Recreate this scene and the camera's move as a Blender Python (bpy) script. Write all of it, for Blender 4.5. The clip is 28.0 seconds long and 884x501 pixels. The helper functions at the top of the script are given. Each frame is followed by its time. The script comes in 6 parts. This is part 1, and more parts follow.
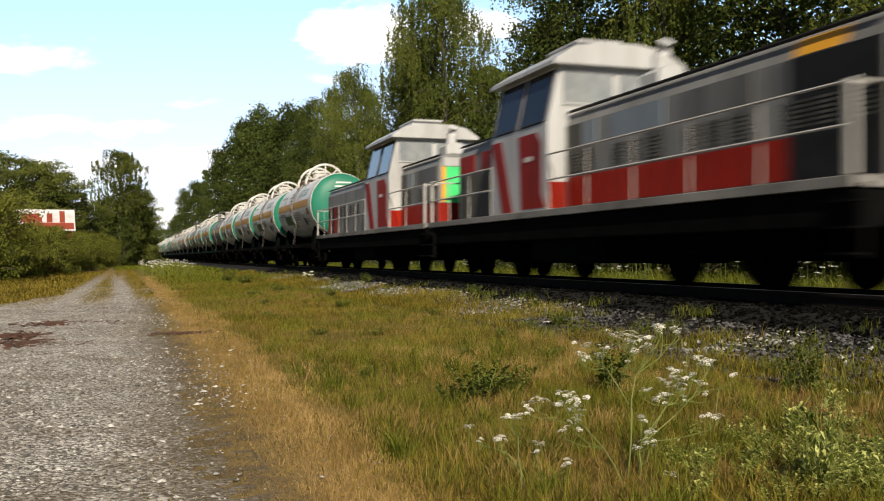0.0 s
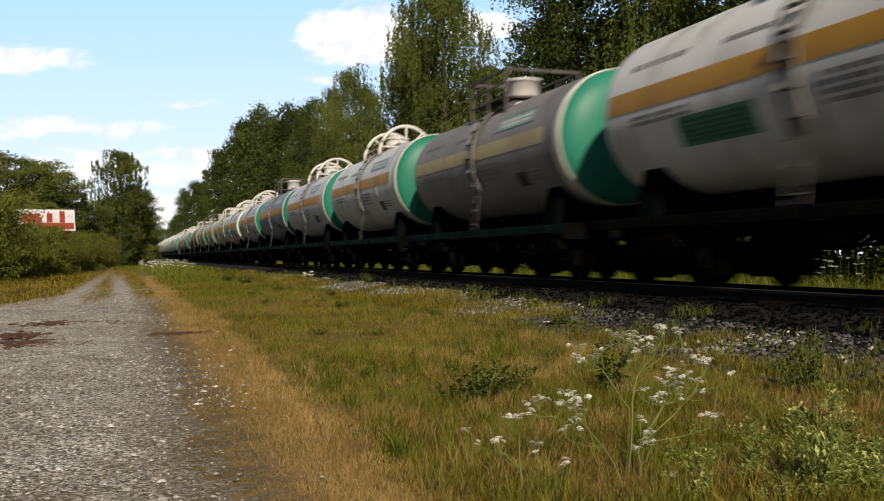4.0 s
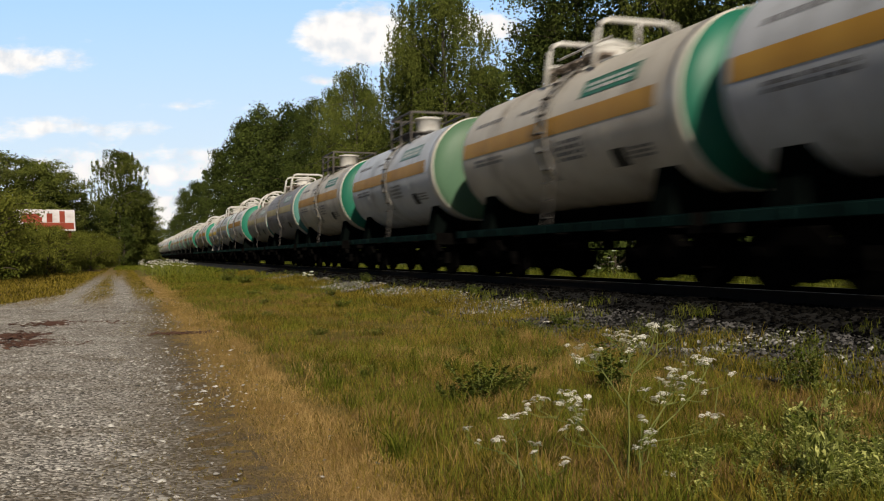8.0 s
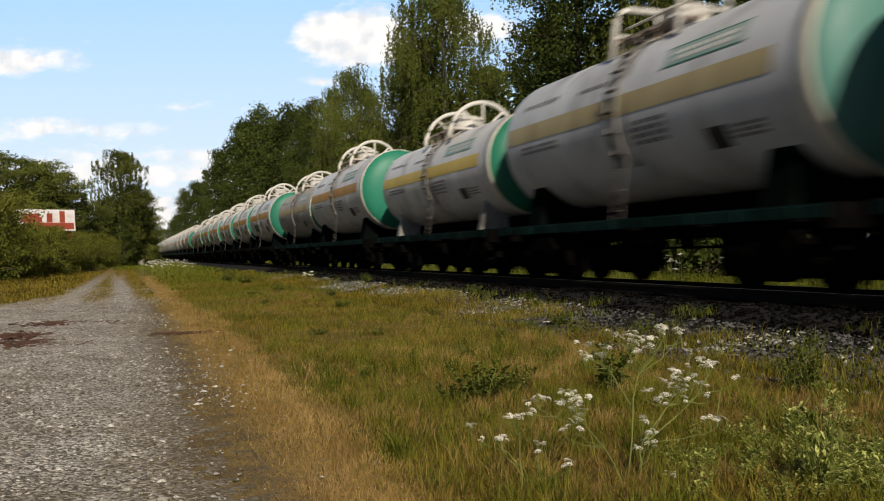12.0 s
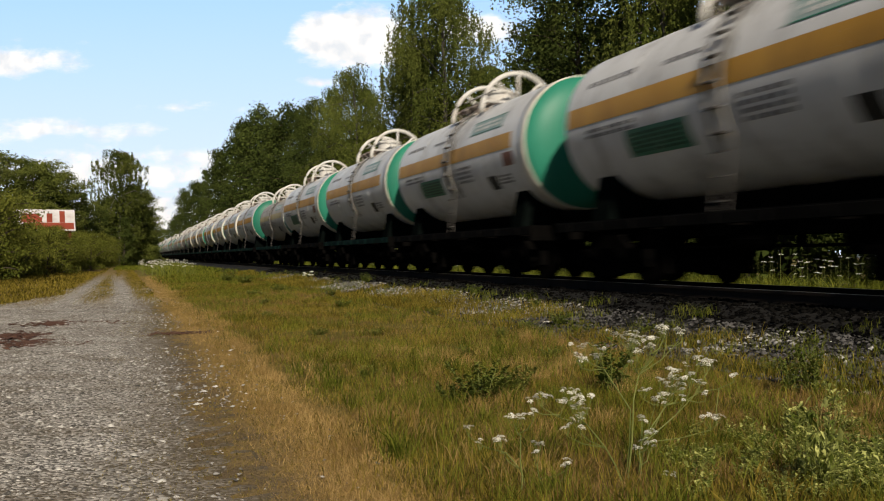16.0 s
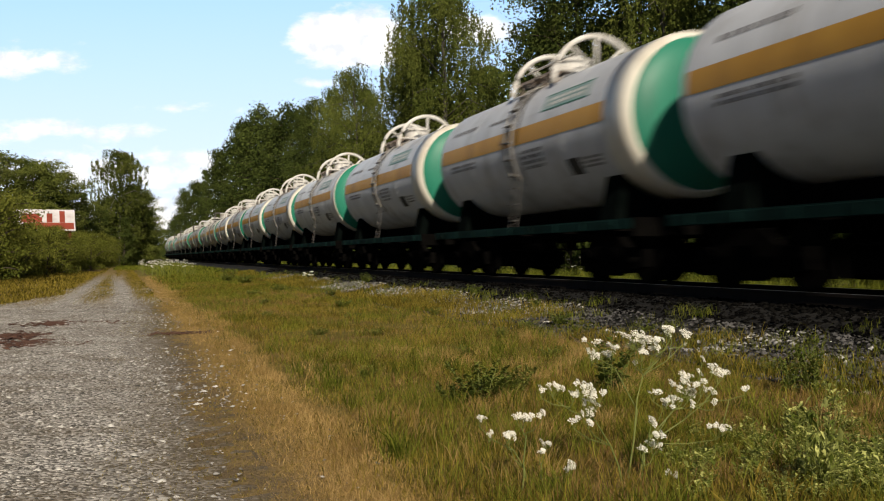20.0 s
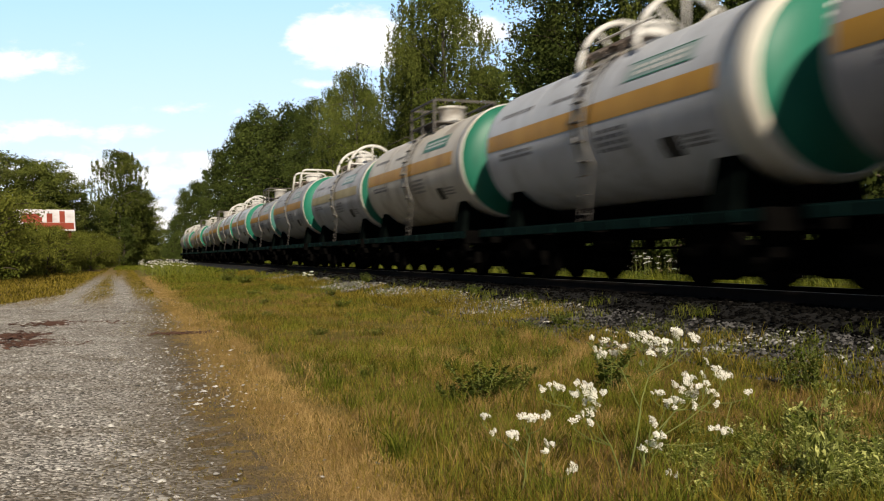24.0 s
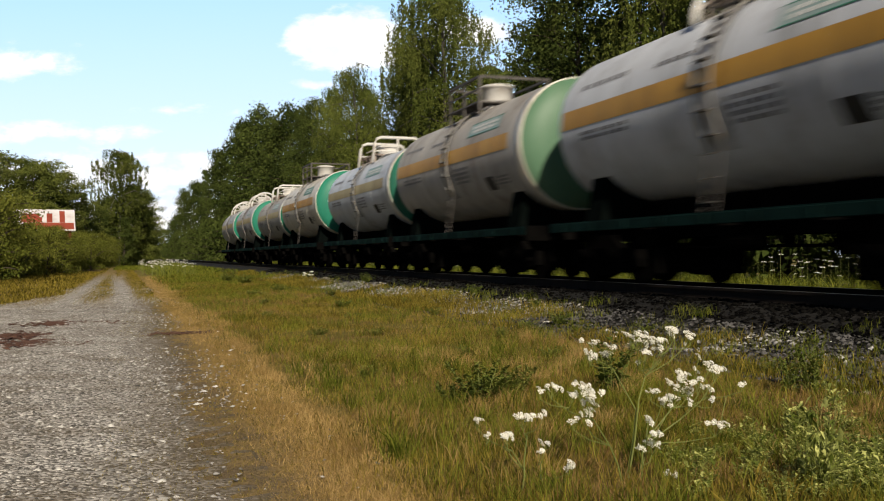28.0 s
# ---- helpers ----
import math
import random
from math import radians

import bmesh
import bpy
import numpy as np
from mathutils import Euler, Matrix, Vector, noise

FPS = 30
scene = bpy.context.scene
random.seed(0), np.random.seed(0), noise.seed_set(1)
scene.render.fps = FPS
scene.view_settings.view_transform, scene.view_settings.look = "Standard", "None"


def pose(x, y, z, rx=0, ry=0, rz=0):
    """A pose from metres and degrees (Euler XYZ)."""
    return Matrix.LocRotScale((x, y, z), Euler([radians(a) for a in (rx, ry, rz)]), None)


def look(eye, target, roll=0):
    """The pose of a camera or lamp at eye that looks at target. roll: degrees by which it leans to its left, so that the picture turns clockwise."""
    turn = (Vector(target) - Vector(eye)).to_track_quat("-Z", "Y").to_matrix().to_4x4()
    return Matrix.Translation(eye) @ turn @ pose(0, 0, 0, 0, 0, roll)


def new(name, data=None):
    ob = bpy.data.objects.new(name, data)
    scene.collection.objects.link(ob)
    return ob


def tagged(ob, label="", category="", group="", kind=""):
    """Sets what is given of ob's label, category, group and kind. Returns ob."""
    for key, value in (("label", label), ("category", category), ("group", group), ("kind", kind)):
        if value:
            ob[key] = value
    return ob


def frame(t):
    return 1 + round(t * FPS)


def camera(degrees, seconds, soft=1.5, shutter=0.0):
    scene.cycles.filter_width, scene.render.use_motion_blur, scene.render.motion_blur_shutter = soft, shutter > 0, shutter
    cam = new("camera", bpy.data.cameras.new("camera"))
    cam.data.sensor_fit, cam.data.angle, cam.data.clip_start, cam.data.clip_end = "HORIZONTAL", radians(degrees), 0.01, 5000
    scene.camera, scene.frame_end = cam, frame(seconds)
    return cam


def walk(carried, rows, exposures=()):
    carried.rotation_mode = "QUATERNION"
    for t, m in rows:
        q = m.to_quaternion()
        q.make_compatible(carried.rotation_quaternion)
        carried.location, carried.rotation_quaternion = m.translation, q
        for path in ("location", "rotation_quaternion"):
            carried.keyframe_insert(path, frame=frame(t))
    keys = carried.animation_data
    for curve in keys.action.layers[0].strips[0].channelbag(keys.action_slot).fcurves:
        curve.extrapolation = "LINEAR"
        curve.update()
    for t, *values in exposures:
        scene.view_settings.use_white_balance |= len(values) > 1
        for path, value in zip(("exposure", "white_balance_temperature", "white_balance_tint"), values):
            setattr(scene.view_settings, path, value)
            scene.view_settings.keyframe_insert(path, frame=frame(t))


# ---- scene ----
# World: +Y runs along the track into the distance, +X towards the track, z = 0 on the road.
TRACK_X, RAIL_Z = 9.33, 0.743
CAR_LEN, SPEED = 12.02, 18.93
EYE = Vector((0.0, 0.0, 1.2))
cam = camera(48.4, 28.0, soft=1.12, shutter=0.6)
YAW, PITCH = 17.62, 0.40
AIM = EYE + Vector((math.sin(radians(YAW)), math.cos(radians(YAW)), math.tan(radians(PITCH)))) * 50
walk(cam, [(0.0, look(EYE, AIM)), (28.0, look(EYE, AIM))],
     exposures=[(0.0, 0.26, 7200, 11.5), (1.5, 0.10, 7200, 11.5), (3.0, 0.01, 7200, 11.5), (8.0, -0.22, 7200, 11.5), (12.0, -0.18, 7200, 11.5), (17.0, -0.11, 7200, 11.5), (20.0, -0.01, 7200, 11.5), (24.0, 0.08, 7200, 11.5), (28.0, 0.07, 7200, 11.5)])

# ---- light ----
SUN_EL, SUN_OFF = 32.0, 9.5
world = bpy.data.worlds.new("world")
scene.world = world
world.use_nodes = True
wn = world.node_tree
wn.nodes.clear()
sky = wn.nodes.new("ShaderNodeTexSky")
sky.sky_type = "NISHITA"
sky.sun_disc = False
sky.sun_elevation = radians(SUN_EL)
sky.sun_rotation = radians(180 + SUN_OFF)
sky.air_density, sky.dust_density, sky.ozone_density = 0.5, 0.1, 1.0
bg = wn.nodes.new("ShaderNodeBackground")
bg.inputs["Strength"].default_value = 0.06
wo = wn.nodes.new("ShaderNodeOutputWorld")
wn.links.new(sky.outputs[0], bg.inputs[0])
wn.links.new(bg.outputs[0], wo.inputs[0])
sun_data = bpy.data.lights.new("sun", "SUN")
sun_data.energy, sun_data.angle, sun_data.color = 5.0, radians(0.6), (1.0, 0.93, 0.82)
sun = new("sun", sun_data)
to_sun = Vector((-math.sin(radians(SUN_OFF)) * math.cos(radians(SUN_EL)),
                 -math.cos(radians(SUN_OFF)) * math.cos(radians(SUN_EL)), math.sin(radians(SUN_EL))))
sun.matrix_world = look(to_sun * 200, (0, 0, 0))


# ---- materials ----
def material(name, low, high, rough=0.7, metal=0.0, scale=3.0, fine=40.0, bump=0.2, stretch=(1, 1, 1),
             stain=None, stain_amount=0.5, shift=0.0, island=0.0, translucent=0.0, spec=0.3):
    """Two-tone weathered surface: broad mottling, fine grain, optional stains and relief."""
    m = bpy.data.materials.new(name)
    m.use_nodes = True
    nt = m.node_tree
    n, l = nt.nodes, nt.links
    bs = n["Principled BSDF"]
    bs.inputs["Roughness"].default_value = rough
    bs.inputs["Metallic"].default_value = metal
    bs.inputs["Specular IOR Level"].default_value = spec
    tc = n.new("ShaderNodeTexCoord")
    mp = n.new("ShaderNodeMapping")
    mp.inputs["Scale"].default_value = stretch
    oi = n.new("ShaderNodeObjectInfo")
    add = n.new("ShaderNodeVectorMath")
    add.operation = "MULTIPLY_ADD"
    add.inputs[1].default_value = (37.0, 11.0, 23.0)
    cmb = n.new("ShaderNodeCombineXYZ")
    for k in range(3):
        l.new(oi.outputs["Random"], cmb.inputs[k])
    l.new(cmb.outputs[0], add.inputs[0])
    l.new(tc.outputs["Object"], add.inputs[2])
    l.new(add.outputs[0], mp.inputs[0])
    big = n.new("ShaderNodeTexNoise")
    big.inputs["Scale"].default_value = scale
    big.inputs["Detail"].default_value = 6
    l.new(mp.outputs[0], big.inputs["Vector"])
    small = n.new("ShaderNodeTexNoise")
    small.inputs["Scale"].default_value = fine
    small.inputs["Detail"].default_value = 4
    l.new(mp.outputs[0], small.inputs["Vector"])
    mixf = n.new("ShaderNodeMath")
    mixf.operation = "MULTIPLY_ADD"
    l.new(small.outputs[0], mixf.inputs[0])
    mixf.inputs[1].default_value = 0.45
    mad = n.new("ShaderNodeMath")
    mad.operation = "MULTIPLY_ADD"
    l.new(big.outputs[0], mad.inputs[0])
    mad.inputs[1].default_value, mad.inputs[2].default_value = 1.6, -0.55
    l.new(mad.outputs[0], mixf.inputs[2])
    fac = mixf.outputs[0]
    if island:
        geo = n.new("ShaderNodeNewGeometry")
        im = n.new("ShaderNodeMath")
        im.operation = "MULTIPLY_ADD"
        l.new(geo.outputs["Random Per Island"], im.inputs[0])
        im.inputs[1].default_value = island
        l.new(fac, im.inputs[2])
        sub = n.new("ShaderNodeMath")
        sub.operation = "SUBTRACT"
        l.new(im.outputs[0], sub.inputs[0])
        sub.inputs[1].default_value = island * 0.5
        fac = sub.outputs[0]
    mix = n.new("ShaderNodeMix")
    mix.data_type = "RGBA"
    mix.inputs[6].default_value, mix.inputs[7].default_value = (*low, 1), (*high, 1)
    l.new(fac, mix.inputs[0])
    col = mix.outputs[2]
    if stain:
        st = n.new("ShaderNodeTexNoise")
        st.inputs["Scale"].default_value = scale * 0.6
        st.inputs["Detail"].default_value = 8
        st.inputs["Roughness"].default_value = 0.7
        mp2 = n.new("ShaderNodeMapping")
        mp2.inputs["Location"].default_value = (5, 7, 3)
        mp2.inputs["Scale"].default_value = stretch
        l.new(add.outputs[0], mp2.inputs[0])
        l.new(mp2.outputs[0], st.inputs["Vector"])
        ramp = n.new("ShaderNodeMapRange")
        ramp.inputs[1].default_value, ramp.inputs[2].default_value = 0.5, 0.72
        ramp.inputs[4].default_value = stain_amount
        l.new(st.outputs[0], ramp.inputs[0])
        m2 = n.new("ShaderNodeMix")
        m2.data_type = "RGBA"
        m2.inputs[7].default_value = (*stain, 1)
        l.new(col, m2.inputs[6])
        l.new(ramp.outputs[0], m2.inputs[0])
        col = m2.outputs[2]
    if shift:
        hsv = n.new("ShaderNodeHueSaturation")
        vm = n.new("ShaderNodeMath")
        vm.operation = "MULTIPLY_ADD"
        l.new(oi.outputs["Random"], vm.inputs[0])
        vm.inputs[1].default_value, vm.inputs[2].default_value = shift, 1 - shift / 2
        l.new(vm.outputs[0], hsv.inputs["Value"])
        l.new(col, hsv.inputs["Color"])
        col = hsv.outputs[0]
    l.new(col, bs.inputs["Base Color"])
    if bump:
        bp = n.new("ShaderNodeBump")
        bp.inputs["Strength"].default_value = bump
        bp.inputs["Distance"].default_value = 0.02
        l.new(small.outputs[0], bp.inputs["Height"])
        l.new(bp.outputs[0], bs.inputs["Normal"])
    if translucent:
        tr = n.new("ShaderNodeBsdfTranslucent")
        l.new(col, tr.inputs[0])
        ms = n.new("ShaderNodeMixShader")
        ms.inputs[0].default_value = translucent
        l.new(bs.outputs[0], ms.inputs[1])
        l.new(tr.outputs[0], ms.inputs[2])
        l.new(ms.outputs[0], n["Material Output"].inputs[0])
    return m


STREAK = (1, 0.9, 0.25)
GRIME = (0.10, 0.085, 0.065)
BODY = {
    "white": material("tank_white_paint", (0.55, 0.56, 0.56), (0.72, 0.74, 0.755), 0.45, 0, 1.7, 30, 0.05, STREAK, GRIME, 0.63, 0.12),
    "blue": material("tank_bluish_grey_paint", (0.45, 0.48, 0.52), (0.6, 0.635, 0.68), 0.45, 0, 1.7, 30, 0.05, STREAK, GRIME, 0.58, 0.15),
    "cream": material("tank_cream_paint", (0.5, 0.465, 0.4), (0.65, 0.62, 0.55), 0.5, 0, 1.7, 30, 0.05, STREAK, (0.16, 0.11, 0.07), 0.78, 0.12),
    "grey": material("tank_weathered_grey_paint", (0.32, 0.325, 0.34), (0.48, 0.485, 0.5), 0.55, 0, 1.7, 30, 0.06, STREAK, GRIME, 0.78, 0.15),
    "brown": material("tank_brownish_grey_paint", (0.29, 0.275, 0.25), (0.44, 0.425, 0.40), 0.6, 0, 1.7, 30, 0.06, STREAK, (0.12, 0.09, 0.06), 0.85, 0.15),
    "slate": material("tank_slate_grey_paint", (0.20, 0.198, 0.21), (0.31, 0.31, 0.325), 0.55, 0, 1.2, 30, 0.06, STREAK, (0.09, 0.08, 0.07), 0.6, 0.1),
    "dark": material("tank_dark_grey_paint", (0.16, 0.155, 0.16), (0.27, 0.26, 0.265), 0.6, 0, 1.2, 30, 0.06, STREAK, (0.07, 0.06, 0.05), 0.6, 0.1),
    "navy": material("tank_dark_blue_paint", (0.15, 0.18, 0.26), (0.26, 0.30, 0.38), 0.5, 0, 1.2, 30, 0.06, STREAK, (0.16, 0.09, 0.05), 0.7, 0.1),
}
CAP = {
    "green": material("cap_green_paint", (0.010, 0.155, 0.098), (0.024, 0.225, 0.148), 0.45, 0, 1.5, 30, 0.04, STREAK, (0.03, 0.10, 0.075), 0.5, 0.15, spec=0.25),
    "deep": material("cap_dark_green_paint", (0.008, 0.12, 0.075), (0.02, 0.19, 0.12), 0.45, 0, 1.5, 30, 0.04, STREAK, (0.02, 0.05, 0.04), 0.5, 0.15),
    "teal": material("cap_pale_teal_paint", (0.05, 0.175, 0.155), (0.10, 0.255, 0.225), 0.5, 0, 1.5, 30, 0.04, STREAK, (0.05, 0.10, 0.09), 0.6, 0.1),
    "light": material("cap_light_green_paint", (0.066, 0.150, 0.088), (0.110, 0.205, 0.125), 0.5, 0, 1.5, 30, 0.04, STREAK, (0.07, 0.12, 0.065), 0.6, 0.1),
}
STRIPE = {
    "ochre": material("stripe_ochre_paint", (0.40, 0.205, 0.030), (0.53, 0.30, 0.055), 0.5, 0, 1.5, 30, 0.04, STREAK, (0.16, 0.09, 0.03), 0.6, 0.15),
    "yellow": material("stripe_yellow_paint", (0.55, 0.40, 0.07), (0.68, 0.52, 0.12), 0.5, 0, 1.5, 30, 0.04, STREAK, (0.2, 0.15, 0.06), 0.5, 0.1),
    "faded": material("stripe_faded_ochre_paint", (0.34, 0.29, 0.155), (0.47, 0.405, 0.235), 0.6, 0, 1.5, 30, 0.04, STREAK, (0.16, 0.12, 0.08), 0.6, 0.1),
}
M_RING = material("ring_off_white_paint", (0.62, 0.59, 0.50), (0.76, 0.74, 0.66), 0.45, 0, 2, 30, 0.05, STREAK, (0.30, 0.22, 0.14), 0.5, 0.1)
M_GUARD = material("guard_off_white_paint", (0.55, 0.545, 0.515), (0.70, 0.695, 0.665), 0.5, 0, 3, 30, 0.1, (1, 1, 1), (0.25, 0.17, 0.10), 0.5)
M_RUSTY = material("platform_rusty_paint", (0.20, 0.15, 0.12), (0.42, 0.38, 0.34), 0.7, 0, 4, 40, 0.2, (1, 1, 1), (0.16, 0.07, 0.03), 0.8)
M_LADDER = material("ladder_grey_steel", (0.045, 0.042, 0.038), (0.14, 0.13, 0.12), 0.65, 0, 2, 40, 0.1, (1, 1, 1), (0.03, 0.02, 0.015), 0.8)


def dirt_material():
    """Thin dark drips, run down a painted side; the paint shows between them."""
    m = bpy.data.materials.new("dirt_runs")
    m.use_nodes = True
    n, l = m.node_tree.nodes, m.node_tree.links
    bs = n["Principled BSDF"]
    bs.inputs["Base Color"].default_value = (0.07, 0.052, 0.038, 1)
    bs.inputs["Roughness"].default_value = 0.8
    bs.inputs["Specular IOR Level"].default_value = 0.1
    tc, oi = n.new("ShaderNodeTexCoord"), n.new("ShaderNodeObjectInfo")
    mp = n.new("ShaderNodeMapping")
    mp.inputs["Scale"].default_value = (1.5, 9.0, 1.5)
    l.new(tc.outputs["Object"], mp.inputs[0])
    mw = n.new("ShaderNodeMath")
    mw.operation = "MULTIPLY"
    mw.inputs[1].default_value = 50.0
    l.new(oi.outputs["Random"], mw.inputs[0])
    nz = n.new("ShaderNodeTexNoise")
    nz.noise_dimensions = "4D"
    nz.inputs["Scale"].default_value, nz.inputs["Detail"].default_value = 1.0, 6
    l.new(mp.outputs[0], nz.inputs["Vector"])
    l.new(mw.outputs[0], nz.inputs["W"])
    mr = n.new("ShaderNodeMapRange")
    mr.inputs[1].default_value, mr.inputs[2].default_value, mr.inputs[4].default_value = 0.48, 0.74, 0.6
    l.new(nz.outputs[0], mr.inputs[0])
    tr = n.new("ShaderNodeBsdfTransparent")
    ms = n.new("ShaderNodeMixShader")
    l.new(mr.outputs[0], ms.inputs[0])
    l.new(tr.outputs[0], ms.inputs[1])
    l.new(bs.outputs[0], ms.inputs[2])
    l.new(ms.outputs[0], n["Material Output"].inputs[0])
    return m


M_DIRT = dirt_material()
M_STRINGER = material("ladder_grimy_pale_paint", (0.13, 0.125, 0.115), (0.34, 0.33, 0.31), 0.6, 0, 2.5, 40, 0.1, (1, 1, 1), (0.06, 0.045, 0.035), 0.8, spec=0.1)
# sills to wheels: the deep shade under the wagons is put into these colours
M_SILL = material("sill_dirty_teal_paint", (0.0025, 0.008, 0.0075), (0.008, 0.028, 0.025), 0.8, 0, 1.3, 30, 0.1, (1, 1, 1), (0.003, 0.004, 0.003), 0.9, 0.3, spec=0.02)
M_SILL_SHADE = material("sill_sooty_grey_paint", (0.003, 0.003, 0.003), (0.008, 0.008, 0.0078), 0.9, 0, 1.3, 30, 0.1, (1, 1, 1), (0.003, 0.003, 0.003), 0.9, spec=0.01)
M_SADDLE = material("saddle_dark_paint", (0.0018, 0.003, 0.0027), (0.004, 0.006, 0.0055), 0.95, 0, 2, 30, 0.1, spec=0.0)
M_UNDER = material("underframe_shade_black", (0.002, 0.002, 0.002), (0.005, 0.0046, 0.0042), 0.95, 0, 4, 40, 0.2, spec=0.0)
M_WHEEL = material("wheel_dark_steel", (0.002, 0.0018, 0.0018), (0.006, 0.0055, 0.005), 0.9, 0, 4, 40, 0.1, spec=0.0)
M_SIGN_G = material("sign_green_paint", (0.02, 0.14, 0.09), (0.05, 0.22, 0.15), 0.5, 0, 3, 30, 0.03, (1, 1, 1), (0.25, 0.28, 0.25), 0.5)
M_SIGN_D = material("sign_dark_green_lettering", (0.008, 0.05, 0.035), (0.015, 0.08, 0.055), 0.5, 0, 3, 30, 0)
M_SIGN_T = material("sign_pale_teal_paint", (0.17, 0.28, 0.27), (0.30, 0.40, 0.39), 0.5, 0, 2, 30, 0.03, (1, 1, 1), (0.40, 0.42, 0.42), 0.8)
M_SIGN_K = material("sign_black_paint", (0.012, 0.012, 0.012), (0.03, 0.03, 0.03), 0.6, 0, 3, 30, 0.03)
M_SIGN_R = material("sign_reddish_brown_paint", (0.18, 0.07, 0.045), (0.30, 0.14, 0.10), 0.6, 0, 3, 30, 0.03)
M_MARK = material("marking_grey_paint", (0.10, 0.10, 0.105), (0.20, 0.20, 0.21), 0.6, 0, 3, 30, 0.0)
M_MARK_W = material("marking_white_paint", (0.5, 0.5, 0.48), (0.7, 0.7, 0.68), 0.6, 0, 3, 30, 0.0)

M_LOCO_W = material("loco_white_paint", (0.36, 0.37, 0.375), (0.53, 0.54, 0.54), 0.4, 0, 1.5, 30, 0.03, STREAK, (0.22, 0.21, 0.19), 0.6)
M_LOCO_G = material("loco_grey_paint", (0.075, 0.076, 0.075), (0.19, 0.19, 0.187), 0.5, 0, 1.0, 30, 0.03, STREAK, (0.035, 0.033, 0.03), 0.8, spec=0.12)
M_LOCO_L = material("loco_light_grey_paint", (0.13, 0.134, 0.132), (0.27, 0.275, 0.27), 0.5, 0, 0.8, 30, 0.03, STREAK, (0.09, 0.085, 0.075), 0.85, spec=0.12)
M_DECK = material("deck_edge_dirty_white", (0.13, 0.126, 0.115), (0.31, 0.30, 0.28), 0.6, 0, 1.4, 30, 0.05, (1, 0.5, 1), (0.06, 0.055, 0.045), 0.9, spec=0.1)
M_LOCO_D = material("loco_olive_grey_paint", (0.055, 0.054, 0.046), (0.12, 0.118, 0.105), 0.55, 0, 1.2, 30, 0.03, STREAK, (0.03, 0.028, 0.024), 0.7, spec=0.08)
M_LOCO_B = material("loco_bluish_grey_paint", (0.15, 0.185, 0.21), (0.22, 0.26, 0.295), 0.4, 0, 1.5, 30, 0.03, STREAK, (0.12, 0.12, 0.12), 0.4)
M_LOCO_R = material("loco_red_paint", (0.23, 0.012, 0.006), (0.36, 0.022, 0.010), 0.5, 0, 1.5, 30, 0.03, STREAK, (0.07, 0.014, 0.010), 0.8, spec=0.06)
M_LOCO_K = material("loco_black_frame", (0.003, 0.003, 0.003), (0.008, 0.008, 0.0078), 0.9, 0, 2, 30, 0.1, spec=0.01)
M_GRILLE = material("loco_dark_grille", (0.008, 0.008, 0.008), (0.022, 0.022, 0.022), 0.6, 0.1, 4, 40, 0.2, spec=0.15)
M_LOCO_Y = material("loco_yellow_orange_paint", (0.62, 0.28, 0.02), (0.72, 0.36, 0.04), 0.4, 0, 2, 30, 0.03)
M_LOCO_N = material("loco_bright_green_panel", (0.03, 0.55, 0.16), (0.08, 0.70, 0.24), 0.35, 0, 2, 30, 0.02)
M_RAILING = material("railing_pale_paint", (0.36, 0.35, 0.33), (0.52, 0.51, 0.48), 0.5, 0, 3, 30, 0.05)
# pale copy of the cab glass: sun glare put into the base colour
M_GLASS_GLARE = material("cab_glass_painted_glare", (0.16, 0.18, 0.19), (0.30, 0.32, 0.32), 0.12, 0, 3, 10, 0, spec=0.6)
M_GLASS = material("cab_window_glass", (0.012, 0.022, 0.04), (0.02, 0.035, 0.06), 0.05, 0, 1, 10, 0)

M_STONE = material("crushed_stone", (0.008, 0.008, 0.007), (0.115, 0.112, 0.11), 0.85, 0, 0.6, 20, 0.2, island=1.5, spec=0.04)


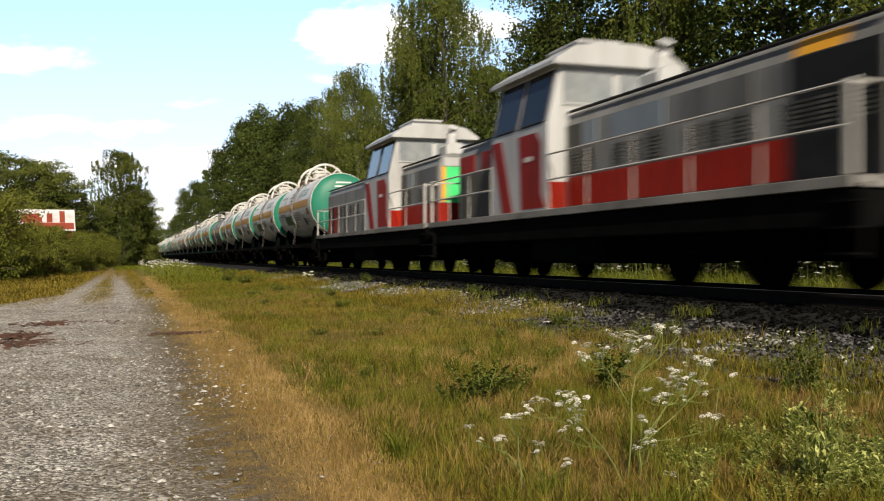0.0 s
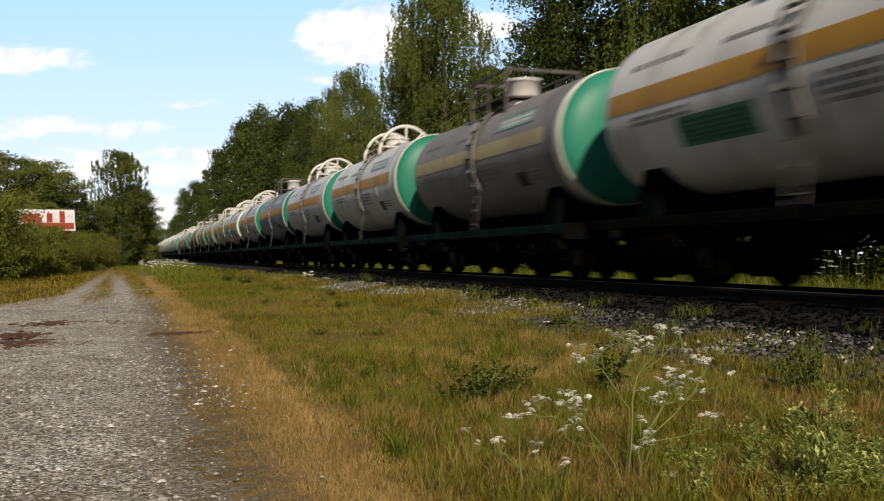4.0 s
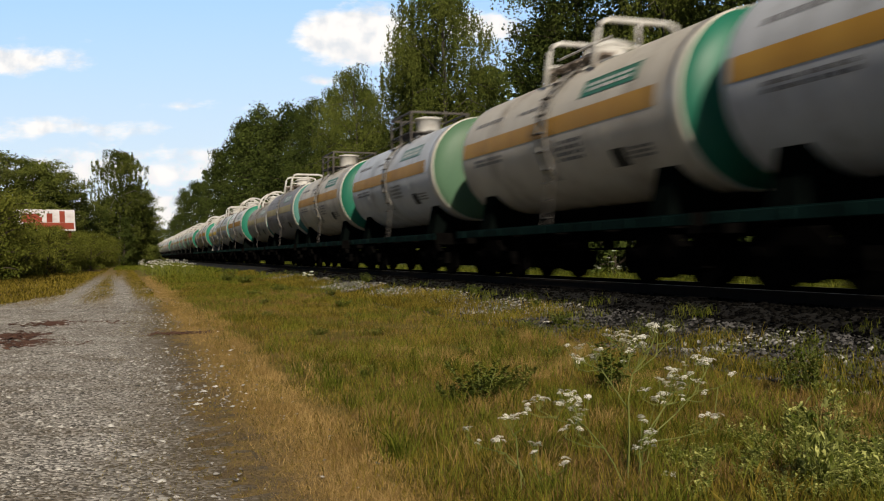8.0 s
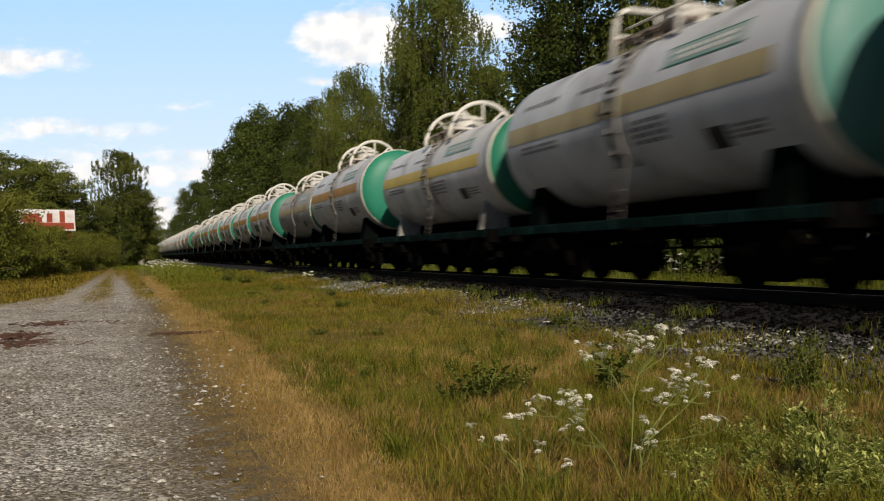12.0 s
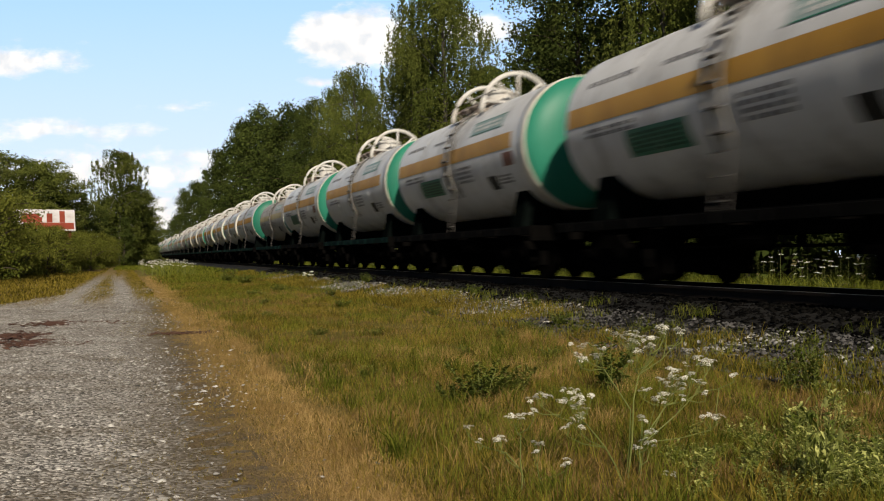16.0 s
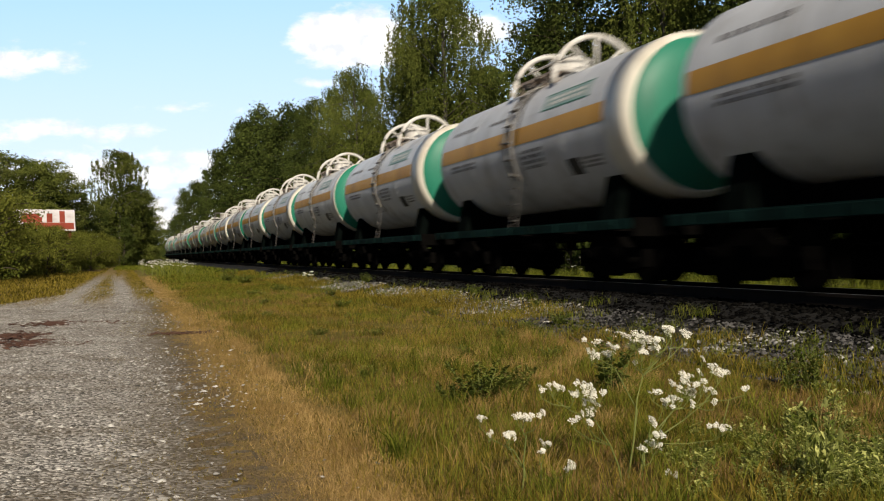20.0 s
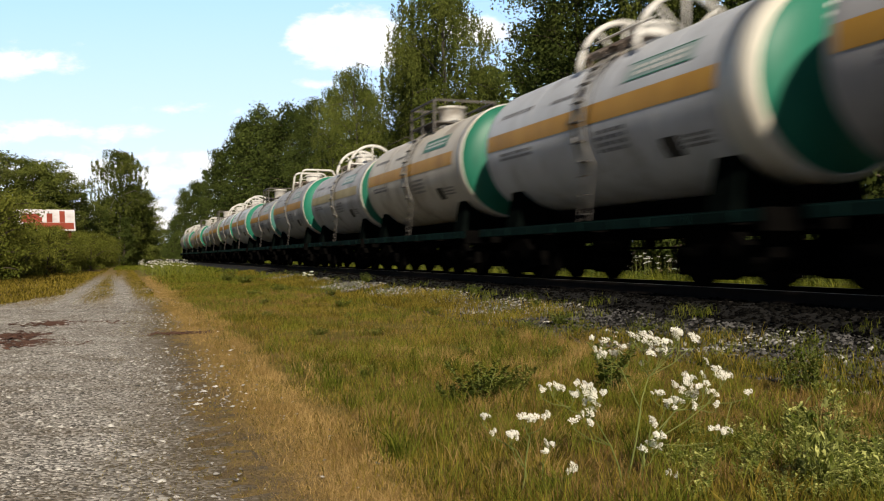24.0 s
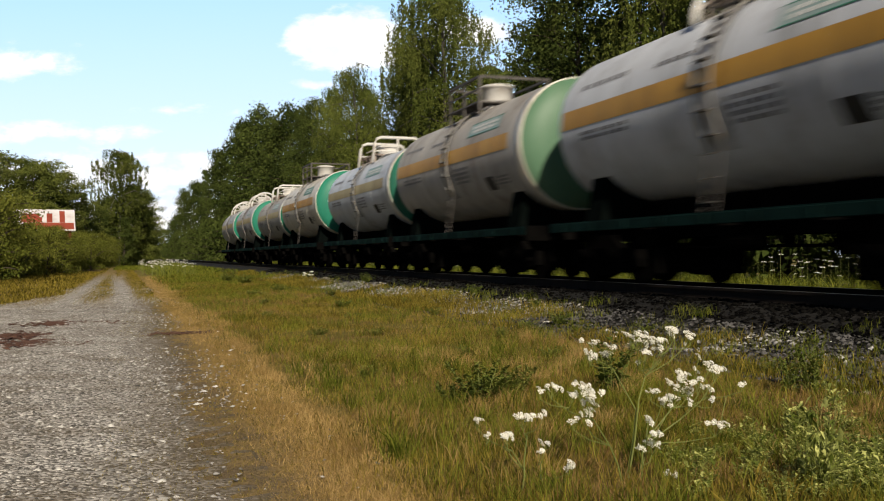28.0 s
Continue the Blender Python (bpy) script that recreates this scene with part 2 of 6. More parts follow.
def gravel_material(name, scale, dark, light, soil, soil_amount, worn=None, overgrown=None):
    """Packed small stones, each with its own tone, and patches of soil between them."""
    m = bpy.data.materials.new(name)
    m.use_nodes = True
    n, l = m.node_tree.nodes, m.node_tree.links
    bs = n["Principled BSDF"]
    bs.inputs["Roughness"].default_value = 0.9
    bs.inputs["Specular IOR Level"].default_value = 0.2
    tc = n.new("ShaderNodeTexCoord")
    vo = n.new("ShaderNodeTexVoronoi")
    vo.inputs["Scale"].default_value = scale
    l.new(tc.outputs["Object"], vo.inputs["Vector"])
    sp = n.new("ShaderNodeSeparateColor")
    l.new(vo.outputs["Color"], sp.inputs[0])
    pw = n.new("ShaderNodeMath")
    pw.operation = "POWER"
    pw.inputs[1].default_value = 1.7
    l.new(sp.outputs[0], pw.inputs[0])
    mix = n.new("ShaderNodeMix")
    mix.data_type = "RGBA"
    mix.inputs[6].default_value, mix.inputs[7].default_value = (*dark, 1), (*light, 1)
    l.new(pw.outputs[0], mix.inputs[0])
    nz = n.new("ShaderNodeTexNoise")
    nz.inputs["Scale"].default_value, nz.inputs["Detail"].default_value, nz.inputs["Roughness"].default_value = 1.3, 8, 0.7
    l.new(tc.outputs["Object"], nz.inputs["Vector"])
    mr = n.new("ShaderNodeMapRange")
    mr.inputs[1].default_value, mr.inputs[2].default_value, mr.inputs[4].default_value = 0.42, 0.68, soil_amount
    l.new(nz.outputs[0], mr.inputs[0])
    m2 = n.new("ShaderNodeMix")
    m2.data_type = "RGBA"
    m2.inputs[7].default_value = (*soil, 1)
    amount = mr.outputs[0]
    if worn:    # soil washed over the stones on one side of the road
        sx = n.new("ShaderNodeSeparateXYZ")
        l.new(tc.outputs["Object"], sx.inputs[0])
        wob = n.new("ShaderNodeMath")
        wob.operation = "MULTIPLY_ADD"
        wob.inputs[1].default_value = 1.1
        l.new(nz.outputs[0], wob.inputs[0])
        l.new(sx.outputs["X"], wob.inputs[2])
        side = n.new("ShaderNodeMapRange")
        side.inputs[1].default_value, side.inputs[2].default_value, side.inputs[4].default_value = worn[0] + 0.55, worn[1] + 0.55, 0.94
        l.new(wob.outputs[0], side.inputs[0])
        both = n.new("ShaderNodeMath")
        both.operation = "MAXIMUM"
        l.new(amount, both.inputs[0])
        l.new(side.outputs[0], both.inputs[1])
        amount = both.outputs[0]
    l.new(amount, m2.inputs[0])
    l.new(mix.outputs[2], m2.inputs[6])
    colour = m2.outputs[2]
    if overgrown:    # farther on only two wheel tracks stay free of turf
        def step(socket, low, high, reverse=False):
            mr = n.new("ShaderNodeMapRange")
            mr.inputs[1].default_value, mr.inputs[2].default_value = low, high
            mr.inputs[3].default_value, mr.inputs[4].default_value = (1.0, 0.0) if reverse else (0.0, 1.0)
            l.new(socket, mr.inputs[0])
            return mr.outputs[0]

        def calc(kind, a, b, c=None):
            mt = n.new("ShaderNodeMath")
            mt.operation = kind
            for k, v in enumerate((a, b, c)):
                if isinstance(v, (int, float)):
                    mt.inputs[k].default_value = v
                elif v is not None:
                    l.new(v, mt.inputs[k])
            return mt.outputs[0]

        far = step(calc("MULTIPLY_ADD", nz.outputs[0], 9.0, sx.outputs["Y"]), overgrown[0] + 4.5, overgrown[1] + 4.5)
        lane = calc("ADD", calc("MULTIPLY_ADD", sx.outputs["Y"], 0.021, sx.outputs["X"]), -0.5)
        right = step(calc("ABSOLUTE", lane, 0.0), 0.22, 0.5)
        left = step(calc("ABSOLUTE", calc("ADD", sx.outputs["X"], 1.6), 0.0), 0.2, 0.45)
        turf_at = calc("MAXIMUM", calc("MULTIPLY", far, calc("MULTIPLY", right, left)), step(sx.outputs["Y"], 48.0, 75.0))
        turf = n.new("ShaderNodeMix")
        turf.data_type = "RGBA"
        turf.inputs[6].default_value, turf.inputs[7].default_value = (0.13, 0.105, 0.032, 1), (0.30, 0.205, 0.085, 1)
        l.new(sp.outputs[0], turf.inputs[0])
        m3 = n.new("ShaderNodeMix")
        m3.data_type = "RGBA"
        l.new(turf_at, m3.inputs[0])
        l.new(colour, m3.inputs[6])
        l.new(turf.outputs[2], m3.inputs[7])
        colour = m3.outputs[2]
    l.new(colour, bs.inputs["Base Color"])
    bp = n.new("ShaderNodeBump")
    bp.inputs["Strength"].default_value, bp.inputs["Distance"].default_value = 0.8, 0.012
    bp.invert = True
    l.new(vo.outputs["Distance"], bp.inputs["Height"])
    l.new(bp.outputs[0], bs.inputs["Normal"])
    return m


M_GRAVEL = gravel_material("road_gravel", 48.0, (0.088, 0.080, 0.066), (0.77, 0.73, 0.66), (0.118, 0.088, 0.048), 0.7, (-0.30, 0.65), (24.0, 31.0))
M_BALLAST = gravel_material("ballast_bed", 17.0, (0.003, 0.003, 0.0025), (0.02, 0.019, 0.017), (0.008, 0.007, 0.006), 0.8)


def verge_material():
    """Matted thatch under the grass: olive, reddish and straw patches, straw and bare soil beside the road."""
    m = bpy.data.materials.new("verge_thatch")
    m.use_nodes = True
    n, l = m.node_tree.nodes, m.node_tree.links
    bs = n["Principled BSDF"]
    bs.inputs["Roughness"].default_value = 0.95
    bs.inputs["Specular IOR Level"].default_value = 0.05
    tc = n.new("ShaderNodeTexCoord")

    def cloudy(scale, detail, offset, low, high, squeeze=(1, 1, 1)):
        mp = n.new("ShaderNodeMapping")
        mp.inputs["Location"].default_value = (offset, offset * 0.7, 0)
        mp.inputs["Scale"].default_value = squeeze
        l.new(tc.outputs["Object"], mp.inputs[0])
        nz = n.new("ShaderNodeTexNoise")
        nz.inputs["Scale"].default_value, nz.inputs["Detail"].default_value, nz.inputs["Roughness"].default_value = scale, detail, 0.65
        l.new(mp.outputs[0], nz.inputs["Vector"])
        mr = n.new("ShaderNodeMapRange")
        mr.inputs[1].default_value, mr.inputs[2].default_value = low, high
        l.new(nz.outputs[0], mr.inputs[0])
        return nz.outputs[0], mr.outputs[0]

    def blend(fac, a, b):
        mx = n.new("ShaderNodeMix")
        mx.data_type = "RGBA"
        for k, c in ((6, a), (7, b)):
            if isinstance(c, tuple):
                mx.inputs[k].default_value = (*c, 1)
            else:
                l.new(c, mx.inputs[k])
        l.new(fac, mx.inputs[0])
        return mx.outputs[2]

    raw, grain = cloudy(45, 5, 0, 0.3, 0.7)
    olive = blend(grain, (0.050, 0.044, 0.009), (0.185, 0.155, 0.042))
    red = blend(grain, (0.075, 0.044, 0.013), (0.225, 0.142, 0.050))
    straw = blend(grain, (0.18, 0.112, 0.036), (0.46, 0.31, 0.122))
    bare = blend(grain, (0.082, 0.060, 0.031), (0.225, 0.168, 0.10))
    matted = blend(grain, (0.13, 0.086, 0.030), (0.33, 0.235, 0.105))
    bare = blend(cloudy(3.1, 6, 13, 0.44, 0.60)[1], bare, matted)
    straw = blend(cloudy(1.4, 6, 17, 0.46, 0.62)[1], straw, matted)
    col = blend(cloudy(0.7, 6, 3, 0.50, 0.66)[1], olive, red)
    col = blend(cloudy(1.9, 6, 9, 0.52, 0.70)[1], col, straw)
    # distance from the road's edge, with a ragged border
    sx = n.new("ShaderNodeSeparateXYZ")
    l.new(tc.outputs["Object"], sx.inputs[0])
    wob = n.new("ShaderNodeMath")
    wob.operation = "MULTIPLY_ADD"
    wob.inputs[1].default_value = 0.9
    l.new(cloudy(2.3, 6, 5, 0, 1)[0], wob.inputs[0])
    # the straw border narrows up the road
    taper = n.new("ShaderNodeMath")
    taper.operation = "MULTIPLY_ADD"
    taper.inputs[1].default_value = 0.012
    l.new(sx.outputs["Y"], taper.inputs[0])
    l.new(sx.outputs["X"], taper.inputs[2])
    l.new(taper.outputs[0], wob.inputs[2])
    for a, b, c in ((2.00, 1.60, straw), (1.72, 1.22, bare)):
        mr = n.new("ShaderNodeMapRange")
        mr.inputs[1].default_value, mr.inputs[2].default_value = a, b
        l.new(wob.outputs[0], mr.inputs[0])
        col = blend(mr.outputs[0], col, c)
    l.new(col, bs.inputs["Base Color"])
    bp = n.new("ShaderNodeBump")
    bp.inputs["Strength"].default_value, bp.inputs["Distance"].default_value = 0.7, 0.02
    l.new(raw, bp.inputs["Height"])
    l.new(bp.outputs[0], bs.inputs["Normal"])
    return m


M_SOIL = verge_material()
# near-black stones for the band beside the near rail
M_DARK_STONE = material("near_black_ballast_stone", (0.0015, 0.0015, 0.0015), (0.008, 0.0077, 0.007), 0.9, 0, 0.6, 20, 0.2, island=1.2, spec=0.01)
M_PEBBLE = material("road_pebble", (0.08, 0.075, 0.066), (0.55, 0.53, 0.49), 0.85, 0, 0.6, 20, 0.2, island=1.2, spec=0.2)
M_PEBBLE_L = material("road_pale_pebble", (0.10, 0.095, 0.085), (0.68, 0.66, 0.61), 0.85, 0, 0.6, 20, 0.2, island=1.3, spec=0.2)
M_PALE_STONE = material("pale_crushed_stone", (0.09, 0.087, 0.08), (0.44, 0.43, 0.41), 0.85, 0, 0.6, 20, 0.2, island=1.3, spec=0.1)
M_RAIL = material("rail_rusty_steel", (0.006, 0.005, 0.004), (0.018, 0.013, 0.010), 0.8, 0, 4, 40, 0.1, spec=0.1)
M_RAIL_TOP = material("rail_worn_steel", (0.30, 0.30, 0.31), (0.45, 0.45, 0.46), 0.3, 0.9, 4, 40, 0.02)
M_SLEEPER = material("sleeper_dark_wood", (0.02, 0.017, 0.014), (0.06, 0.05, 0.04), 0.9, 0, 3, 40, 0.4, (1, 6, 6))
M_GRASS = material("grass_green_blades", (0.054, 0.049, 0.005), (0.325, 0.252, 0.048), 0.85, 0, 0.75, 2.2, 0, island=1.15, translucent=0.35, spec=0.03, stain=(0.20, 0.125, 0.036), stain_amount=0.25)
M_FRESH = material("grass_fresh_green_blades", (0.036, 0.058, 0.005), (0.255, 0.270, 0.042), 0.8, 0, 0.6, 2.2, 0, island=1.15, translucent=0.4, spec=0.03)
M_LEFT = material("tree_leaf_light_green", (0.060, 0.088, 0.014), (0.215, 0.235, 0.060), 0.75, 0, 0.30, 1.0, 0, shift=0.4, island=0.4, translucent=0.32, spec=0.04)
M_BUSH = material("bush_leaf_yellowish_green", (0.050, 0.074, 0.010), (0.25, 0.255, 0.052), 0.75, 0, 0.35, 1.0, 0, shift=0.5, island=0.4, translucent=0.32, spec=0.04)
M_DRY = material("grass_dry_blades", (0.22, 0.140, 0.046), (0.56, 0.39, 0.160), 0.85, 0, 0.9, 3, 0, island=0.8, translucent=0.25, spec=0.05)
M_LEAF = material("leaf_green", (0.050, 0.074, 0.013), (0.195, 0.220, 0.052), 0.75, 0, 0.30, 1.0, 0, shift=0.35, island=0.4, translucent=0.36, spec=0.04)
M_LEAF2 = material("leaf_dark_green", (0.026, 0.044, 0.010), (0.105, 0.130, 0.031), 0.75, 0, 0.30, 1.0, 0, shift=0.5, island=0.4, translucent=0.26, spec=0.03)
M_WEED = material("weed_leaf_green", (0.070, 0.110, 0.016), (0.27, 0.30, 0.070), 0.7, 0, 0.8, 3, 0, shift=0.3, island=0.9, translucent=0.4, spec=0.15)
M_SEED = material("grass_reddish_seed_stalks", (0.15, 0.080, 0.030), (0.34, 0.215, 0.090), 0.85, 0, 0.4, 3, 0, island=0.9, translucent=0.2, spec=0.03)
M_PALE_LEAF = material("pale_weed_leaf", (0.13, 0.17, 0.025), (0.60, 0.62, 0.21), 0.6, 0, 0.8, 3, 0, shift=0.3, island=1.3, translucent=0.4, spec=0.3)
M_STEM = material("flower_stem_green", (0.10, 0.13, 0.03), (0.20, 0.22, 0.06), 0.7, 0, 3, 20, 0)
M_FLORET = material("white_floret", (0.74, 0.73, 0.64), (0.86, 0.85, 0.78), 0.7, 0, 5, 20, 0, island=0.5, translucent=0.25)
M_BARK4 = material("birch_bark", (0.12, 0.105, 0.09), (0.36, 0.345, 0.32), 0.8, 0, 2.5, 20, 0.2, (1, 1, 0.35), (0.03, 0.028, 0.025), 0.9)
# darker copy of the birch bark, with the crown's shade put into its colour
M_BARK3 = material("birch_bark_painted_shade", (0.04, 0.034, 0.028), (0.13, 0.12, 0.105), 0.85, 0, 2.5, 20, 0.2, (1, 1, 0.35), (0.025, 0.022, 0.02), 0.9)
M_BARK2 = material("dark_bark", (0.03, 0.024, 0.018), (0.09, 0.07, 0.05), 0.9, 0, 3, 20, 0.4, (1, 1, 0.3))
M_ROOF = material("barn_roof_rusted", (0.20, 0.036, 0.020), (0.32, 0.065, 0.038), 0.75, 0, 1.2, 20, 0.1)
M_ROOF_W = material("barn_roof_pale_sheet", (0.50, 0.48, 0.48), (0.72, 0.71, 0.72), 0.6, 0, 1.2, 20, 0.05, (1, 1, 1), (0.30, 0.12, 0.08), 0.5)
M_BARN = material("barn_red_boards", (0.11, 0.022, 0.014), (0.20, 0.042, 0.026), 0.85, 0, 2, 30, 0.3, (6, 6, 0.6))
M_DEBRIS = material("bark_debris", (0.05, 0.022, 0.014), (0.14, 0.07, 0.045), 0.9, 0, 5, 30, 0.3, island=0.6)


# ---- mesh helpers ----
def finish(name, bm, mat, smooth=False):
    me = bpy.data.meshes.new(name)
    bm.to_mesh(me)
    bm.free()
    me.materials.append(mat)
    if smooth:
        me.polygons.foreach_set("use_smooth", [True] * len(me.polygons))
    return me


def child(name, me, parent, m=None, label=""):
    ob = new(name, me)
    ob.parent = parent
    if m is not None:
        ob.matrix_basis = m
    return tagged(ob, label)


def part(name, bm, mat, parent, label="", smooth=False):
    return child(name, finish(name, bm, mat, smooth), parent, None, label)


def box(bm, x0, x1, y0, y1, z0, z1, bevel=0.0):
    vs = bmesh.ops.create_cube(bm, size=1.0)["verts"]
    for v in vs:
        v.co = Vector(((x0 + x1) / 2 + v.co.x * (x1 - x0), (y0 + y1) / 2 + v.co.y * (y1 - y0),
                       (z0 + z1) / 2 + v.co.z * (z1 - z0)))
    if bevel:
        es = list({e for v in vs for e in v.link_edges})
        bmesh.ops.bevel(bm, geom=es, offset=bevel, segments=2, affect="EDGES", profile=0.5)


def tube(bm, points, radius, sides=8, closed=False):
    """A round bar along a line of points."""
    pts = [Vector(p) for p in points]
    rings = []
    for i, p in enumerate(pts):
        a = pts[i - 1] if i > 0 or closed else p
        b = pts[(i + 1) % len(pts)] if i < len(pts) - 1 or closed else p
        d = (b - a).normalized()
        up = Vector((0, 0, 1)) if abs(d.z) < 0.9 else Vector((1, 0, 0))
        s = d.cross(up).normalized()
        u = s.cross(d)
        r = radius[i] if isinstance(radius, (list, tuple)) else radius
        rings.append([bm.verts.new(p + s * math.cos(2 * math.pi * k / sides) * r + u * math.sin(2 * math.pi * k / sides) * r)
                      for k in range(sides)])
    for i in range(len(rings) - (0 if closed else 1)):
        r0, r1 = rings[i], rings[(i + 1) % len(rings)]
        for k in range(sides):
            bm.faces.new((r0[k], r0[(k + 1) % sides], r1[(k + 1) % sides], r1[k]))
    if not closed:
        bm.faces.new(rings[0][::-1])
        bm.faces.new(rings[-1])


def lathe(bm, profile, sides=48, centre=(0, 0), start=0.0, sweep=2 * math.pi):
    """Turn (y, radius) pairs about the y axis through centre = (x, z). Angle 0 points to -x, a quarter turn up."""
    full = abs(sweep - 2 * math.pi) < 1e-6
    n = sides if full else sides + 1
    rings = []
    for y, r in profile:
        if r < 1e-6:
            rings.append([bm.verts.new((centre[0], y, centre[1]))])
        else:
            rings.append([bm.verts.new((centre[0] - r * math.cos(start + sweep * k / sides), y,
                                        centre[1] + r * math.sin(start + sweep * k / sides))) for k in range(n)])
    for a, b in zip(rings, rings[1:]):
        for k in range(sides):
            k2 = (k + 1) % n
            if len(a) == 1:
                bm.faces.new((a[0], b[k2], b[k]))
            elif len(b) == 1:
                bm.faces.new((a[k], a[k2], b[0]))
            else:
                bm.faces.new((a[k], a[k2], b[k2], b[k]))


def mesh_np(name, verts, faces, mat, smooth=False):
    """A mesh from numpy arrays: verts (n, 3), faces (m, 3 or 4)."""
    me = bpy.data.meshes.new(name)
    verts, faces = np.asarray(verts, np.float32), np.asarray(faces, np.int32)
    m, k = faces.shape
    me.vertices.add(len(verts))
    me.vertices.foreach_set("co", verts.ravel())
    me.loops.add(m * k)
    me.loops.foreach_set("vertex_index", faces.ravel())
    me.polygons.add(m)
    me.polygons.foreach_set("loop_start", np.arange(m, dtype=np.int32) * k)
    me.update(calc_edges=True)
    me.validate()
    if mat:
        me.materials.append(mat)
    if smooth:
        me.polygons.foreach_set("use_smooth", [True] * m)
    return me


# ---- sky backdrop ----
SKY_FAR = 2800.0
SKY_M = SKY_FAR / 1743.0


def sky_material():
    """Pale summer sky that whitens towards the horizon, with soft clouds. Sheet space: x across, z up, metres."""
    m = bpy.data.materials.new("sky_with_clouds")
    m.use_nodes = True
    nt = m.node_tree
    n, l = nt.nodes, nt.links
    n.clear()
    tc = n.new("ShaderNodeTexCoord")
    sp = n.new("ShaderNodeSeparateXYZ")
    l.new(tc.outputs["Object"], sp.inputs[0])
    ramp = n.new("ShaderNodeValToRGB")
    mr = n.new("ShaderNodeMapRange")
    mr.inputs[1].default_value, mr.inputs[2].default_value = 0, 760
    l.new(sp.outputs["Z"], mr.inputs[0])
    l.new(mr.outputs[0], ramp.inputs[0])
    el = ramp.color_ramp.elements
    el[0].position, el[0].color = 0.0, (0.72, 0.83, 1.00, 1)
    el[1].position, el[1].color = 1.0, (0.41, 0.72, 1.14, 1)
    e = ramp.color_ramp.elements.new(0.35)
    e.color = (0.66, 0.86, 1.08, 1)
    e = ramp.color_ramp.elements.new(0.7)
    e.color = (0.52, 0.79, 1.13, 1)
    n1 = n.new("ShaderNodeTexNoise")
    n1.inputs["Scale"].default_value, n1.inputs["Detail"].default_value = 0.012, 9
    n1.inputs["Roughness"].default_value = 0.6
    mp = n.new("ShaderNodeMapping")
    mp.inputs["Scale"].default_value = (0.55, 1, 1.3)
    l.new(tc.outputs["Object"], mp.inputs[0])
    l.new(mp.outputs[0], n1.inputs["Vector"])
    total = None
    # centre x, centre z, half width, half height, density
    for cx, cz, rx, rz, dens in ((-232, 636, 165, 92, 1.45), (-150, 590, 200, 60, 1.0), (-1190, 574, 250, 66, 0.80), (-1080, 372, 470, 44, 0.66),
                                 (-710, 436, 230, 24, 0.55), (-330, 506, 90, 26, 0.7), (-900, 250, 760, 95, 0.68), (-770, 130, 420, 80, 0.85), (120, 660, 160, 60, 0.9)):
        sub = n.new("ShaderNodeVectorMath")
        sub.operation = "SUBTRACT"
        sub.inputs[1].default_value = (cx, 0, cz)
        l.new(tc.outputs["Object"], sub.inputs[0])
        mul = n.new("ShaderNodeVectorMath")
        mul.operation = "MULTIPLY"
        mul.inputs[1].default_value = (1 / rx, 0, 1 / rz)
        l.new(sub.outputs[0], mul.inputs[0])
        ln = n.new("ShaderNodeVectorMath")
        ln.operation = "LENGTH"
        l.new(mul.outputs[0], ln.inputs[0])
        fall = n.new("ShaderNodeMapRange")
        fall.inputs[1].default_value, fall.inputs[2].default_value = 1.35, 0.1
        fall.inputs[3].default_value, fall.inputs[4].default_value = 0.0, dens
        l.new(ln.outputs["Value"], fall.inputs[0])
        if total is None:
            total = fall.outputs[0]
        else:
            mx = n.new("ShaderNodeMath")
            mx.operation = "MAXIMUM"
            l.new(total, mx.inputs[0])
            l.new(fall.outputs[0], mx.inputs[1])
            total = mx.outputs[0]
    ad = n.new("ShaderNodeMath")
    ad.operation = "MULTIPLY_ADD"
    ad.inputs[1].default_value = 1.5
    l.new(n1.outputs[0], ad.inputs[0])
    l.new(total, ad.inputs[2])
    cov = n.new("ShaderNodeMapRange")
    cov.interpolation_type = "SMOOTHSTEP"
    cov.inputs[1].default_value, cov.inputs[2].default_value = 1.04, 1.5
    l.new(ad.outputs[0], cov.inputs[0])
    cloud = n.new("ShaderNodeMix")
    cloud.data_type = "RGBA"
    cloud.inputs[6].default_value, cloud.inputs[7].default_value = (0.76, 0.84, 0.95, 1), (1.00, 1.03, 1.08, 1)
    n2 = n.new("ShaderNodeTexNoise")
    n2.inputs["Scale"].default_value, n2.inputs["Detail"].default_value = 0.016, 6
    l.new(tc.outputs["Object"], n2.inputs["Vector"])
    c2 = n.new("ShaderNodeMapRange")
    c2.inputs[1].default_value, c2.inputs[2].default_value = 0.38, 0.56
    l.new(n2.outputs[0], c2.inputs[0])
    l.new(c2.outputs[0], cloud.inputs[0])
    mix = n.new("ShaderNodeMix")
    mix.data_type = "RGBA"
    l.new(cov.outputs[0], mix.inputs[0])
    l.new(ramp.outputs[0], mix.inputs[6])
    l.new(cloud.outputs[2], mix.inputs[7])
    em = n.new("ShaderNodeEmission")
    em.inputs[1].default_value = 1.16
    l.new(mix.outputs[2], em.inputs[0])
    out = n.new("ShaderNodeOutputMaterial")
    l.new(em.outputs[0], out.inputs[0])
    return m


def sky_sheet():
    bm = bmesh.new()
    v = [bm.verts.new(p) for p in ((-1750, 0, -120), (1750, 0, -120), (1750, 0, 1050), (-1750, 0, 1050))]
    bm.faces.new(v)
    return finish("backdrop", bm, sky_material())


backdrop = tagged(new("backdrop", sky_sheet()), "pale blue summer sky with drifting white clouds", "sky", kind="structure")


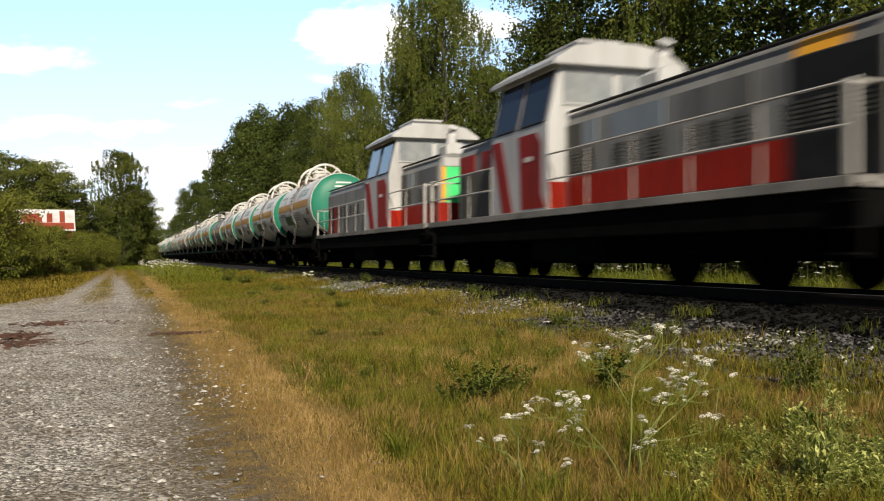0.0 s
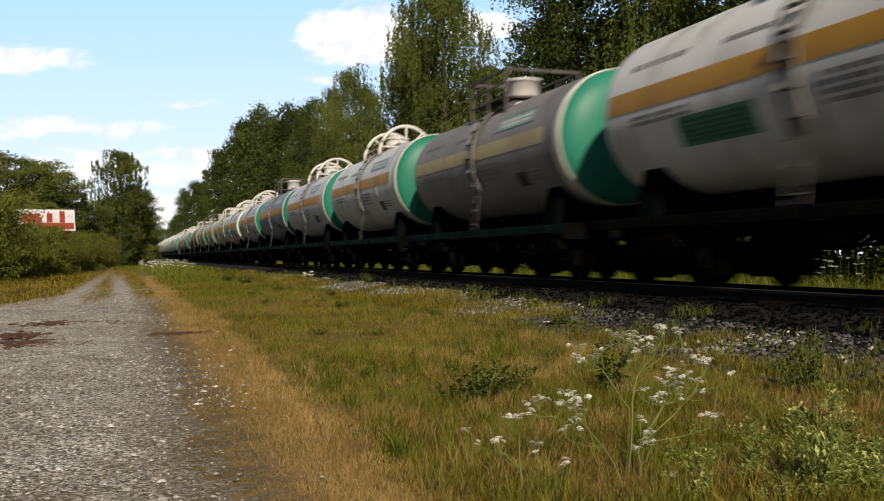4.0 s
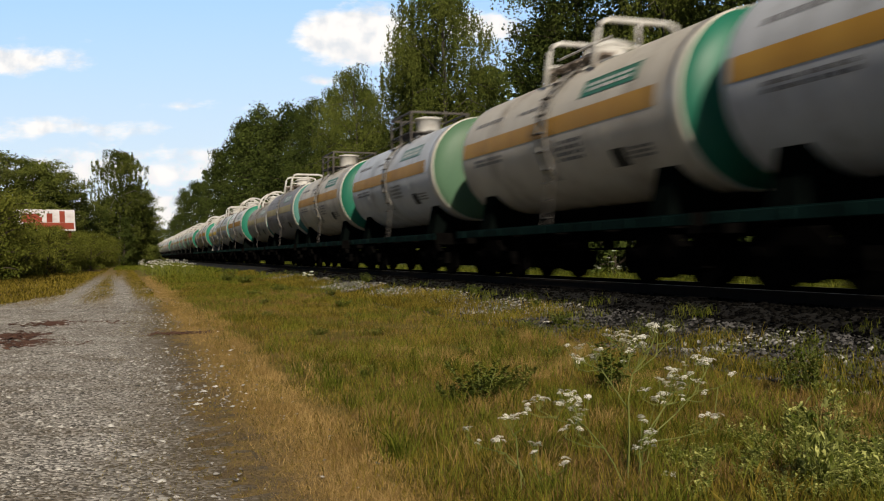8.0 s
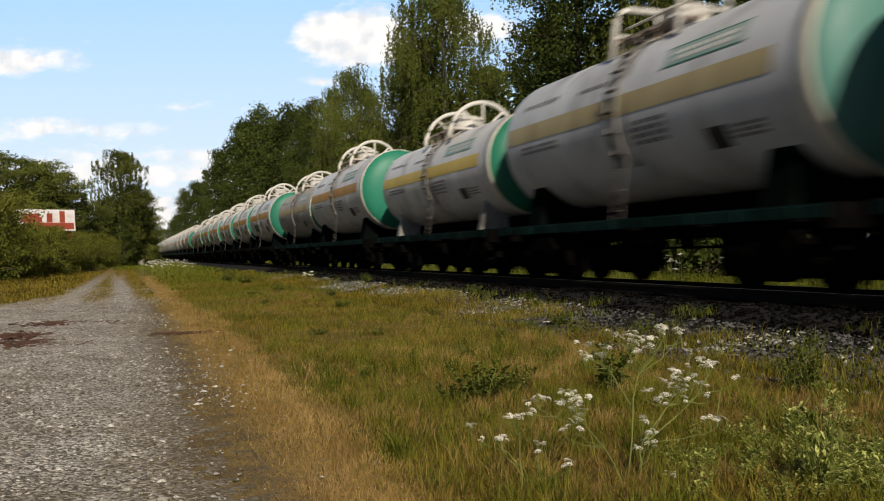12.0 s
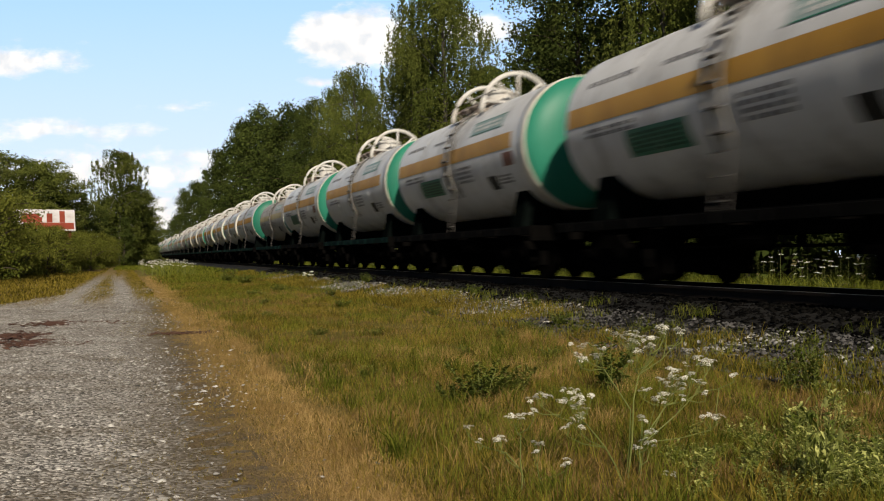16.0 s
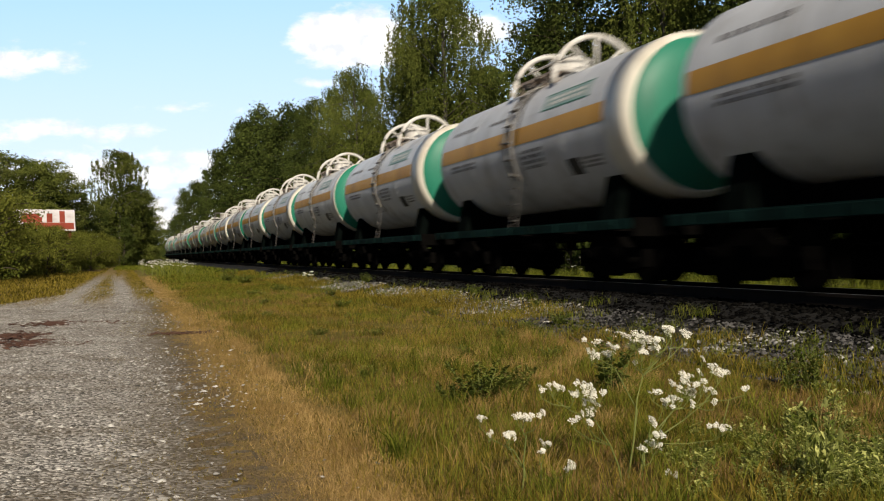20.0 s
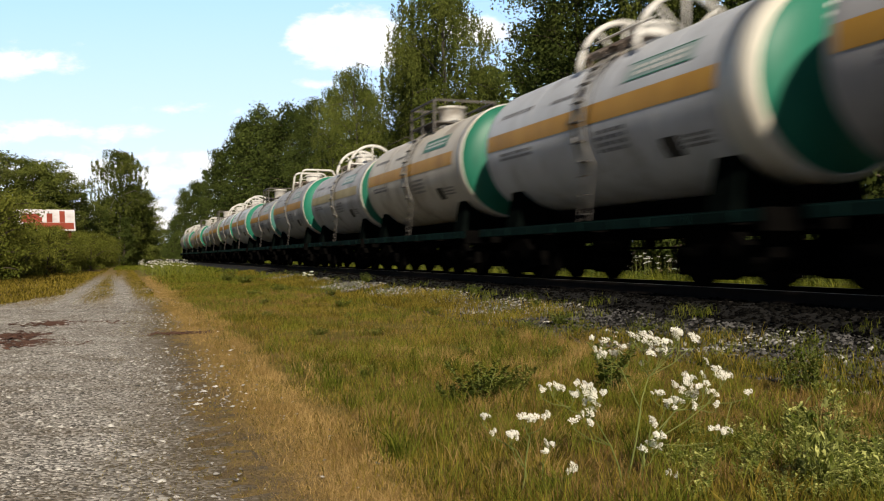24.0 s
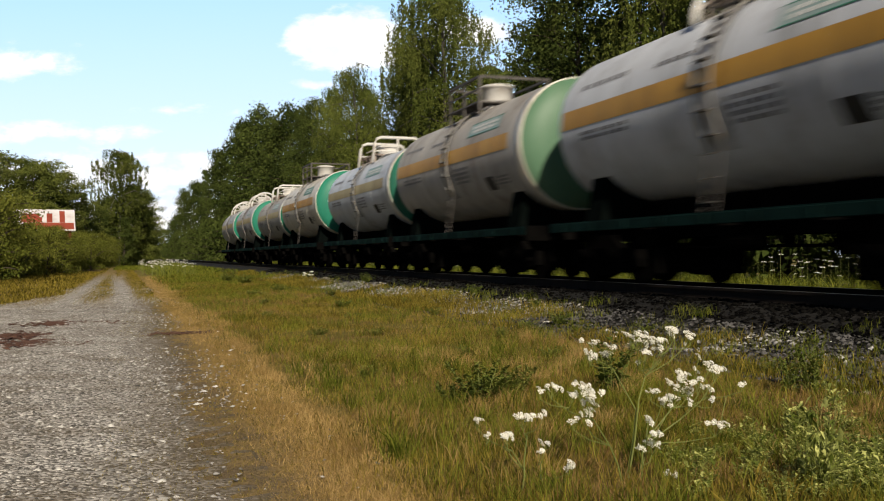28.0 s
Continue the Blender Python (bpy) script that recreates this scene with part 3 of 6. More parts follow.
def sky_pose(t):
    """The clouds drift slowly aside and sink a little."""
    a = radians(YAW)
    drift, sink = -40.0 * t / 28, -16.0 * t / 28
    return pose(math.sin(a) * SKY_FAR + math.cos(a) * drift, math.cos(a) * SKY_FAR - math.sin(a) * drift, sink, 0, 0, -YAW)


# ---- ground ----
def lumps(x, y):
    return (0.035 * np.sin(x * 1.7 + 0.6 * np.sin(y * 0.9)) * np.sin(y * 1.1 + 0.5 * x)
            + 0.02 * np.sin(x * 4.1 + y * 2.3) * np.sin(y * 3.7 - x * 1.9))


def ground_z(x, y):
    """Height of the ground sheet: the road at 0, a verge that rises to the track bed, and a slope down beyond it."""
    x, y = np.asarray(x, float), np.asarray(y, float)
    rise = np.interp(x, [-60, -8, -3, 0.7, 1.6, 4.0, 5.2, 6.6, 12.0, 13.5, 15.5, 40], [0.3, 0.1, 0.0, 0.0, 0.05, 0.10, 0.17, 0.30, 0.30, 0.20, 0.05, 0.3])
    rough = np.clip((x - 0.8) / 1.0, 0, 1) + np.clip((-2.4 - x) / 1.5, 0, 1)
    return rise + lumps(x, y) * np.clip(rough, 0, 1) * np.exp(-np.abs(y) / 120)


def strip(name, xs, ys, zfun, mat, smooth=True):
    gx, gy = np.meshgrid(xs, ys)
    v = np.stack([gx.ravel(), gy.ravel(), zfun(gx.ravel(), gy.ravel())], 1)
    w, h = len(xs), len(ys)
    i = np.arange(w * h).reshape(h, w)
    f = np.stack([i[:-1, :-1].ravel(), i[:-1, 1:].ravel(), i[1:, 1:].ravel(), i[1:, :-1].ravel()], 1)
    return new(name, mesh_np(name, v, f, mat, smooth))


XS = np.concatenate([[-2500, -600, -200, -80, -40, -20, -12], np.arange(-9, 17, 0.25), [18, 20, 24, 30, 40, 80, 200, 600, 2500]])
YS = np.concatenate([[-2500, -900, -300, -100, -40, -15], np.arange(-6, 40, 0.3), np.arange(40, 120, 2), [140, 180, 260, 400, 700, 1200, 3000]])
tagged(strip("ground", XS, YS, ground_z, M_SOIL), "rough grassy ground beside the railway", "ground", kind="structure")


def road_right(y):
    return 0.84 + 0.06 * np.sin(y * 0.55) + 0.04 * np.sin(y * 1.7 + 1) - np.clip((y - 25) / 60, 0, 1) * 0.5


def road_left(y):
    return -4.6 + np.clip((y - 18) / 14, 0, 1) * 2.3 + 0.12 * np.sin(y * 0.8)


def road_bend(y):
    return np.clip((y - 90) / 60, 0, 1) ** 2 * 6


def road_z(x, y, u):
    """Height of the road surface, with two shallow wheel tracks and a slight crown."""
    z = 0.016 - 0.014 * np.exp(-((u - 0.50) / 0.09) ** 2) - 0.014 * np.exp(-((u - 0.86) / 0.07) ** 2) + 0.018 * np.exp(-((u - 0.68) / 0.08) ** 2)
    return np.maximum(z + 0.004 * np.sin(x * 5.1 + y * 2.3) * np.sin(y * 3.1 - x), 0.006) + np.maximum(ground_z(x, y), 0)


def road_mesh():
    ys = np.concatenate([np.arange(-30, 0, 0.5), np.arange(0, 24, 0.07), np.arange(24, 40, 0.3), np.arange(40, 200, 3)])
    us = np.concatenate([np.linspace(0, 0.82, 22), np.linspace(0.83, 1, 18)])
    gu, gy = np.meshgrid(us, ys)
    x = road_left(gy) * (1 - gu) + road_right(gy) * gu - road_bend(gy)
    z = np.where((gu < 0.02) | (gu > 0.99), ground_z(x, gy) - 0.03, road_z(x, gy, gu))
    # the edge sinks raggedly into the verge
    ragged = 0.012 * np.sin(x * 19 + 3 * np.sin(gy * 7)) * np.sin(gy * 11 + x * 5) + 0.010 * np.sin(gy * 3.1 + x * 8) * np.sin(gy * 23 - x * 13)
    z = z - np.clip((gu - 0.90) / 0.08, 0, 1) * (0.022 + ragged)
    v = np.stack([x.ravel(), gy.ravel(), z.ravel()], 1)
    w, h = len(us), len(ys)
    i = np.arange(w * h).reshape(h, w)
    f = np.stack([i[:-1, :-1].ravel(), i[:-1, 1:].ravel(), i[1:, 1:].ravel(), i[1:, :-1].ravel()], 1)
    return mesh_np("road", v, f, M_GRAVEL, True)


tagged(new("road", road_mesh()), "grey gravel road with worn wheel tracks", "road", kind="structure")


def ballast_z(x, y):
    d = np.abs(x - TRACK_X)
    z = np.interp(d, [0, 1.75, 2.1, 4.0], [0.56, 0.56, 0.48, 0.10])
    return z + 0.02 * np.sin(x * 9 + y * 5) * np.sin(y * 8 - x * 3)


BY = np.concatenate([[-1500, -300, -60], np.arange(-12, 60, 0.35), np.arange(60, 200, 3), [300, 500, 900, 1500]])
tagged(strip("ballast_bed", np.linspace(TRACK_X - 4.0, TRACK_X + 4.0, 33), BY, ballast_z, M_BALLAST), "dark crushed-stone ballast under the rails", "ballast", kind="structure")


def stones(name, n, place, size, mat, seed, squash=0.6):
    """Many small faceted stones in one mesh; place(rng, n) gives x, y, z."""
    rng = np.random.default_rng(seed)
    x, y, z = place(rng, n)
    base = np.array([[1, 0, 0], [0, 1, 0], [-1, 0, 0], [0, -1, 0], [0.1, 0.1, 1], [0, 0, -0.7]], float)
    tri = np.array([[0, 1, 4], [1, 2, 4], [2, 3, 4], [3, 0, 4], [2, 1, 5], [0, 3, 5]])
    n = len(x)
    s = size * (0.5 + rng.random(n) ** 2 * 1.3)
    v = base[None] * (1 + 0.5 * (rng.random((n, 6, 3)) - 0.5)) * s[:, None, None]
    v[:, :, 2] *= squash
    a = rng.random(n) * 6.283
    c, si = np.cos(a)[:, None], np.sin(a)[:, None]
    vx, vy = v[:, :, 0] * c - v[:, :, 1] * si, v[:, :, 0] * si + v[:, :, 1] * c
    vz = v[:, :, 2] + vx * (rng.random(n)[:, None] - 0.5) * 0.8
    v = np.stack([vx + x[:, None], vy + y[:, None], vz + z[:, None]], 2).reshape(-1, 3)
    f = (tri[None] + 6 * np.arange(n)[:, None, None]).reshape(-1, 3)
    return new(name, mesh_np(name, v, f, mat))


def place_ballast(rng, n):
    y = 5 + 50 * rng.random(n) ** 1.8
    x = TRACK_X - 2.45 - 1.75 * rng.random(n)
    return x, y, np.maximum(ballast_z(x, y), ground_z(x, y)) + 0.005


def place_pale(rng, n):
    y = 5.5 + 40 * rng.random(n) ** 1.2
    x = 5.6 + 1.4 * rng.random(n)
    keep = np.sin(y * 0.9 + x) + 0.6 * np.sin(y * 2.3) + rng.random(n) * 1.4 > 0.3 - 0.8 * np.clip(1 - np.abs(y - 22) / 7, 0, 1) + 1.9 * np.clip((16.5 - y) / 3, 0, 1) + 1.2 * np.clip((x - 6.6) / 0.4, 0, 1)
    x, y = x[keep], y[keep]
    return x, y, np.maximum(ballast_z(x, y), ground_z(x, y)) + 0.012


def place_beside_rail(rng, n):
    y = 5 + 50 * rng.random(n) ** 1.8
    x = TRACK_X - 0.85 - 1.75 * rng.random(n)
    return x, y, ballast_z(x, y) + 0.005


def place_ballast_far(rng, n):
    y = 10 + 90 * rng.random(n) ** 1.5
    x = TRACK_X + 1.0 + 2.6 * rng.random(n)
    return x, y, np.maximum(ballast_z(x, y), ground_z(x, y)) + 0.005


def place_road(rng, n):
    y = 3.0 + 40 * rng.random(n) ** 1.7
    u = rng.random(n)
    u = np.where(rng.random(n) < 0.035, 1 + 0.09 * rng.random(n) ** 1.6, u)
    x = road_left(y) * (1 - u) + road_right(y) * u
    keep = np.sin(x * 1.9 + 0.8) * np.sin(y * 0.7 + x) * 0.4 + rng.random(n) > 0.05 + 0.72 * np.clip((x + 0.1) / 0.9, 0, 1)
    x, y, u = x[keep], y[keep], u[keep]
    return x, y, road_z(x, y, u) + 0.001


tagged(stones("oily_stones", 15000, place_beside_rail, 0.029, M_DARK_STONE, 6), "near-black crushed stones beside the rail", "stones", kind="stuff")
tagged(stones("ballast_stones", 30000, place_ballast, 0.025, M_STONE, 3), "loose grey crushed stones on the ballast shoulder", "stones", kind="stuff")
tagged(stones("pale_shoulder_stones", 17000, place_pale, 0.026, M_PALE_STONE, 9), "pale grey crushed stones at the foot of the ballast", "stones", kind="stuff")
tagged(stones("pale_ballast_stones", 380, place_ballast, 0.028, M_PEBBLE_L, 7), "scattered pale crushed stones on the shoulder", "stones", kind="stuff")
tagged(stones("crushed_stones", 6000, place_ballast_far, 0.045, M_STONE, 4), "pale crushed stones beyond the rails", "stones", kind="stuff")
tagged(stones("larger_road_pebbles", 7000, place_road, 0.019, M_PEBBLE_L, 8, 0.4), "pale larger pebbles on the gravel road", "pebbles", kind="stuff")
tagged(stones("road_pebbles", 50000, place_road, 0.0105, M_PEBBLE, 5, 0.5), "grey pebbles on the gravel road", "pebbles", kind="stuff")


def rail_bm(y0, y1, z0, z1, x0, x1):
    bm = bmesh.new()
    box(bm, x0, x1, y0, y1, z0, z1)
    return bm


for side, x in (("near", TRACK_X - 0.795), ("far", TRACK_X + 0.795)):
    rail = tagged(new("rail", None), "rusty steel rail with a worn bright head", "rail", "rails of the track", kind="structure")
    rail.location = (x, 0, RAIL_Z)
    part("rail_foot", rail_bm(-900, 1200, -0.18, -0.165, -0.075, 0.075), M_RAIL, rail)
    part("rail_web", rail_bm(-900, 1200, -0.165, -0.045, -0.012, 0.012), M_RAIL, rail)
    part("rail_head", rail_bm(-900, 1200, -0.045, -0.003, -0.036, 0.036), M_RAIL, rail)
    part("rail_top", rail_bm(-900, 1200, -0.003, 0.0, -0.030, 0.030), M_RAIL_TOP, rail)

bm = bmesh.new()
box(bm, -1.35, 1.35, -0.12, 0.12, -0.16, 0.0, 0.015)
SLEEPER = finish("sleeper", bm, M_SLEEPER)
track = tagged(new("sleepers", None), "dark wooden sleepers half sunk in ballast", "sleepers", kind="structure")
track.location = (TRACK_X, 0, RAIL_Z - 0.18)
for i in range(130):
    child("sleeper", SLEEPER, track, pose(0, 2 + i * 0.61, 0, 0, 0, random.uniform(-1, 1)))

# ---- tank wagons ----
# Wagon space: the rail head is z = 0, the wagon faces -y, the road side is -x.
TR, TZ, HALF = 1.445, 2.93, 5.0
DISH = 0.42


def cylinder_patch(y0, y1, a0, a1, r, steps=10):
    """A curved patch on the tank's side; angles in degrees up from the -x side."""
    bm = bmesh.new()
    for d, flip in ((0.006, False), (0.0, True)):
        g = [[bm.verts.new((-(r + d) * math.cos(radians(a0 + (a1 - a0) * i / steps)), y, TZ + (r + d) * math.sin(radians(a0 + (a1 - a0) * i / steps))))
              for i in range(steps + 1)] for y in (y0, y1)]
        for i in range(steps):
            q = (g[0][i], g[0][i + 1], g[1][i + 1], g[1][i])
            bm.faces.new(q[::-1] if flip else q)
    return bm


CACHE = {}


def shared(key, make, mat, smooth=False):
    k = (key, mat.name)
    if k not in CACHE:
        CACHE[k] = finish(key, make(), mat, smooth)
    return CACHE[k]


def mk(fn):
    def build():
        bm = bmesh.new()
        fn(bm)
        return bm
    return build


def tank_shell(long):
    def f(bm):
        h = HALF + long
        end = [(h + DISH * math.sin(t), TR * dome(t)) for t in np.linspace(0, math.pi / 2, 12)]
        lathe(bm, [(-h + 0.02, TR)] + [(y, TR) for y in np.linspace(-h + 0.5, h - 0.3, 9)] + end, 56, (0, TZ))
    return mk(f)


def dome(t):
    """Radius factor of the dished end at angle t."""
    return math.cos(t) ** 0.68 if t < 1.55 else 0.0


def front_cap(long):
    def f(bm):
        h = HALF + long
        lathe(bm, [(-h + 0.02, TR)] + [(-h - DISH * math.sin(t), TR * dome(t)) for t in np.linspace(0, math.pi / 2, 14)], 56, (0, TZ))
    return mk(f)


def front_ring(long, width, lip):
    """The painted band: round the shell's end and over the shoulder of the dished end."""
    def f(bm):
        h = HALF + long
        over = [(-h - DISH * math.sin(t) - 0.005, TR * dome(t) + 0.006) for t in np.linspace(0, lip, 8)]
        lathe(bm, [(-h + width, TR - 0.01), (-h + width, TR + 0.007)] + over + [(over[-1][0] + 0.01, over[-1][1] - 0.01)], 64, (0, TZ))
    return mk(f)


def cap_bars(long):
    """Unreadable white numbers on the dished end, as short bars lying on its curve."""
    def f(bm):
        h = HALF + long
        ang = np.linspace(0, math.pi / 2, 60)
        rad = np.array([TR * dome(t) for t in ang])
        out = np.array([DISH * math.sin(t) for t in ang])
        for x0, x1, z in ((-0.30, 0.42, 0.98), (-0.36, 0.34, 0.80), (-0.34, 0.40, 0.64), (-0.42, 0.30, 0.42), (0.0, 0.42, 0.0)):
            low, high = [], []
            for x in np.linspace(x0, x1, 7):
                for row, zz in ((low, z - 0.035), (high, z + 0.035)):
                    q = float(np.interp(math.hypot(x, zz), rad[::-1], out[::-1]))
                    row.append(bm.verts.new((x, -h - q - 0.006, TZ + zz)))
            for i in range(6):
                bm.faces.new((low[i], low[i + 1], high[i + 1], high[i]))
    return mk(f)


def weld_band(y):
    return mk(lambda bm: lathe(bm, [(y - 0.02, TR - 0.005), (y - 0.015, TR + 0.006), (y + 0.015, TR + 0.006), (y + 0.02, TR - 0.005)], 56, (0, TZ)))


def hoop(bm):
    """A half-round guard with spokes, standing across the tank's crest."""
    r, z0 = 0.98, TZ + TR - 0.30
    arc = [(-r * math.cos(t), 0, z0 + 1.02 * math.sin(t)) for t in np.linspace(0, math.pi, 25)]
    tube(bm, arc, 0.06, 8)
    tube(bm, [(-r, 0, z0 + 0.28), (r, 0, z0 + 0.28)], 0.03, 6)
    for t in (0.9, 1.57, 2.24):
        tube(bm, [(-0.12 * math.cos(t), 0, z0 + 0.3), (-r * math.cos(t), 0, z0 + 1.02 * math.sin(t))], 0.035, 6)


def frame_guard(bm):
    """A square-shouldered guard frame across the crest."""
    z0 = TZ + TR - 0.30
    pts = [(-0.95, 0, z0), (-0.86, 0, z0 + 0.72), (-0.78, 0, z0 + 0.86), (-0.62, 0, z0 + 0.92), (0.62, 0, z0 + 0.92), (0.78, 0, z0 + 0.86), (0.86, 0, z0 + 0.72), (0.95, 0, z0)]
    tube(bm, pts, 0.055, 8)
    tube(bm, [(-0.9, 0, z0 + 0.42), (0.9, 0, z0 + 0.42)], 0.03, 6)
    tube(bm, [(0.0, 0, z0 + 0.42), (0.0, 0, z0 + 0.92)], 0.035, 6)


def guard_rail(side):
    def f(bm):
        x, z = side * 0.62, TZ + TR + 0.28
        tube(bm, [(x, -1.25, z), (x, 1.0, z)], 0.025, 6)
    return mk(f)


def hatch(bm):
    lathe_z(bm, [(TZ + TR - 0.08, 0.40), (TZ + TR + 0.36, 0.40), (TZ + TR + 0.37, 0.46), (TZ + TR + 0.42, 0.46), (TZ + TR + 0.49, 0.28), (TZ + TR + 0.51, 0.0)])


def drum(bm):
    lathe_z(bm, [(TZ + TR - 0.08, 0.40), (TZ + TR + 0.56, 0.40), (TZ + TR + 0.57, 0.45), (TZ + TR + 0.62, 0.45), (TZ + TR + 0.66, 0.26), (TZ + TR + 0.67, 0.0)])


def lathe_z(bm, profile, sides=24, cx=0.0, cy=0.0):
    rings = []
    for z, r in profile:
        rings.append([bm.verts.new((cx, cy, z))] if r < 1e-6 else
                     [bm.verts.new((cx + r * math.cos(2 * math.pi * k / sides), cy + r * math.sin(2 * math.pi * k / sides), z)) for k in range(sides)])
    for a, b in zip(rings, rings[1:]):
        for k in range(sides):
            k2 = (k + 1) % sides
            if len(b) == 1:
                bm.faces.new((a[k], a[k2], b[0]))
            else:
                bm.faces.new((a[k], a[k2], b[k2], b[k]))


def platform(side):
    """A narrow walkway of three planks on brackets beside the hatch."""
    def f(bm):
        z = TZ + TR + 0.02
        for k in range(3):
            x = side * (0.50 + 0.14 * k)
            box(bm, x - 0.06, x + 0.06, -1.15, 0.95, z - 0.03, z + 0.015)
        for k in range(4):
            y = -1.05 + k * 0.65
            box(bm, side * 0.68 - 0.22, side * 0.68 + 0.22, y - 0.02, y + 0.02, z - 0.07, z - 0.03)
            box(bm, side * 0.80 - 0.03, side * 0.80 + 0.03, y - 0.02, y + 0.02, z - 0.32, z - 0.03)
    return mk(f)


def box_railing(bm):
    """Platform with an angle-iron railing round the filling drum."""
    z = TZ + TR + 0.04
    box(bm, -0.95, -0.5, -1.2, 1.2, z - 0.04, z)
    box(bm, 0.5, 0.95, -1.2, 1.2, z - 0.04, z)
    box(bm, -0.5, 0.5, -1.2, -0.62, z - 0.04, z)
    box(bm, -0.5, 0.5, 0.62, 1.2, z - 0.04, z)
    for x in (-0.93, 0.93):
        for y in (-1.18, 0.0, 1.18):
            box(bm, x - 0.03, x + 0.03, y - 0.03, y + 0.03, z - 0.35, z + 0.62)
        box(bm, x - 0.03, x + 0.03, -1.2, 1.2, z + 0.58, z + 0.64)
        box(bm, x - 0.02, x + 0.02, -1.2, 1.2, z + 0.28, z + 0.32)
    for y in (-1.18, 1.18):
        box(bm, -0.9, 0.9, y - 0.03, y + 0.03, z + 0.58, z + 0.64)


def ladder(side, rungs):
    """Two flat stringers that follow the shell from the crest and hang down to the sill."""
    def f(bm):
        r = TR + 0.07
        a = [radians(t) for t in np.linspace(-32, 72, 14)]
        for y in (-0.20, 0.20):
            tube(bm, [(side * r * math.cos(t), y, TZ + r * math.sin(t)) for t in a], 0.022, 5)
        for t in np.linspace(-28, 66, 9) if rungs else ():
            c, s = math.cos(radians(t)), math.sin(radians(t))
            box(bm, side * r * c - 0.03, side * r * c + 0.03, -0.2, 0.2, TZ + r * s - 0.012, TZ + r * s + 0.012)
    return mk(f)


def ladder_foot(side):
    """The thin lower end of the ladder, from the shell down to the sill; its dark colour paints shade."""
    def f(bm):
        r, a = TR + 0.07, radians(-32)
        for y in (-0.20, 0.20):
            tube(bm, [(side * r * math.cos(a), y, TZ + r * math.sin(a)), (side * 1.40, y, 0.98)], 0.011, 5)
        for z in (1.25, 1.6, 1.95):
            box(bm, side * 1.38 - 0.02, side * 1.38 + 0.02, -0.2, 0.2, z - 0.01, z + 0.01)
    return mk(f)


def rung(bm):
    """One flat step between the stringers, lying at the ladder's foot on the road side."""
    box(bm, -0.07, 0.03, -0.2, 0.2, -0.014, 0.014, 0.004)


def sill(side):
    def f(bm):
        box(bm, side * 1.42 - 0.05, side * 1.42 + 0.05, -5.4, 5.4, 0.93, 1.09, 0.008)
        box(bm, side * 1.36 - 0.1, side * 1.36 + 0.1, -5.4, 5.4, 1.09, 1.11)
        for k in range(9):
            y = -4.8 + k * 1.2
            box(bm, side * 1.48 - 0.015, side * 1.48 + 0.015, y - 0.03, y + 0.03, 0.94, 1.08)
    return mk(f)


def centre_beam(bm):
    box(bm, -0.32, 0.32, -5.0, 5.0, 0.80, 1.47, 0.01)
    box(bm, -0.3, 0.3, -5.5, 5.5, 0.80, 1.10, 0.01)


def crossbar(bm):
    box(bm, -1.36, 1.36, -0.06, 0.06, 0.92, 1.06)


def end_beam(y):
    return mk(lambda bm: box(bm, -1.45, 1.45, y - 0.08, y + 0.08, 0.80, 1.12, 0.015))


def coupler(y):
    def f(bm):
        s = 1 if y > 0 else -1
        box(bm, -0.11, 0.11, min(y, y + s * 0.35), max(y, y + s * 0.35), 0.93, 1.13, 0.02)
        box(bm, -0.20, 0.18, min(y + s * 0.32, y + s * 0.52), max(y + s * 0.32, y + s * 0.52), 0.88, 1.18, 0.04)
    return mk(f)


def saddle(y, slim=False):
    def f(bm):
        a = np.linspace(-math.radians(46), math.radians(46), 11)
        top = [(TR * math.sin(t), TZ - TR * math.cos(t)) for t in a]
        for y0, y1 in ((y - 0.10, y + 0.10) if slim else (y - 0.16, y + 0.50) if y > 0 else (y - 0.50, y + 0.16),):
            v0 = [bm.verts.new((x, y0, z)) for x, z in top] + [bm.verts.new((1.2, y0, 1.08)), bm.verts.new((-1.2, y0, 1.08))]
            v1 = [bm.verts.new((v.co.x, y1, v.co.z)) for v in v0]
            bm.faces.new(v0)
            bm.faces.new(v1[::-1])
            for i in range(len(v0)):
                bm.faces.new((v0[i], v1[i], v1[(i + 1) % len(v0)], v0[(i + 1) % len(v0)]))
    return mk(f)


def side_frame(side):
    """Cast bogie side frame: arched top bar, bottom tie and axle boxes, with coil springs between."""
    def f(bm):
        x0, x1 = side * 1.02 - 0.07, side * 1.02 + 0.07
        outline = [(-1.3, 0.30), (-1.3, 0.60), (-0.7, 0.62), (-0.35, 0.86), (0.35, 0.86), (0.7, 0.62), (1.3, 0.60), (1.3, 0.30), (0.62, 0.22), (0.34, 0.13), (-0.34, 0.13), (-0.62, 0.22)]
        v0 = [bm.verts.new((x0, y, z)) for y, z in outline]
        v1 = [bm.verts.new((x1, y, z)) for y, z in outline]
        bm.faces.new(v0)
        bm.faces.new(v1[::-1])
        for i in range(len(v0)):
            bm.faces.new((v0[i], v1[i], v1[(i + 1) % len(v0)], v0[(i + 1) % len(v0)]))
        for y in (-0.925, 0.925):
            lathe_x(bm, side * 1.08, side * 1.20, y, 0.475, 0.13)
        for y in (-0.18, 0.0, 0.18):
            tube(bm, [(side * 1.14, y, 0.30), (side * 1.14, y, 0.62)], 0.06, 8)
    return mk(f)


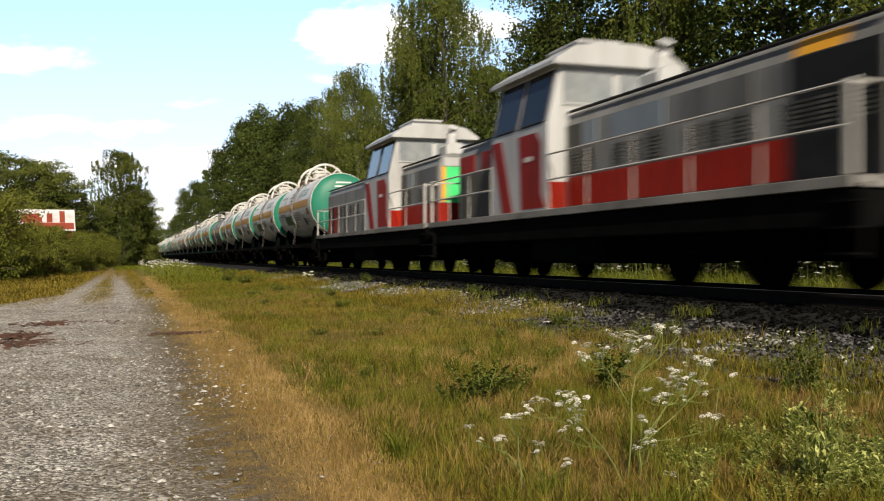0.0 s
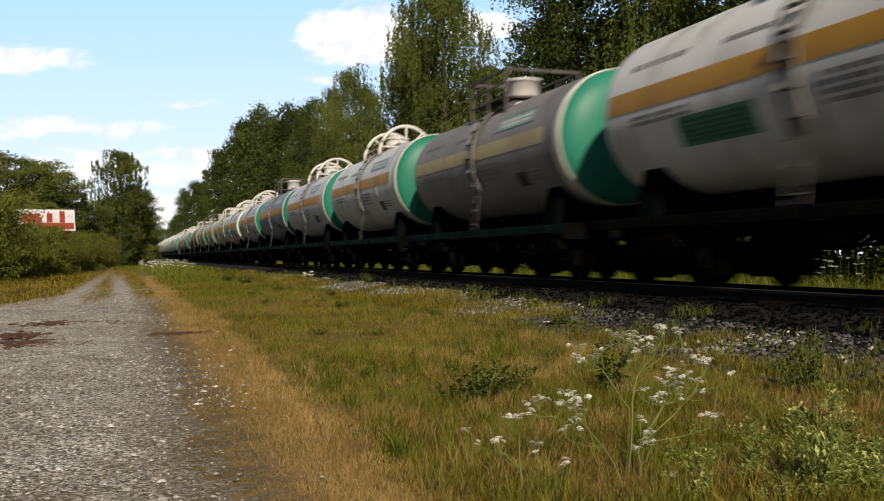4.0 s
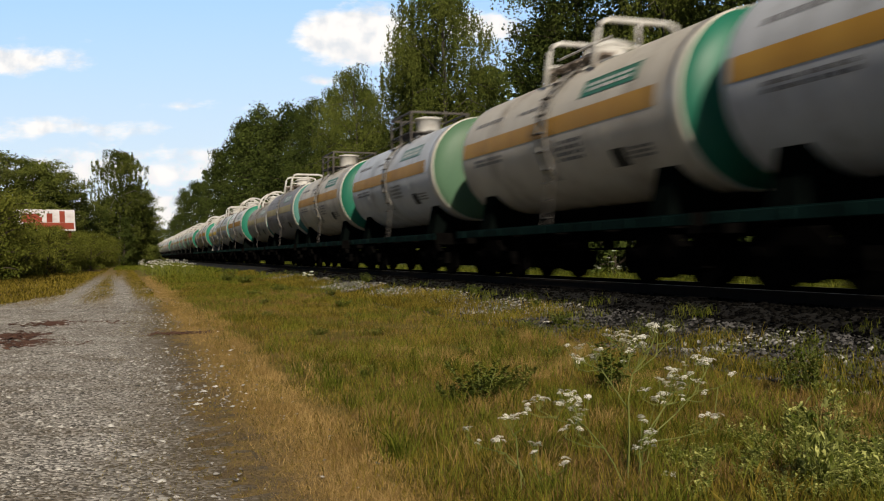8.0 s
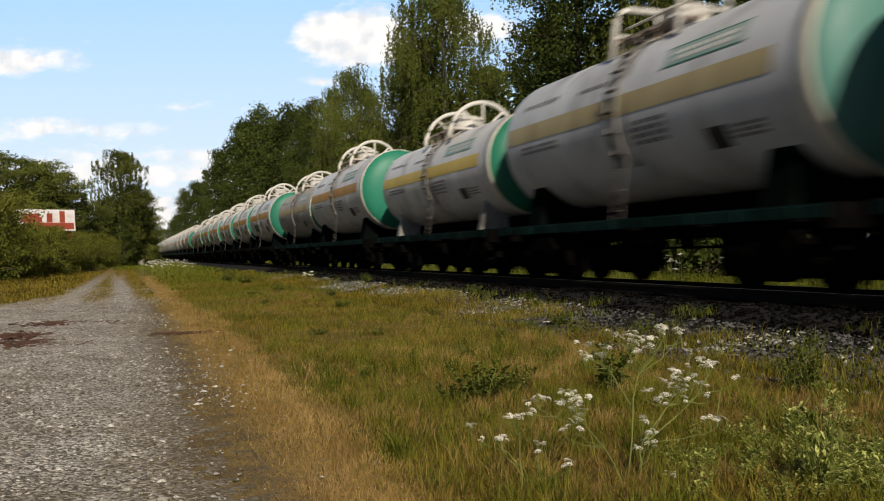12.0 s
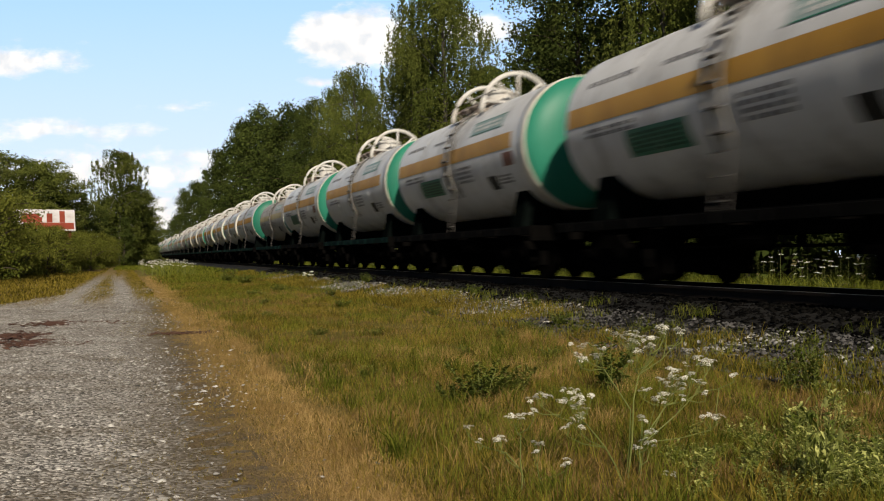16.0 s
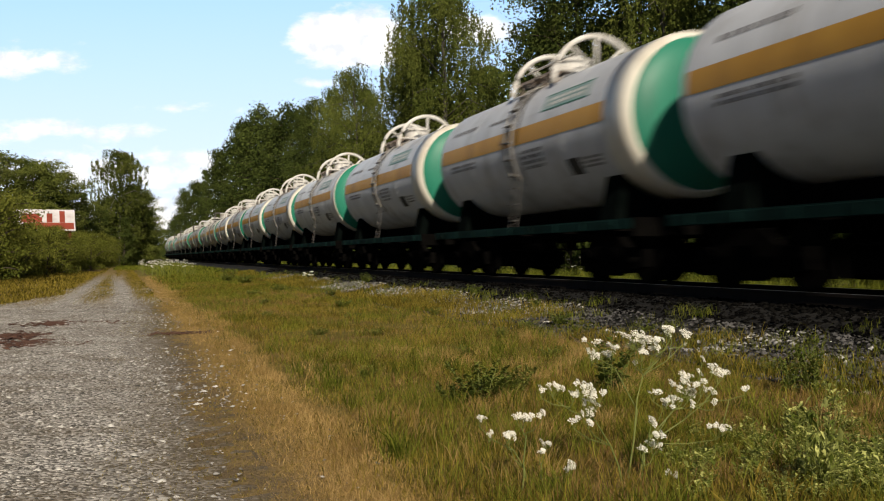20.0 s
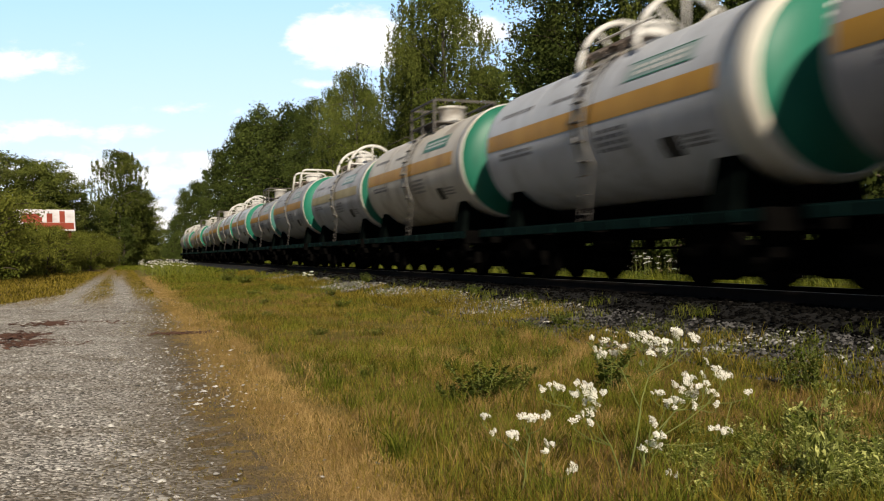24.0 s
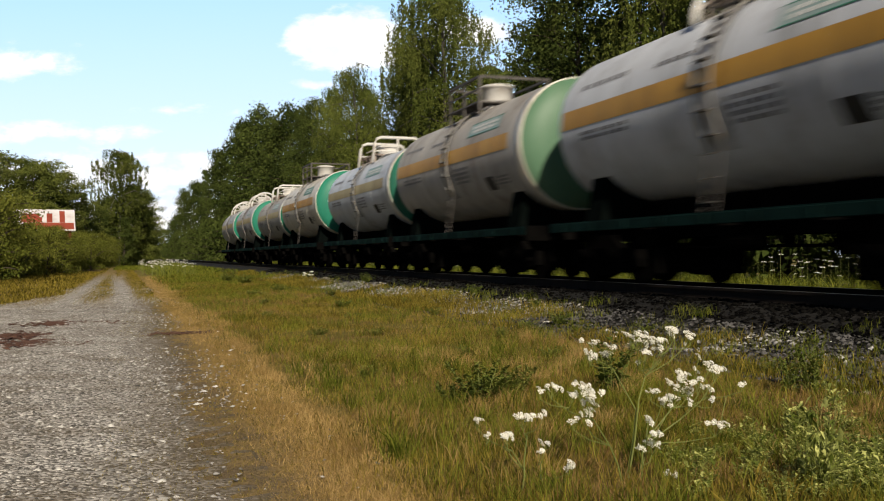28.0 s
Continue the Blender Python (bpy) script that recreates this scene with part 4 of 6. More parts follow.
def lathe_x(bm, x0, x1, y, z, r, sides=16):
    a = [bm.verts.new((x0, y + r * math.cos(2 * math.pi * k / sides), z + r * math.sin(2 * math.pi * k / sides))) for k in range(sides)]
    b = [bm.verts.new((x1, v.co.y, v.co.z)) for v in a]
    for k in range(sides):
        bm.faces.new((a[k], a[(k + 1) % sides], b[(k + 1) % sides], b[k]))
    bm.faces.new(a[::-1])
    bm.faces.new(b)


def bolster(bm):
    box(bm, -1.05, 1.05, -0.2, 0.2, 0.42, 0.72, 0.02)
    box(bm, -0.25, 0.25, -0.25, 0.25, 0.72, 0.85)


def brake_beam(bm):
    """A low beam across the bogie with a shoe against each wheel's tread."""
    box(bm, -0.86, 0.86, -0.05, 0.05, 0.24, 0.46)
    for x in (-0.80, 0.80):
        box(bm, x - 0.06, x + 0.06, -0.10, 0.10, 0.18, 0.62, 0.02)


def axle(bm):
    tube(bm, [(-1.1, 0, 0.475), (1.1, 0, 0.475)], 0.08, 10)


def wheel(side):
    """A flanged wheel with a dished web and a hub."""
    def f(bm):
        lathe_x(bm, side * 0.73, side * 0.86, 0, 0.475, 0.475, 28)
        lathe_x(bm, side * 0.70, side * 0.73, 0, 0.475, 0.503, 28)
        lathe_x(bm, side * 0.86, side * 0.90, 0, 0.475, 0.14, 14)
    return mk(f)


def wheels_on(bogie, axles):
    for y in axles:
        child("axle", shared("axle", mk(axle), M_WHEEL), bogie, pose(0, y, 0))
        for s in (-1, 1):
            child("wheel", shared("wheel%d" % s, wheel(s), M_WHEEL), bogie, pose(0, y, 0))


def brake_gear(bm):
    tube(bm, [(-0.75, -0.4, 0.72), (-0.75, 0.5, 0.72)], 0.17, 14)
    tube(bm, [(0.8, -1.2, 0.70), (0.8, -0.1, 0.70)], 0.2, 14)
    tube(bm, [(-0.6, -3.0, 0.62), (-0.6, 3.0, 0.62)], 0.025, 6)


def outlet(bm):
    lathe_z(bm, [(0.62, 0.12), (0.66, 0.16), (0.98, 0.16), (1.5, 0.22)], 14)


def bars(rows, y0, y1, a0, a1):
    """A block of unreadable lettering as rows of short bars."""
    def make():
        bm = bmesh.new()
        rng = random.Random(int(abs(y0 * 100 + a0 * 7)))
        for k in range(rows):
            b = a0 + (a1 - a0) * (k + 0.15) / rows
            t = a0 + (a1 - a0) * (k + 0.75) / rows
            y = y0
            while y < y1 - 0.05:
                w = rng.uniform(0.08, 0.30)
                e = min(y + w, y1)
                g = [(-(TR + 0.007) * math.cos(radians(a)), TZ + (TR + 0.007) * math.sin(radians(a))) for a in (b, t)]
                bm.faces.new([bm.verts.new(p) for p in ((g[0][0], y, g[0][1]), (g[0][0], e, g[0][1]), (g[1][0], e, g[1][1]), (g[1][0], y, g[1][1]))][::-1])
                y = e + rng.uniform(0.04, 0.10)
        return bm
    return make


SMALL = {4: 0.95, 14: 0.89, 17: 0.88, 19: 0.90, 26: 0.88, 37: 0.95, 39: 0.94, 43: 0.94, 45: 0.92}


def add(car, name, key, make, mat, label="", smooth=False, m=None):
    return child(name, shared(key, make, mat, smooth), car, m, label)


# guard: a = half-round hoops, s = square frames, b = railed box with drum.
# (guard, body, cap, stripe, wide ring, clean wagon with painted signs)
WAGONS = (
    [("a", "white", "green", "ochre", 0, 1)] * 4
    + [("b", "dark", "green", "faded", 0, 0), ("a", "white", "green", "ochre", 0, 0), ("a", "blue", "green", "ochre", 0, 0),
       ("b", "navy", "deep", "ochre", 0, 0), ("a", "blue", "green", "ochre", 0, 0), ("a", "blue", "green", "ochre", 1, 0),
       ("s", "cream", "deep", "ochre", 0, 0), ("b", "blue", "light", "ochre", 0, 0), ("b", "cream", "deep", "ochre", 0, 0),
       ("s", "slate", "teal", "faded", 0, 0), ("a", "brown", "teal", "faded", 0, 0), ("a", "white", "green", "ochre", 0, 0),
       ("s", "blue", "teal", "faded", 0, 0), ("a", "white", "deep", "yellow", 0, 0), ("a", "white", "green", "ochre", 0, 0),
       ("a", "brown", "deep", "faded", 0, 0)]
    + [("a", "white", "green", "ochre", 0, 1)] * 3 + [("a", "white", "green", "ochre", 0, 1), ("a", "white", "green", "ochre", 0, 0), ("a", "white", "green", "ochre", 0, 1)]
    + [("a", "brown", "teal", "faded", 0, 0), ("a", "blue", "green", "ochre", 0, 0), ("a", "blue", "green", "ochre", 1, 0),
       ("a", "blue", "green", "ochre", 1, 0), ("a", "blue", "green", "ochre", 1, 0), ("a", "white", "green", "ochre", 0, 0),
       ("a", "blue", "green", "ochre", 1, 0), ("a", "blue", "green", "ochre", 1, 0), ("s", "grey", "deep", "ochre", 0, 0),
       ("a", "blue", "green", "ochre", 1, 0), ("b", "cream", "deep", "ochre", 0, 0), ("a", "grey", "deep", "faded", 0, 0),
       ("s", "grey", "green", "ochre", 0, 0), ("b", "grey", "teal", "ochre", 0, 0), ("a", "blue", "green", "ochre", 0, 0),
       ("a", "blue", "green", "ochre", 0, 0), ("b", "brown", "light", "ochre", 0, 0), ("s", "blue", "deep", "faded", 0, 0),
       ("b", "cream", "green", "ochre", 0, 0), ("s", "brown", "deep", "faded", 0, 0), ("a", "grey", "green", "faded", 0, 0),
       ("a", "grey", "green", "faded", 0, 0)])
SHIFT = [-0.18, 0.04, -0.1, 0.01, 0.22, 0.34, 0.39, -0.0, -0.04, 0.41, -0.68, -0.03, 0.27, 0.05, -0.46, 0.32,
         -0.09, -0.37, 0.24, -0.46, 0.36, 0.17, 0.42, 0.6, 0.31, 0.38, -0.28, 0.46, 0.28, 0.25, 0.52, 0.32,
         0.65, 0.7, 0.25, 0.36, -0.1, -0.6, -0.57, -0.52, -0.17, -0.51, -0.38, -0.9, -0.33, -0.7, -0.3, -0.02]
WORDS = {"white": "white-painted", "blue": "bluish-grey", "cream": "stained cream", "grey": "weathered grey", "brown": "dirty brownish-grey",
         "dark": "dark grey", "slate": "slate-grey", "navy": "dark blue-grey"}
CAPW = {"green": "green", "deep": "dark green", "teal": "pale teal", "light": "light green"}
GUARDW = {"a": "half-round hatch guards", "s": "square hatch guards", "b": "railed hatch platform"}


def tank_wagon(guard, body, cap, stripe, wide, signs, size=1.0):
    car = new("tank_wagon")
    tagged(car, "%s%s tank wagon with %s end, %s" % ("slim " if size < 0.93 else "", WORDS[body], CAPW[cap], GUARDW[guard]), "tank wagon", "tank wagons of the train")
    lg = 0.0
    # sign wagons take the sill colour with the shade painted almost black
    under = M_SILL_SHADE if signs else M_SILL
    w, lip = (0.62, 0.50) if wide else (0.22, 0.24)
    foot = TZ - TR
    fit = Matrix.Translation((0, 0, foot)) @ Matrix.Diagonal((size, 1, size, 1)) @ Matrix.Translation((0, 0, -foot))
    drop = -2 * TR * (1 - size)
    turned = fit @ Matrix.Rotation(math.pi, 4, "Z")
    add(car, "tank", "tank", tank_shell(lg), BODY[body], "", True, fit)
    add(car, "end_cap", "end_cap", front_cap(lg), CAP[cap], CAPW[cap] + " domed tank end", True, fit)
    add(car, "end_ring", "end_ring%d" % wide, front_ring(lg, w, lip), M_RING, "off-white painted ring", True, fit)
    if cap in ("green", "teal"):
        tagged(add(car, "end_marking", "cap_bars", cap_bars(lg), M_MARK_W, "white number bars", m=fit), kind="stuff")
    for y in (-2.6, 2.6):
        add(car, "weld_band", "weld%d" % y, weld_band(y), BODY[body], "", True, fit)
    for m in (fit, turned):
        add(car, "stripe", "stripe", lambda: cylinder_patch(-HALF + 0.66, HALF - 0.1, -3, 11, TR), STRIPE[stripe], "ochre painted stripe", True, m)
    if guard in "as":
        for y in (-1.25, 1.0):
            child("guard_hoop" if guard == "a" else "guard_frame", shared("guard_" + guard, mk(hoop if guard == "a" else frame_guard), M_GUARD, True), car, pose(0, y, drop))
        add(car, "hatch", "hatch", mk(hatch), M_GUARD, m=pose(0, 0, drop))
        for s in (-1, 1):
            add(car, "platform", "platform%d" % s, platform(s), M_RUSTY, m=pose(0, 0, drop))
            add(car, "guard_rail", "guard_rail%d" % s, guard_rail(s), M_GUARD, m=pose(0, 0, drop))
    else:
        add(car, "railing", "box_railing", mk(box_railing), M_LADDER, m=pose(0, 0, drop))
        add(car, "drum", "drum", mk(drum), M_GUARD, "", True, pose(0, 0, drop))
    for s in (-1, 1):
        steps = add(car, "ladder", "ladder%d" % s, ladder(s, s > 0), M_STRINGER, m=fit)
        # foot and rungs darker than the stringers: shade put into their colour
        child("ladder_foot", shared("ladder_foot%d" % s, ladder_foot(s), M_LADDER), steps)
        for t in ((-28, -14, 0, 14, 28, 42, 56) if s < 0 else ()):
            t = radians(t)
            child("rung", shared("rung", mk(rung), M_LADDER), steps, pose(-(TR + 0.07) * math.cos(t), 0, TZ + (TR + 0.07) * math.sin(t)))
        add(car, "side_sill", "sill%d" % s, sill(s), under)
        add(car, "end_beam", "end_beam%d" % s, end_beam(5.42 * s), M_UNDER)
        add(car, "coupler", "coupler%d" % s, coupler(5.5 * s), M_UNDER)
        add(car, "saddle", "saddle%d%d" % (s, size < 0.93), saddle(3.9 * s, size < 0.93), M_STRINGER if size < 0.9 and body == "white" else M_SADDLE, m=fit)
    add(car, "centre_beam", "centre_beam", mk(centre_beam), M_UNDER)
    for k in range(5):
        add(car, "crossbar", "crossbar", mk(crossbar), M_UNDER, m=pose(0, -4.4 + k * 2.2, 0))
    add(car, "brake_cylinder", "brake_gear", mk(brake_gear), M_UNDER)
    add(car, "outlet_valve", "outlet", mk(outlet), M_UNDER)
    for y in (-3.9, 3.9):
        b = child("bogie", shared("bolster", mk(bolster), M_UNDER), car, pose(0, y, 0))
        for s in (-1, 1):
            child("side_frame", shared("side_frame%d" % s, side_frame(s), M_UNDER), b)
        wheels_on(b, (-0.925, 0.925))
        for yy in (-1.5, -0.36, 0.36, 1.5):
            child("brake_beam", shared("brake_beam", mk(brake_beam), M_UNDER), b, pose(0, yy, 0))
    # drips below the hatch
    add(car, "dirt_run", "dirt_mid", lambda: cylinder_patch(-0.45, 0.42, -40, 66, TR + 0.012, 16), M_DIRT, "dark drips run down from the hatch", True, fit)
    # markings on the road side
    for name, key, make in (("number_marking", "bars_no", bars(1, 2.6, 4.3, 24, 31)), ("data_marking", "bars_data", bars(4, -1.6, -0.5, -26, -8)),
                            ("owner_marking", "bars_owner", bars(2, 2.4, 4.2, -14, -6)), ("date_marking", "bars_date", bars(3, -4.0, -3.2, -34, -24)),
                            ("weight_marking", "bars_weight", bars(1, 0.5, 1.6, 22, 27))):
        tagged(add(car, name, key, make, M_MARK, m=fit), kind="stuff")
    add(car, "sign_panel", "sign_t", lambda: cylinder_patch(-3.6, -1.5, 20, 33, TR, 6), M_SIGN_T if body != "cream" else M_SIGN_G, "painted panel", m=fit)
    tagged(child("panel_lettering", shared("bars_panel", bars(2, -3.4, -1.7, 22, 31), M_MARK_W), car, fit @ pose(-0.004, 0, 0)), kind="stuff")
    for a in (19.2, 33.0):
        add(car, "panel_border", "border%d" % a, lambda: cylinder_patch(-3.65, -1.45, a, a + 0.9, TR + 0.003, 2), M_SIGN_G, "green border line", m=fit)
    add(car, "black_plate", "sign_k", lambda: cylinder_patch(-3.1, -2.6, -38, -24, TR, 6), M_SIGN_K, "black painted square", m=fit)
    if signs:
        add(car, "sign_panel", "sign_g", lambda: cylinder_patch(0.85, 2.8, -33, -14, TR, 6), M_SIGN_G, "green painted notice panel", m=fit)
        tagged(child("notice_lettering", shared("bars_green", bars(5, 1.0, 2.65, -31, -16), M_SIGN_D), car, fit @ pose(-0.004, 0, 0)), kind="stuff")
        add(car, "red_plate", "sign_r", lambda: cylinder_patch(-4.4, -3.8, -18, -6, TR, 6), M_SIGN_R, "reddish-brown square", m=fit)
    return car


# ---- locomotives ----
LOCO_L = 17.3


def prism(bm, pts, y0, y1):
    """A solid with the outline pts (x, z), from y0 to y1."""
    a = [bm.verts.new((x, y0, z)) for x, z in pts]
    b = [bm.verts.new((x, y1, z)) for x, z in pts]
    bm.faces.new(a)
    bm.faces.new(b[::-1])
    for i in range(len(a)):
        bm.faces.new((a[i], b[i], b[(i + 1) % len(a)], a[(i + 1) % len(a)]))


def slab(bm, corners, depth):
    """A thin plate with the given corners, thickened by the vector depth."""
    a = [bm.verts.new(p) for p in corners]
    b = [bm.verts.new(Vector(p) + Vector(depth)) for p in corners]
    bm.faces.new(a)
    bm.faces.new(b[::-1])
    for i in range(len(a)):
        bm.faces.new((a[i], b[i], b[(i + 1) % len(a)], a[(i + 1) % len(a)]))


def handrail(parent, x, y0, y1, posts):
    for z in (1.98, 2.48):
        bm = bmesh.new()
        tube(bm, [(x, y0, z), (x, y1, z)], 0.02, 6)
        part("handrail", bm, M_RAILING, parent)
    for i in range(posts):
        bm = bmesh.new()
        y = y0 + (y1 - y0) * i / (posts - 1)
        tube(bm, [(x, y, 1.40), (x, y, 2.48)], 0.011, 6)
        part("handrail_post", bm, M_RAILING, parent)


HW, HH = 1.10, 3.38


def hood_block(lo, name, y0, y1, style):
    """One engine hood with bevelled shoulders, side doors and louvres. style: 'red_low', 'red_high' or 'doors'."""
    bm = bmesh.new()
    prism(bm, [(-HW, 1.40), (-HW, HH - 0.34), (-HW + 0.10, HH - 0.10), (-HW + 0.30, HH), (HW - 0.30, HH), (HW - 0.10, HH - 0.10), (HW, HH - 0.34), (HW, 1.40)], y0, y1)
    hb = part(name, bm, M_LOCO_L, lo)
    for s in (-1, 1):
        bm = bmesh.new()
        tube(bm, [(s * (HW - 0.04), y0 + 0.05, HH - 0.06), (s * (HW - 0.04), y1 - 0.05, HH - 0.06)], 0.03, 6)
        part("roof_edge", bm, M_GRILLE, hb, "dark roof edge")
    n = max(3, round((y1 - y0) / 0.62))
    w = (y1 - y0 - 0.3) / n
    for s in (-1, 1):
        for k in range(n):
            y = y0 + 0.15 + k * w
            low, high = (M_LOCO_G, M_LOCO_L)[(k * 5 + len(name)) % 3 == 0], (M_LOCO_L, M_LOCO_G)[(k * 7) % 4 == 0]
            by_cab = k == (n - 1 if name == "front_hood" else 0)
            if style == "red_low":
                low = M_LOCO_R
                high = M_LOCO_D if by_cab else high
            elif style == "red_high":
                low = high = M_LOCO_D
            elif k >= n - 3:
                low = high = M_LOCO_R if k != n - 2 else M_GRILLE
            x0, x1 = sorted((s * HW, s * (HW + 0.022)))
            bm = bmesh.new()
            box(bm, x0, x1, y + 0.015, y + w - 0.015, 1.46, 2.02, 0.006)
            part("lower_door", bm, low, hb)
            bm = bmesh.new()
            box(bm, x0, x1, y + 0.015, y + w - 0.015, 2.05, 2.56, 0.006)
            up = part("upper_door", bm, high, hb)
            if k % 4 == 3:
                continue
            bm = bmesh.new()
            xs = sorted((s * (HW + 0.022), s * (HW + 0.036)))
            for j in range(6):
                box(bm, xs[0], xs[1], y + 0.10, y + w - 0.10, 2.12 + j * 0.065, 2.155 + j * 0.065)
            part("louvre", bm, M_GRILLE if style == "doors" else M_LOCO_D, up)
            if style == "red_high":
                bm = bmesh.new()
                box(bm, x0, x1, y + 0.002, y + w - 0.002, 2.58, 3.03)
                part("red_panel", bm, M_LOCO_R, hb, "red painted panel")
            elif style == "red_low":
                bm = bmesh.new()
                box(bm, x0, x1, y + 0.002, y + w - 0.002, 2.60, 3.03)
                if by_cab or k < n * 0.45:
                    part("dark_panel", bm, M_LOCO_D if by_cab else M_LOCO_G, hb, "dark grey panel")
                else:
                    part("blue_panel", bm, M_LOCO_B, hb, "bluish-grey panel")
    return hb


def locomotive(label, c0, c1, h0, h1, styles, nose):
    """Hood locomotive, facing -y: cab from c0 to c1, hoods from h0 to the cab and on to h1."""
    lo = tagged(new("locomotive"), label, "locomotive", "locomotives of the train")
    yf, yr = -LOCO_L / 2, LOCO_L / 2
    bm = bmesh.new()
    box(bm, -1.48, 1.48, yf + 0.45, yr - 0.45, 0.80, 1.26, 0.03)
    part("frame", bm, M_LOCO_K, lo)
    bm = bmesh.new()
    box(bm, -1.55, 1.55, yf + 0.4, yr - 0.4, 1.26, 1.40, 0.01)
    part("deck", bm, M_DECK, lo, "dirty white walkway edge")
    front = hood_block(lo, "front_hood", h0, c0, styles[0])
    hood_block(lo, "rear_hood", c1, h1, styles[1])
    if nose == "bright":
        for name, mat, x0, x1, z0, z1, lab in (
                ("nose_top", M_LOCO_W, -0.95, 0.95, 3.02, 3.26, "white nose band"), ("nose_base", M_LOCO_R, -HW, HW, 1.42, 1.98, "red nose base"),
                ("nose_panel", M_LOCO_Y, -1.02, -0.90, 2.0, 3.0, "orange nose strip"), ("nose_panel", M_LOCO_N, -0.90, -0.32, 2.0, 3.0, "bright green nose strip"),
                ("nose_panel", M_LOCO_Y, -0.32, -0.12, 2.0, 3.0, "orange nose strip"), ("nose_panel", M_LOCO_R, -0.12, 0.32, 2.0, 3.0, "red nose strip"),
                ("nose_panel", M_LOCO_N, 0.32, 0.90, 2.0, 3.0, "bright green nose strip")):
            bm = bmesh.new()
            box(bm, x0, x1, h0 - 0.02, h0, z0, z1, 0.004)
            part(name, bm, mat, front, lab)
    else:
        bm = bmesh.new()
        box(bm, -HW + 0.05, HW - 0.05, h0 - 0.03, h0, 1.45, 3.05, 0.01)
        part("cooler_grille", bm, M_GRILLE, front, "black cooler grille")
        for s in (-1, 1):
            bm = bmesh.new()
            xs = sorted((s * HW, s * (HW + 0.03)))
            box(bm, xs[0], xs[1], h0 + 0.02, h0 + 1.75, 1.43, 3.03, 0.01)
            part("side_grille", bm, M_GRILLE, front, "black side grille")
            bm = bmesh.new()
            slab(bm, [(s * (HW + 0.006), h0 + 0.75, HH - 0.33), (s * (HW + 0.006), h0 + 1.7, HH - 0.33), (s * (HW - 0.092), h0 + 1.7, HH - 0.1), (s * (HW - 0.092), h0 + 0.75, HH - 0.1)], (-s * 0.01, 0, 0))
            part("warning_panel", bm, M_LOCO_Y, front, "orange-yellow panel")
    bm = bmesh.new()
    prism(bm, [(-0.30, HH - 0.05), (-0.30, HH + 0.42), (-0.16, HH + 0.52), (0.16, HH + 0.52), (0.30, HH + 0.42), (0.30, HH - 0.05)], c0 - 2.2, c0 - 1.5)
    tube(bm, [(0, c0 - 1.75, HH + 0.45), (0, c0 - 1.80, HH + 0.80), (0, c0 - 1.95, HH + 1.02)], [0.17, 0.16, 0.15], 14)
    part("exhaust", bm, M_LOCO_W, front, "pale exhaust stack")
    # cab with leaning upper walls
    bm = bmesh.new()
    prism(bm, [(-1.5, 1.40), (-1.5, 3.10), (-1.24, 4.28), (1.24, 4.28), (1.5, 3.10), (1.5, 1.40)], c0, c1)
    cab = part("cab", bm, M_LOCO_W, lo, "white cab")
    bm = bmesh.new()
    prism(bm, [(-1.44, 4.26), (-1.44, 4.34), (-1.0, 4.62), (-0.4, 4.72), (0.4, 4.72), (1.0, 4.62), (1.44, 4.34), (1.44, 4.26)], c0 - 0.22, c1 + 0.22)
    part("cab_roof", bm, M_LOCO_W, cab)
    bm = bmesh.new()
    prism(bm, [(-0.62, 4.64), (-0.48, 4.92), (0.48, 4.92), (0.62, 4.64)], c0 + 0.8, c1 - 0.9)
    box(bm, -0.5, 0.5, c0 + 0.7, c1 - 0.8, 4.92, 4.98, 0.01)
    part("roof_box", bm, M_LOCO_W, cab)
    mid = (c0 + c1) / 2
    for y0, y1 in ((c0 + 0.14, mid - 0.10), (mid + 0.10, c1 - 0.14)):
        for s in (-1, 1):
            lean = lambda z: 1.5 - (z - 3.10) * 0.2203
            bm = bmesh.new()
            slab(bm, [(s * (lean(z) + 0.008), y, z) for y, z in ((y0, 3.16), (y1, 3.16), (y1, 4.18), (y0, 4.18))], (-s * 0.03, 0, 0))
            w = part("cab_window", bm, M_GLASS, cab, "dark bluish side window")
            bm = bmesh.new()
            ring = [(s * (lean(z) + 0.01), y, z) for y, z in ((y0, 3.16), (y1, 3.16), (y1, 4.18), (y0, 4.18))]
            tube(bm, ring, 0.025, 6, True)
            part("window_frame", bm, M_GRILLE, w)
    for x0, x1 in ((-1.16, -0.08), (0.08, 1.16)):
        for y in (c0 - 0.01, c1 + 0.01):
            bm = bmesh.new()
            box(bm, x0, x1, y - 0.012, y + 0.012, 3.50, 4.16, 0.01)
            w = part("cab_window", bm, M_GLASS_GLARE, cab, "end window with sun glare put into its colour")
            bm = bmesh.new()
            tube(bm, [(x0, y, 3.50), (x1, y, 3.50), (x1, y, 4.16), (x0, y, 4.16)], 0.03, 6, True)
            part("window_frame", bm, M_LOCO_W, w)
    # broad red shapes on the cab side, reaching back on to the hood
    k = (c1 - c0) / 3.1
    shapes = ([(3.1, 3.0), (2.5, 3.0), (1.85, 1.42), (2.45, 1.42)], [(1.5, 2.98), (0.55, 2.98), (0.30, 2.75), (0.30, 1.75), (0.10, 1.45), (1.35, 1.45)])
    for i, pts in enumerate(shapes):
        for s in (-1, 1):
            bm = bmesh.new()
            slab(bm, [(s * (1.507 + 0.003 * i), c0 + y * k, z) for y, z in pts], (-s * 0.006, 0, 0))
            part("red_mark", bm, M_LOCO_R, cab, "broad red painted shape")
    bm = bmesh.new()
    box(bm, -1.46, 1.46, c0 - 0.012, c0 - 0.004, 1.43, 1.95)
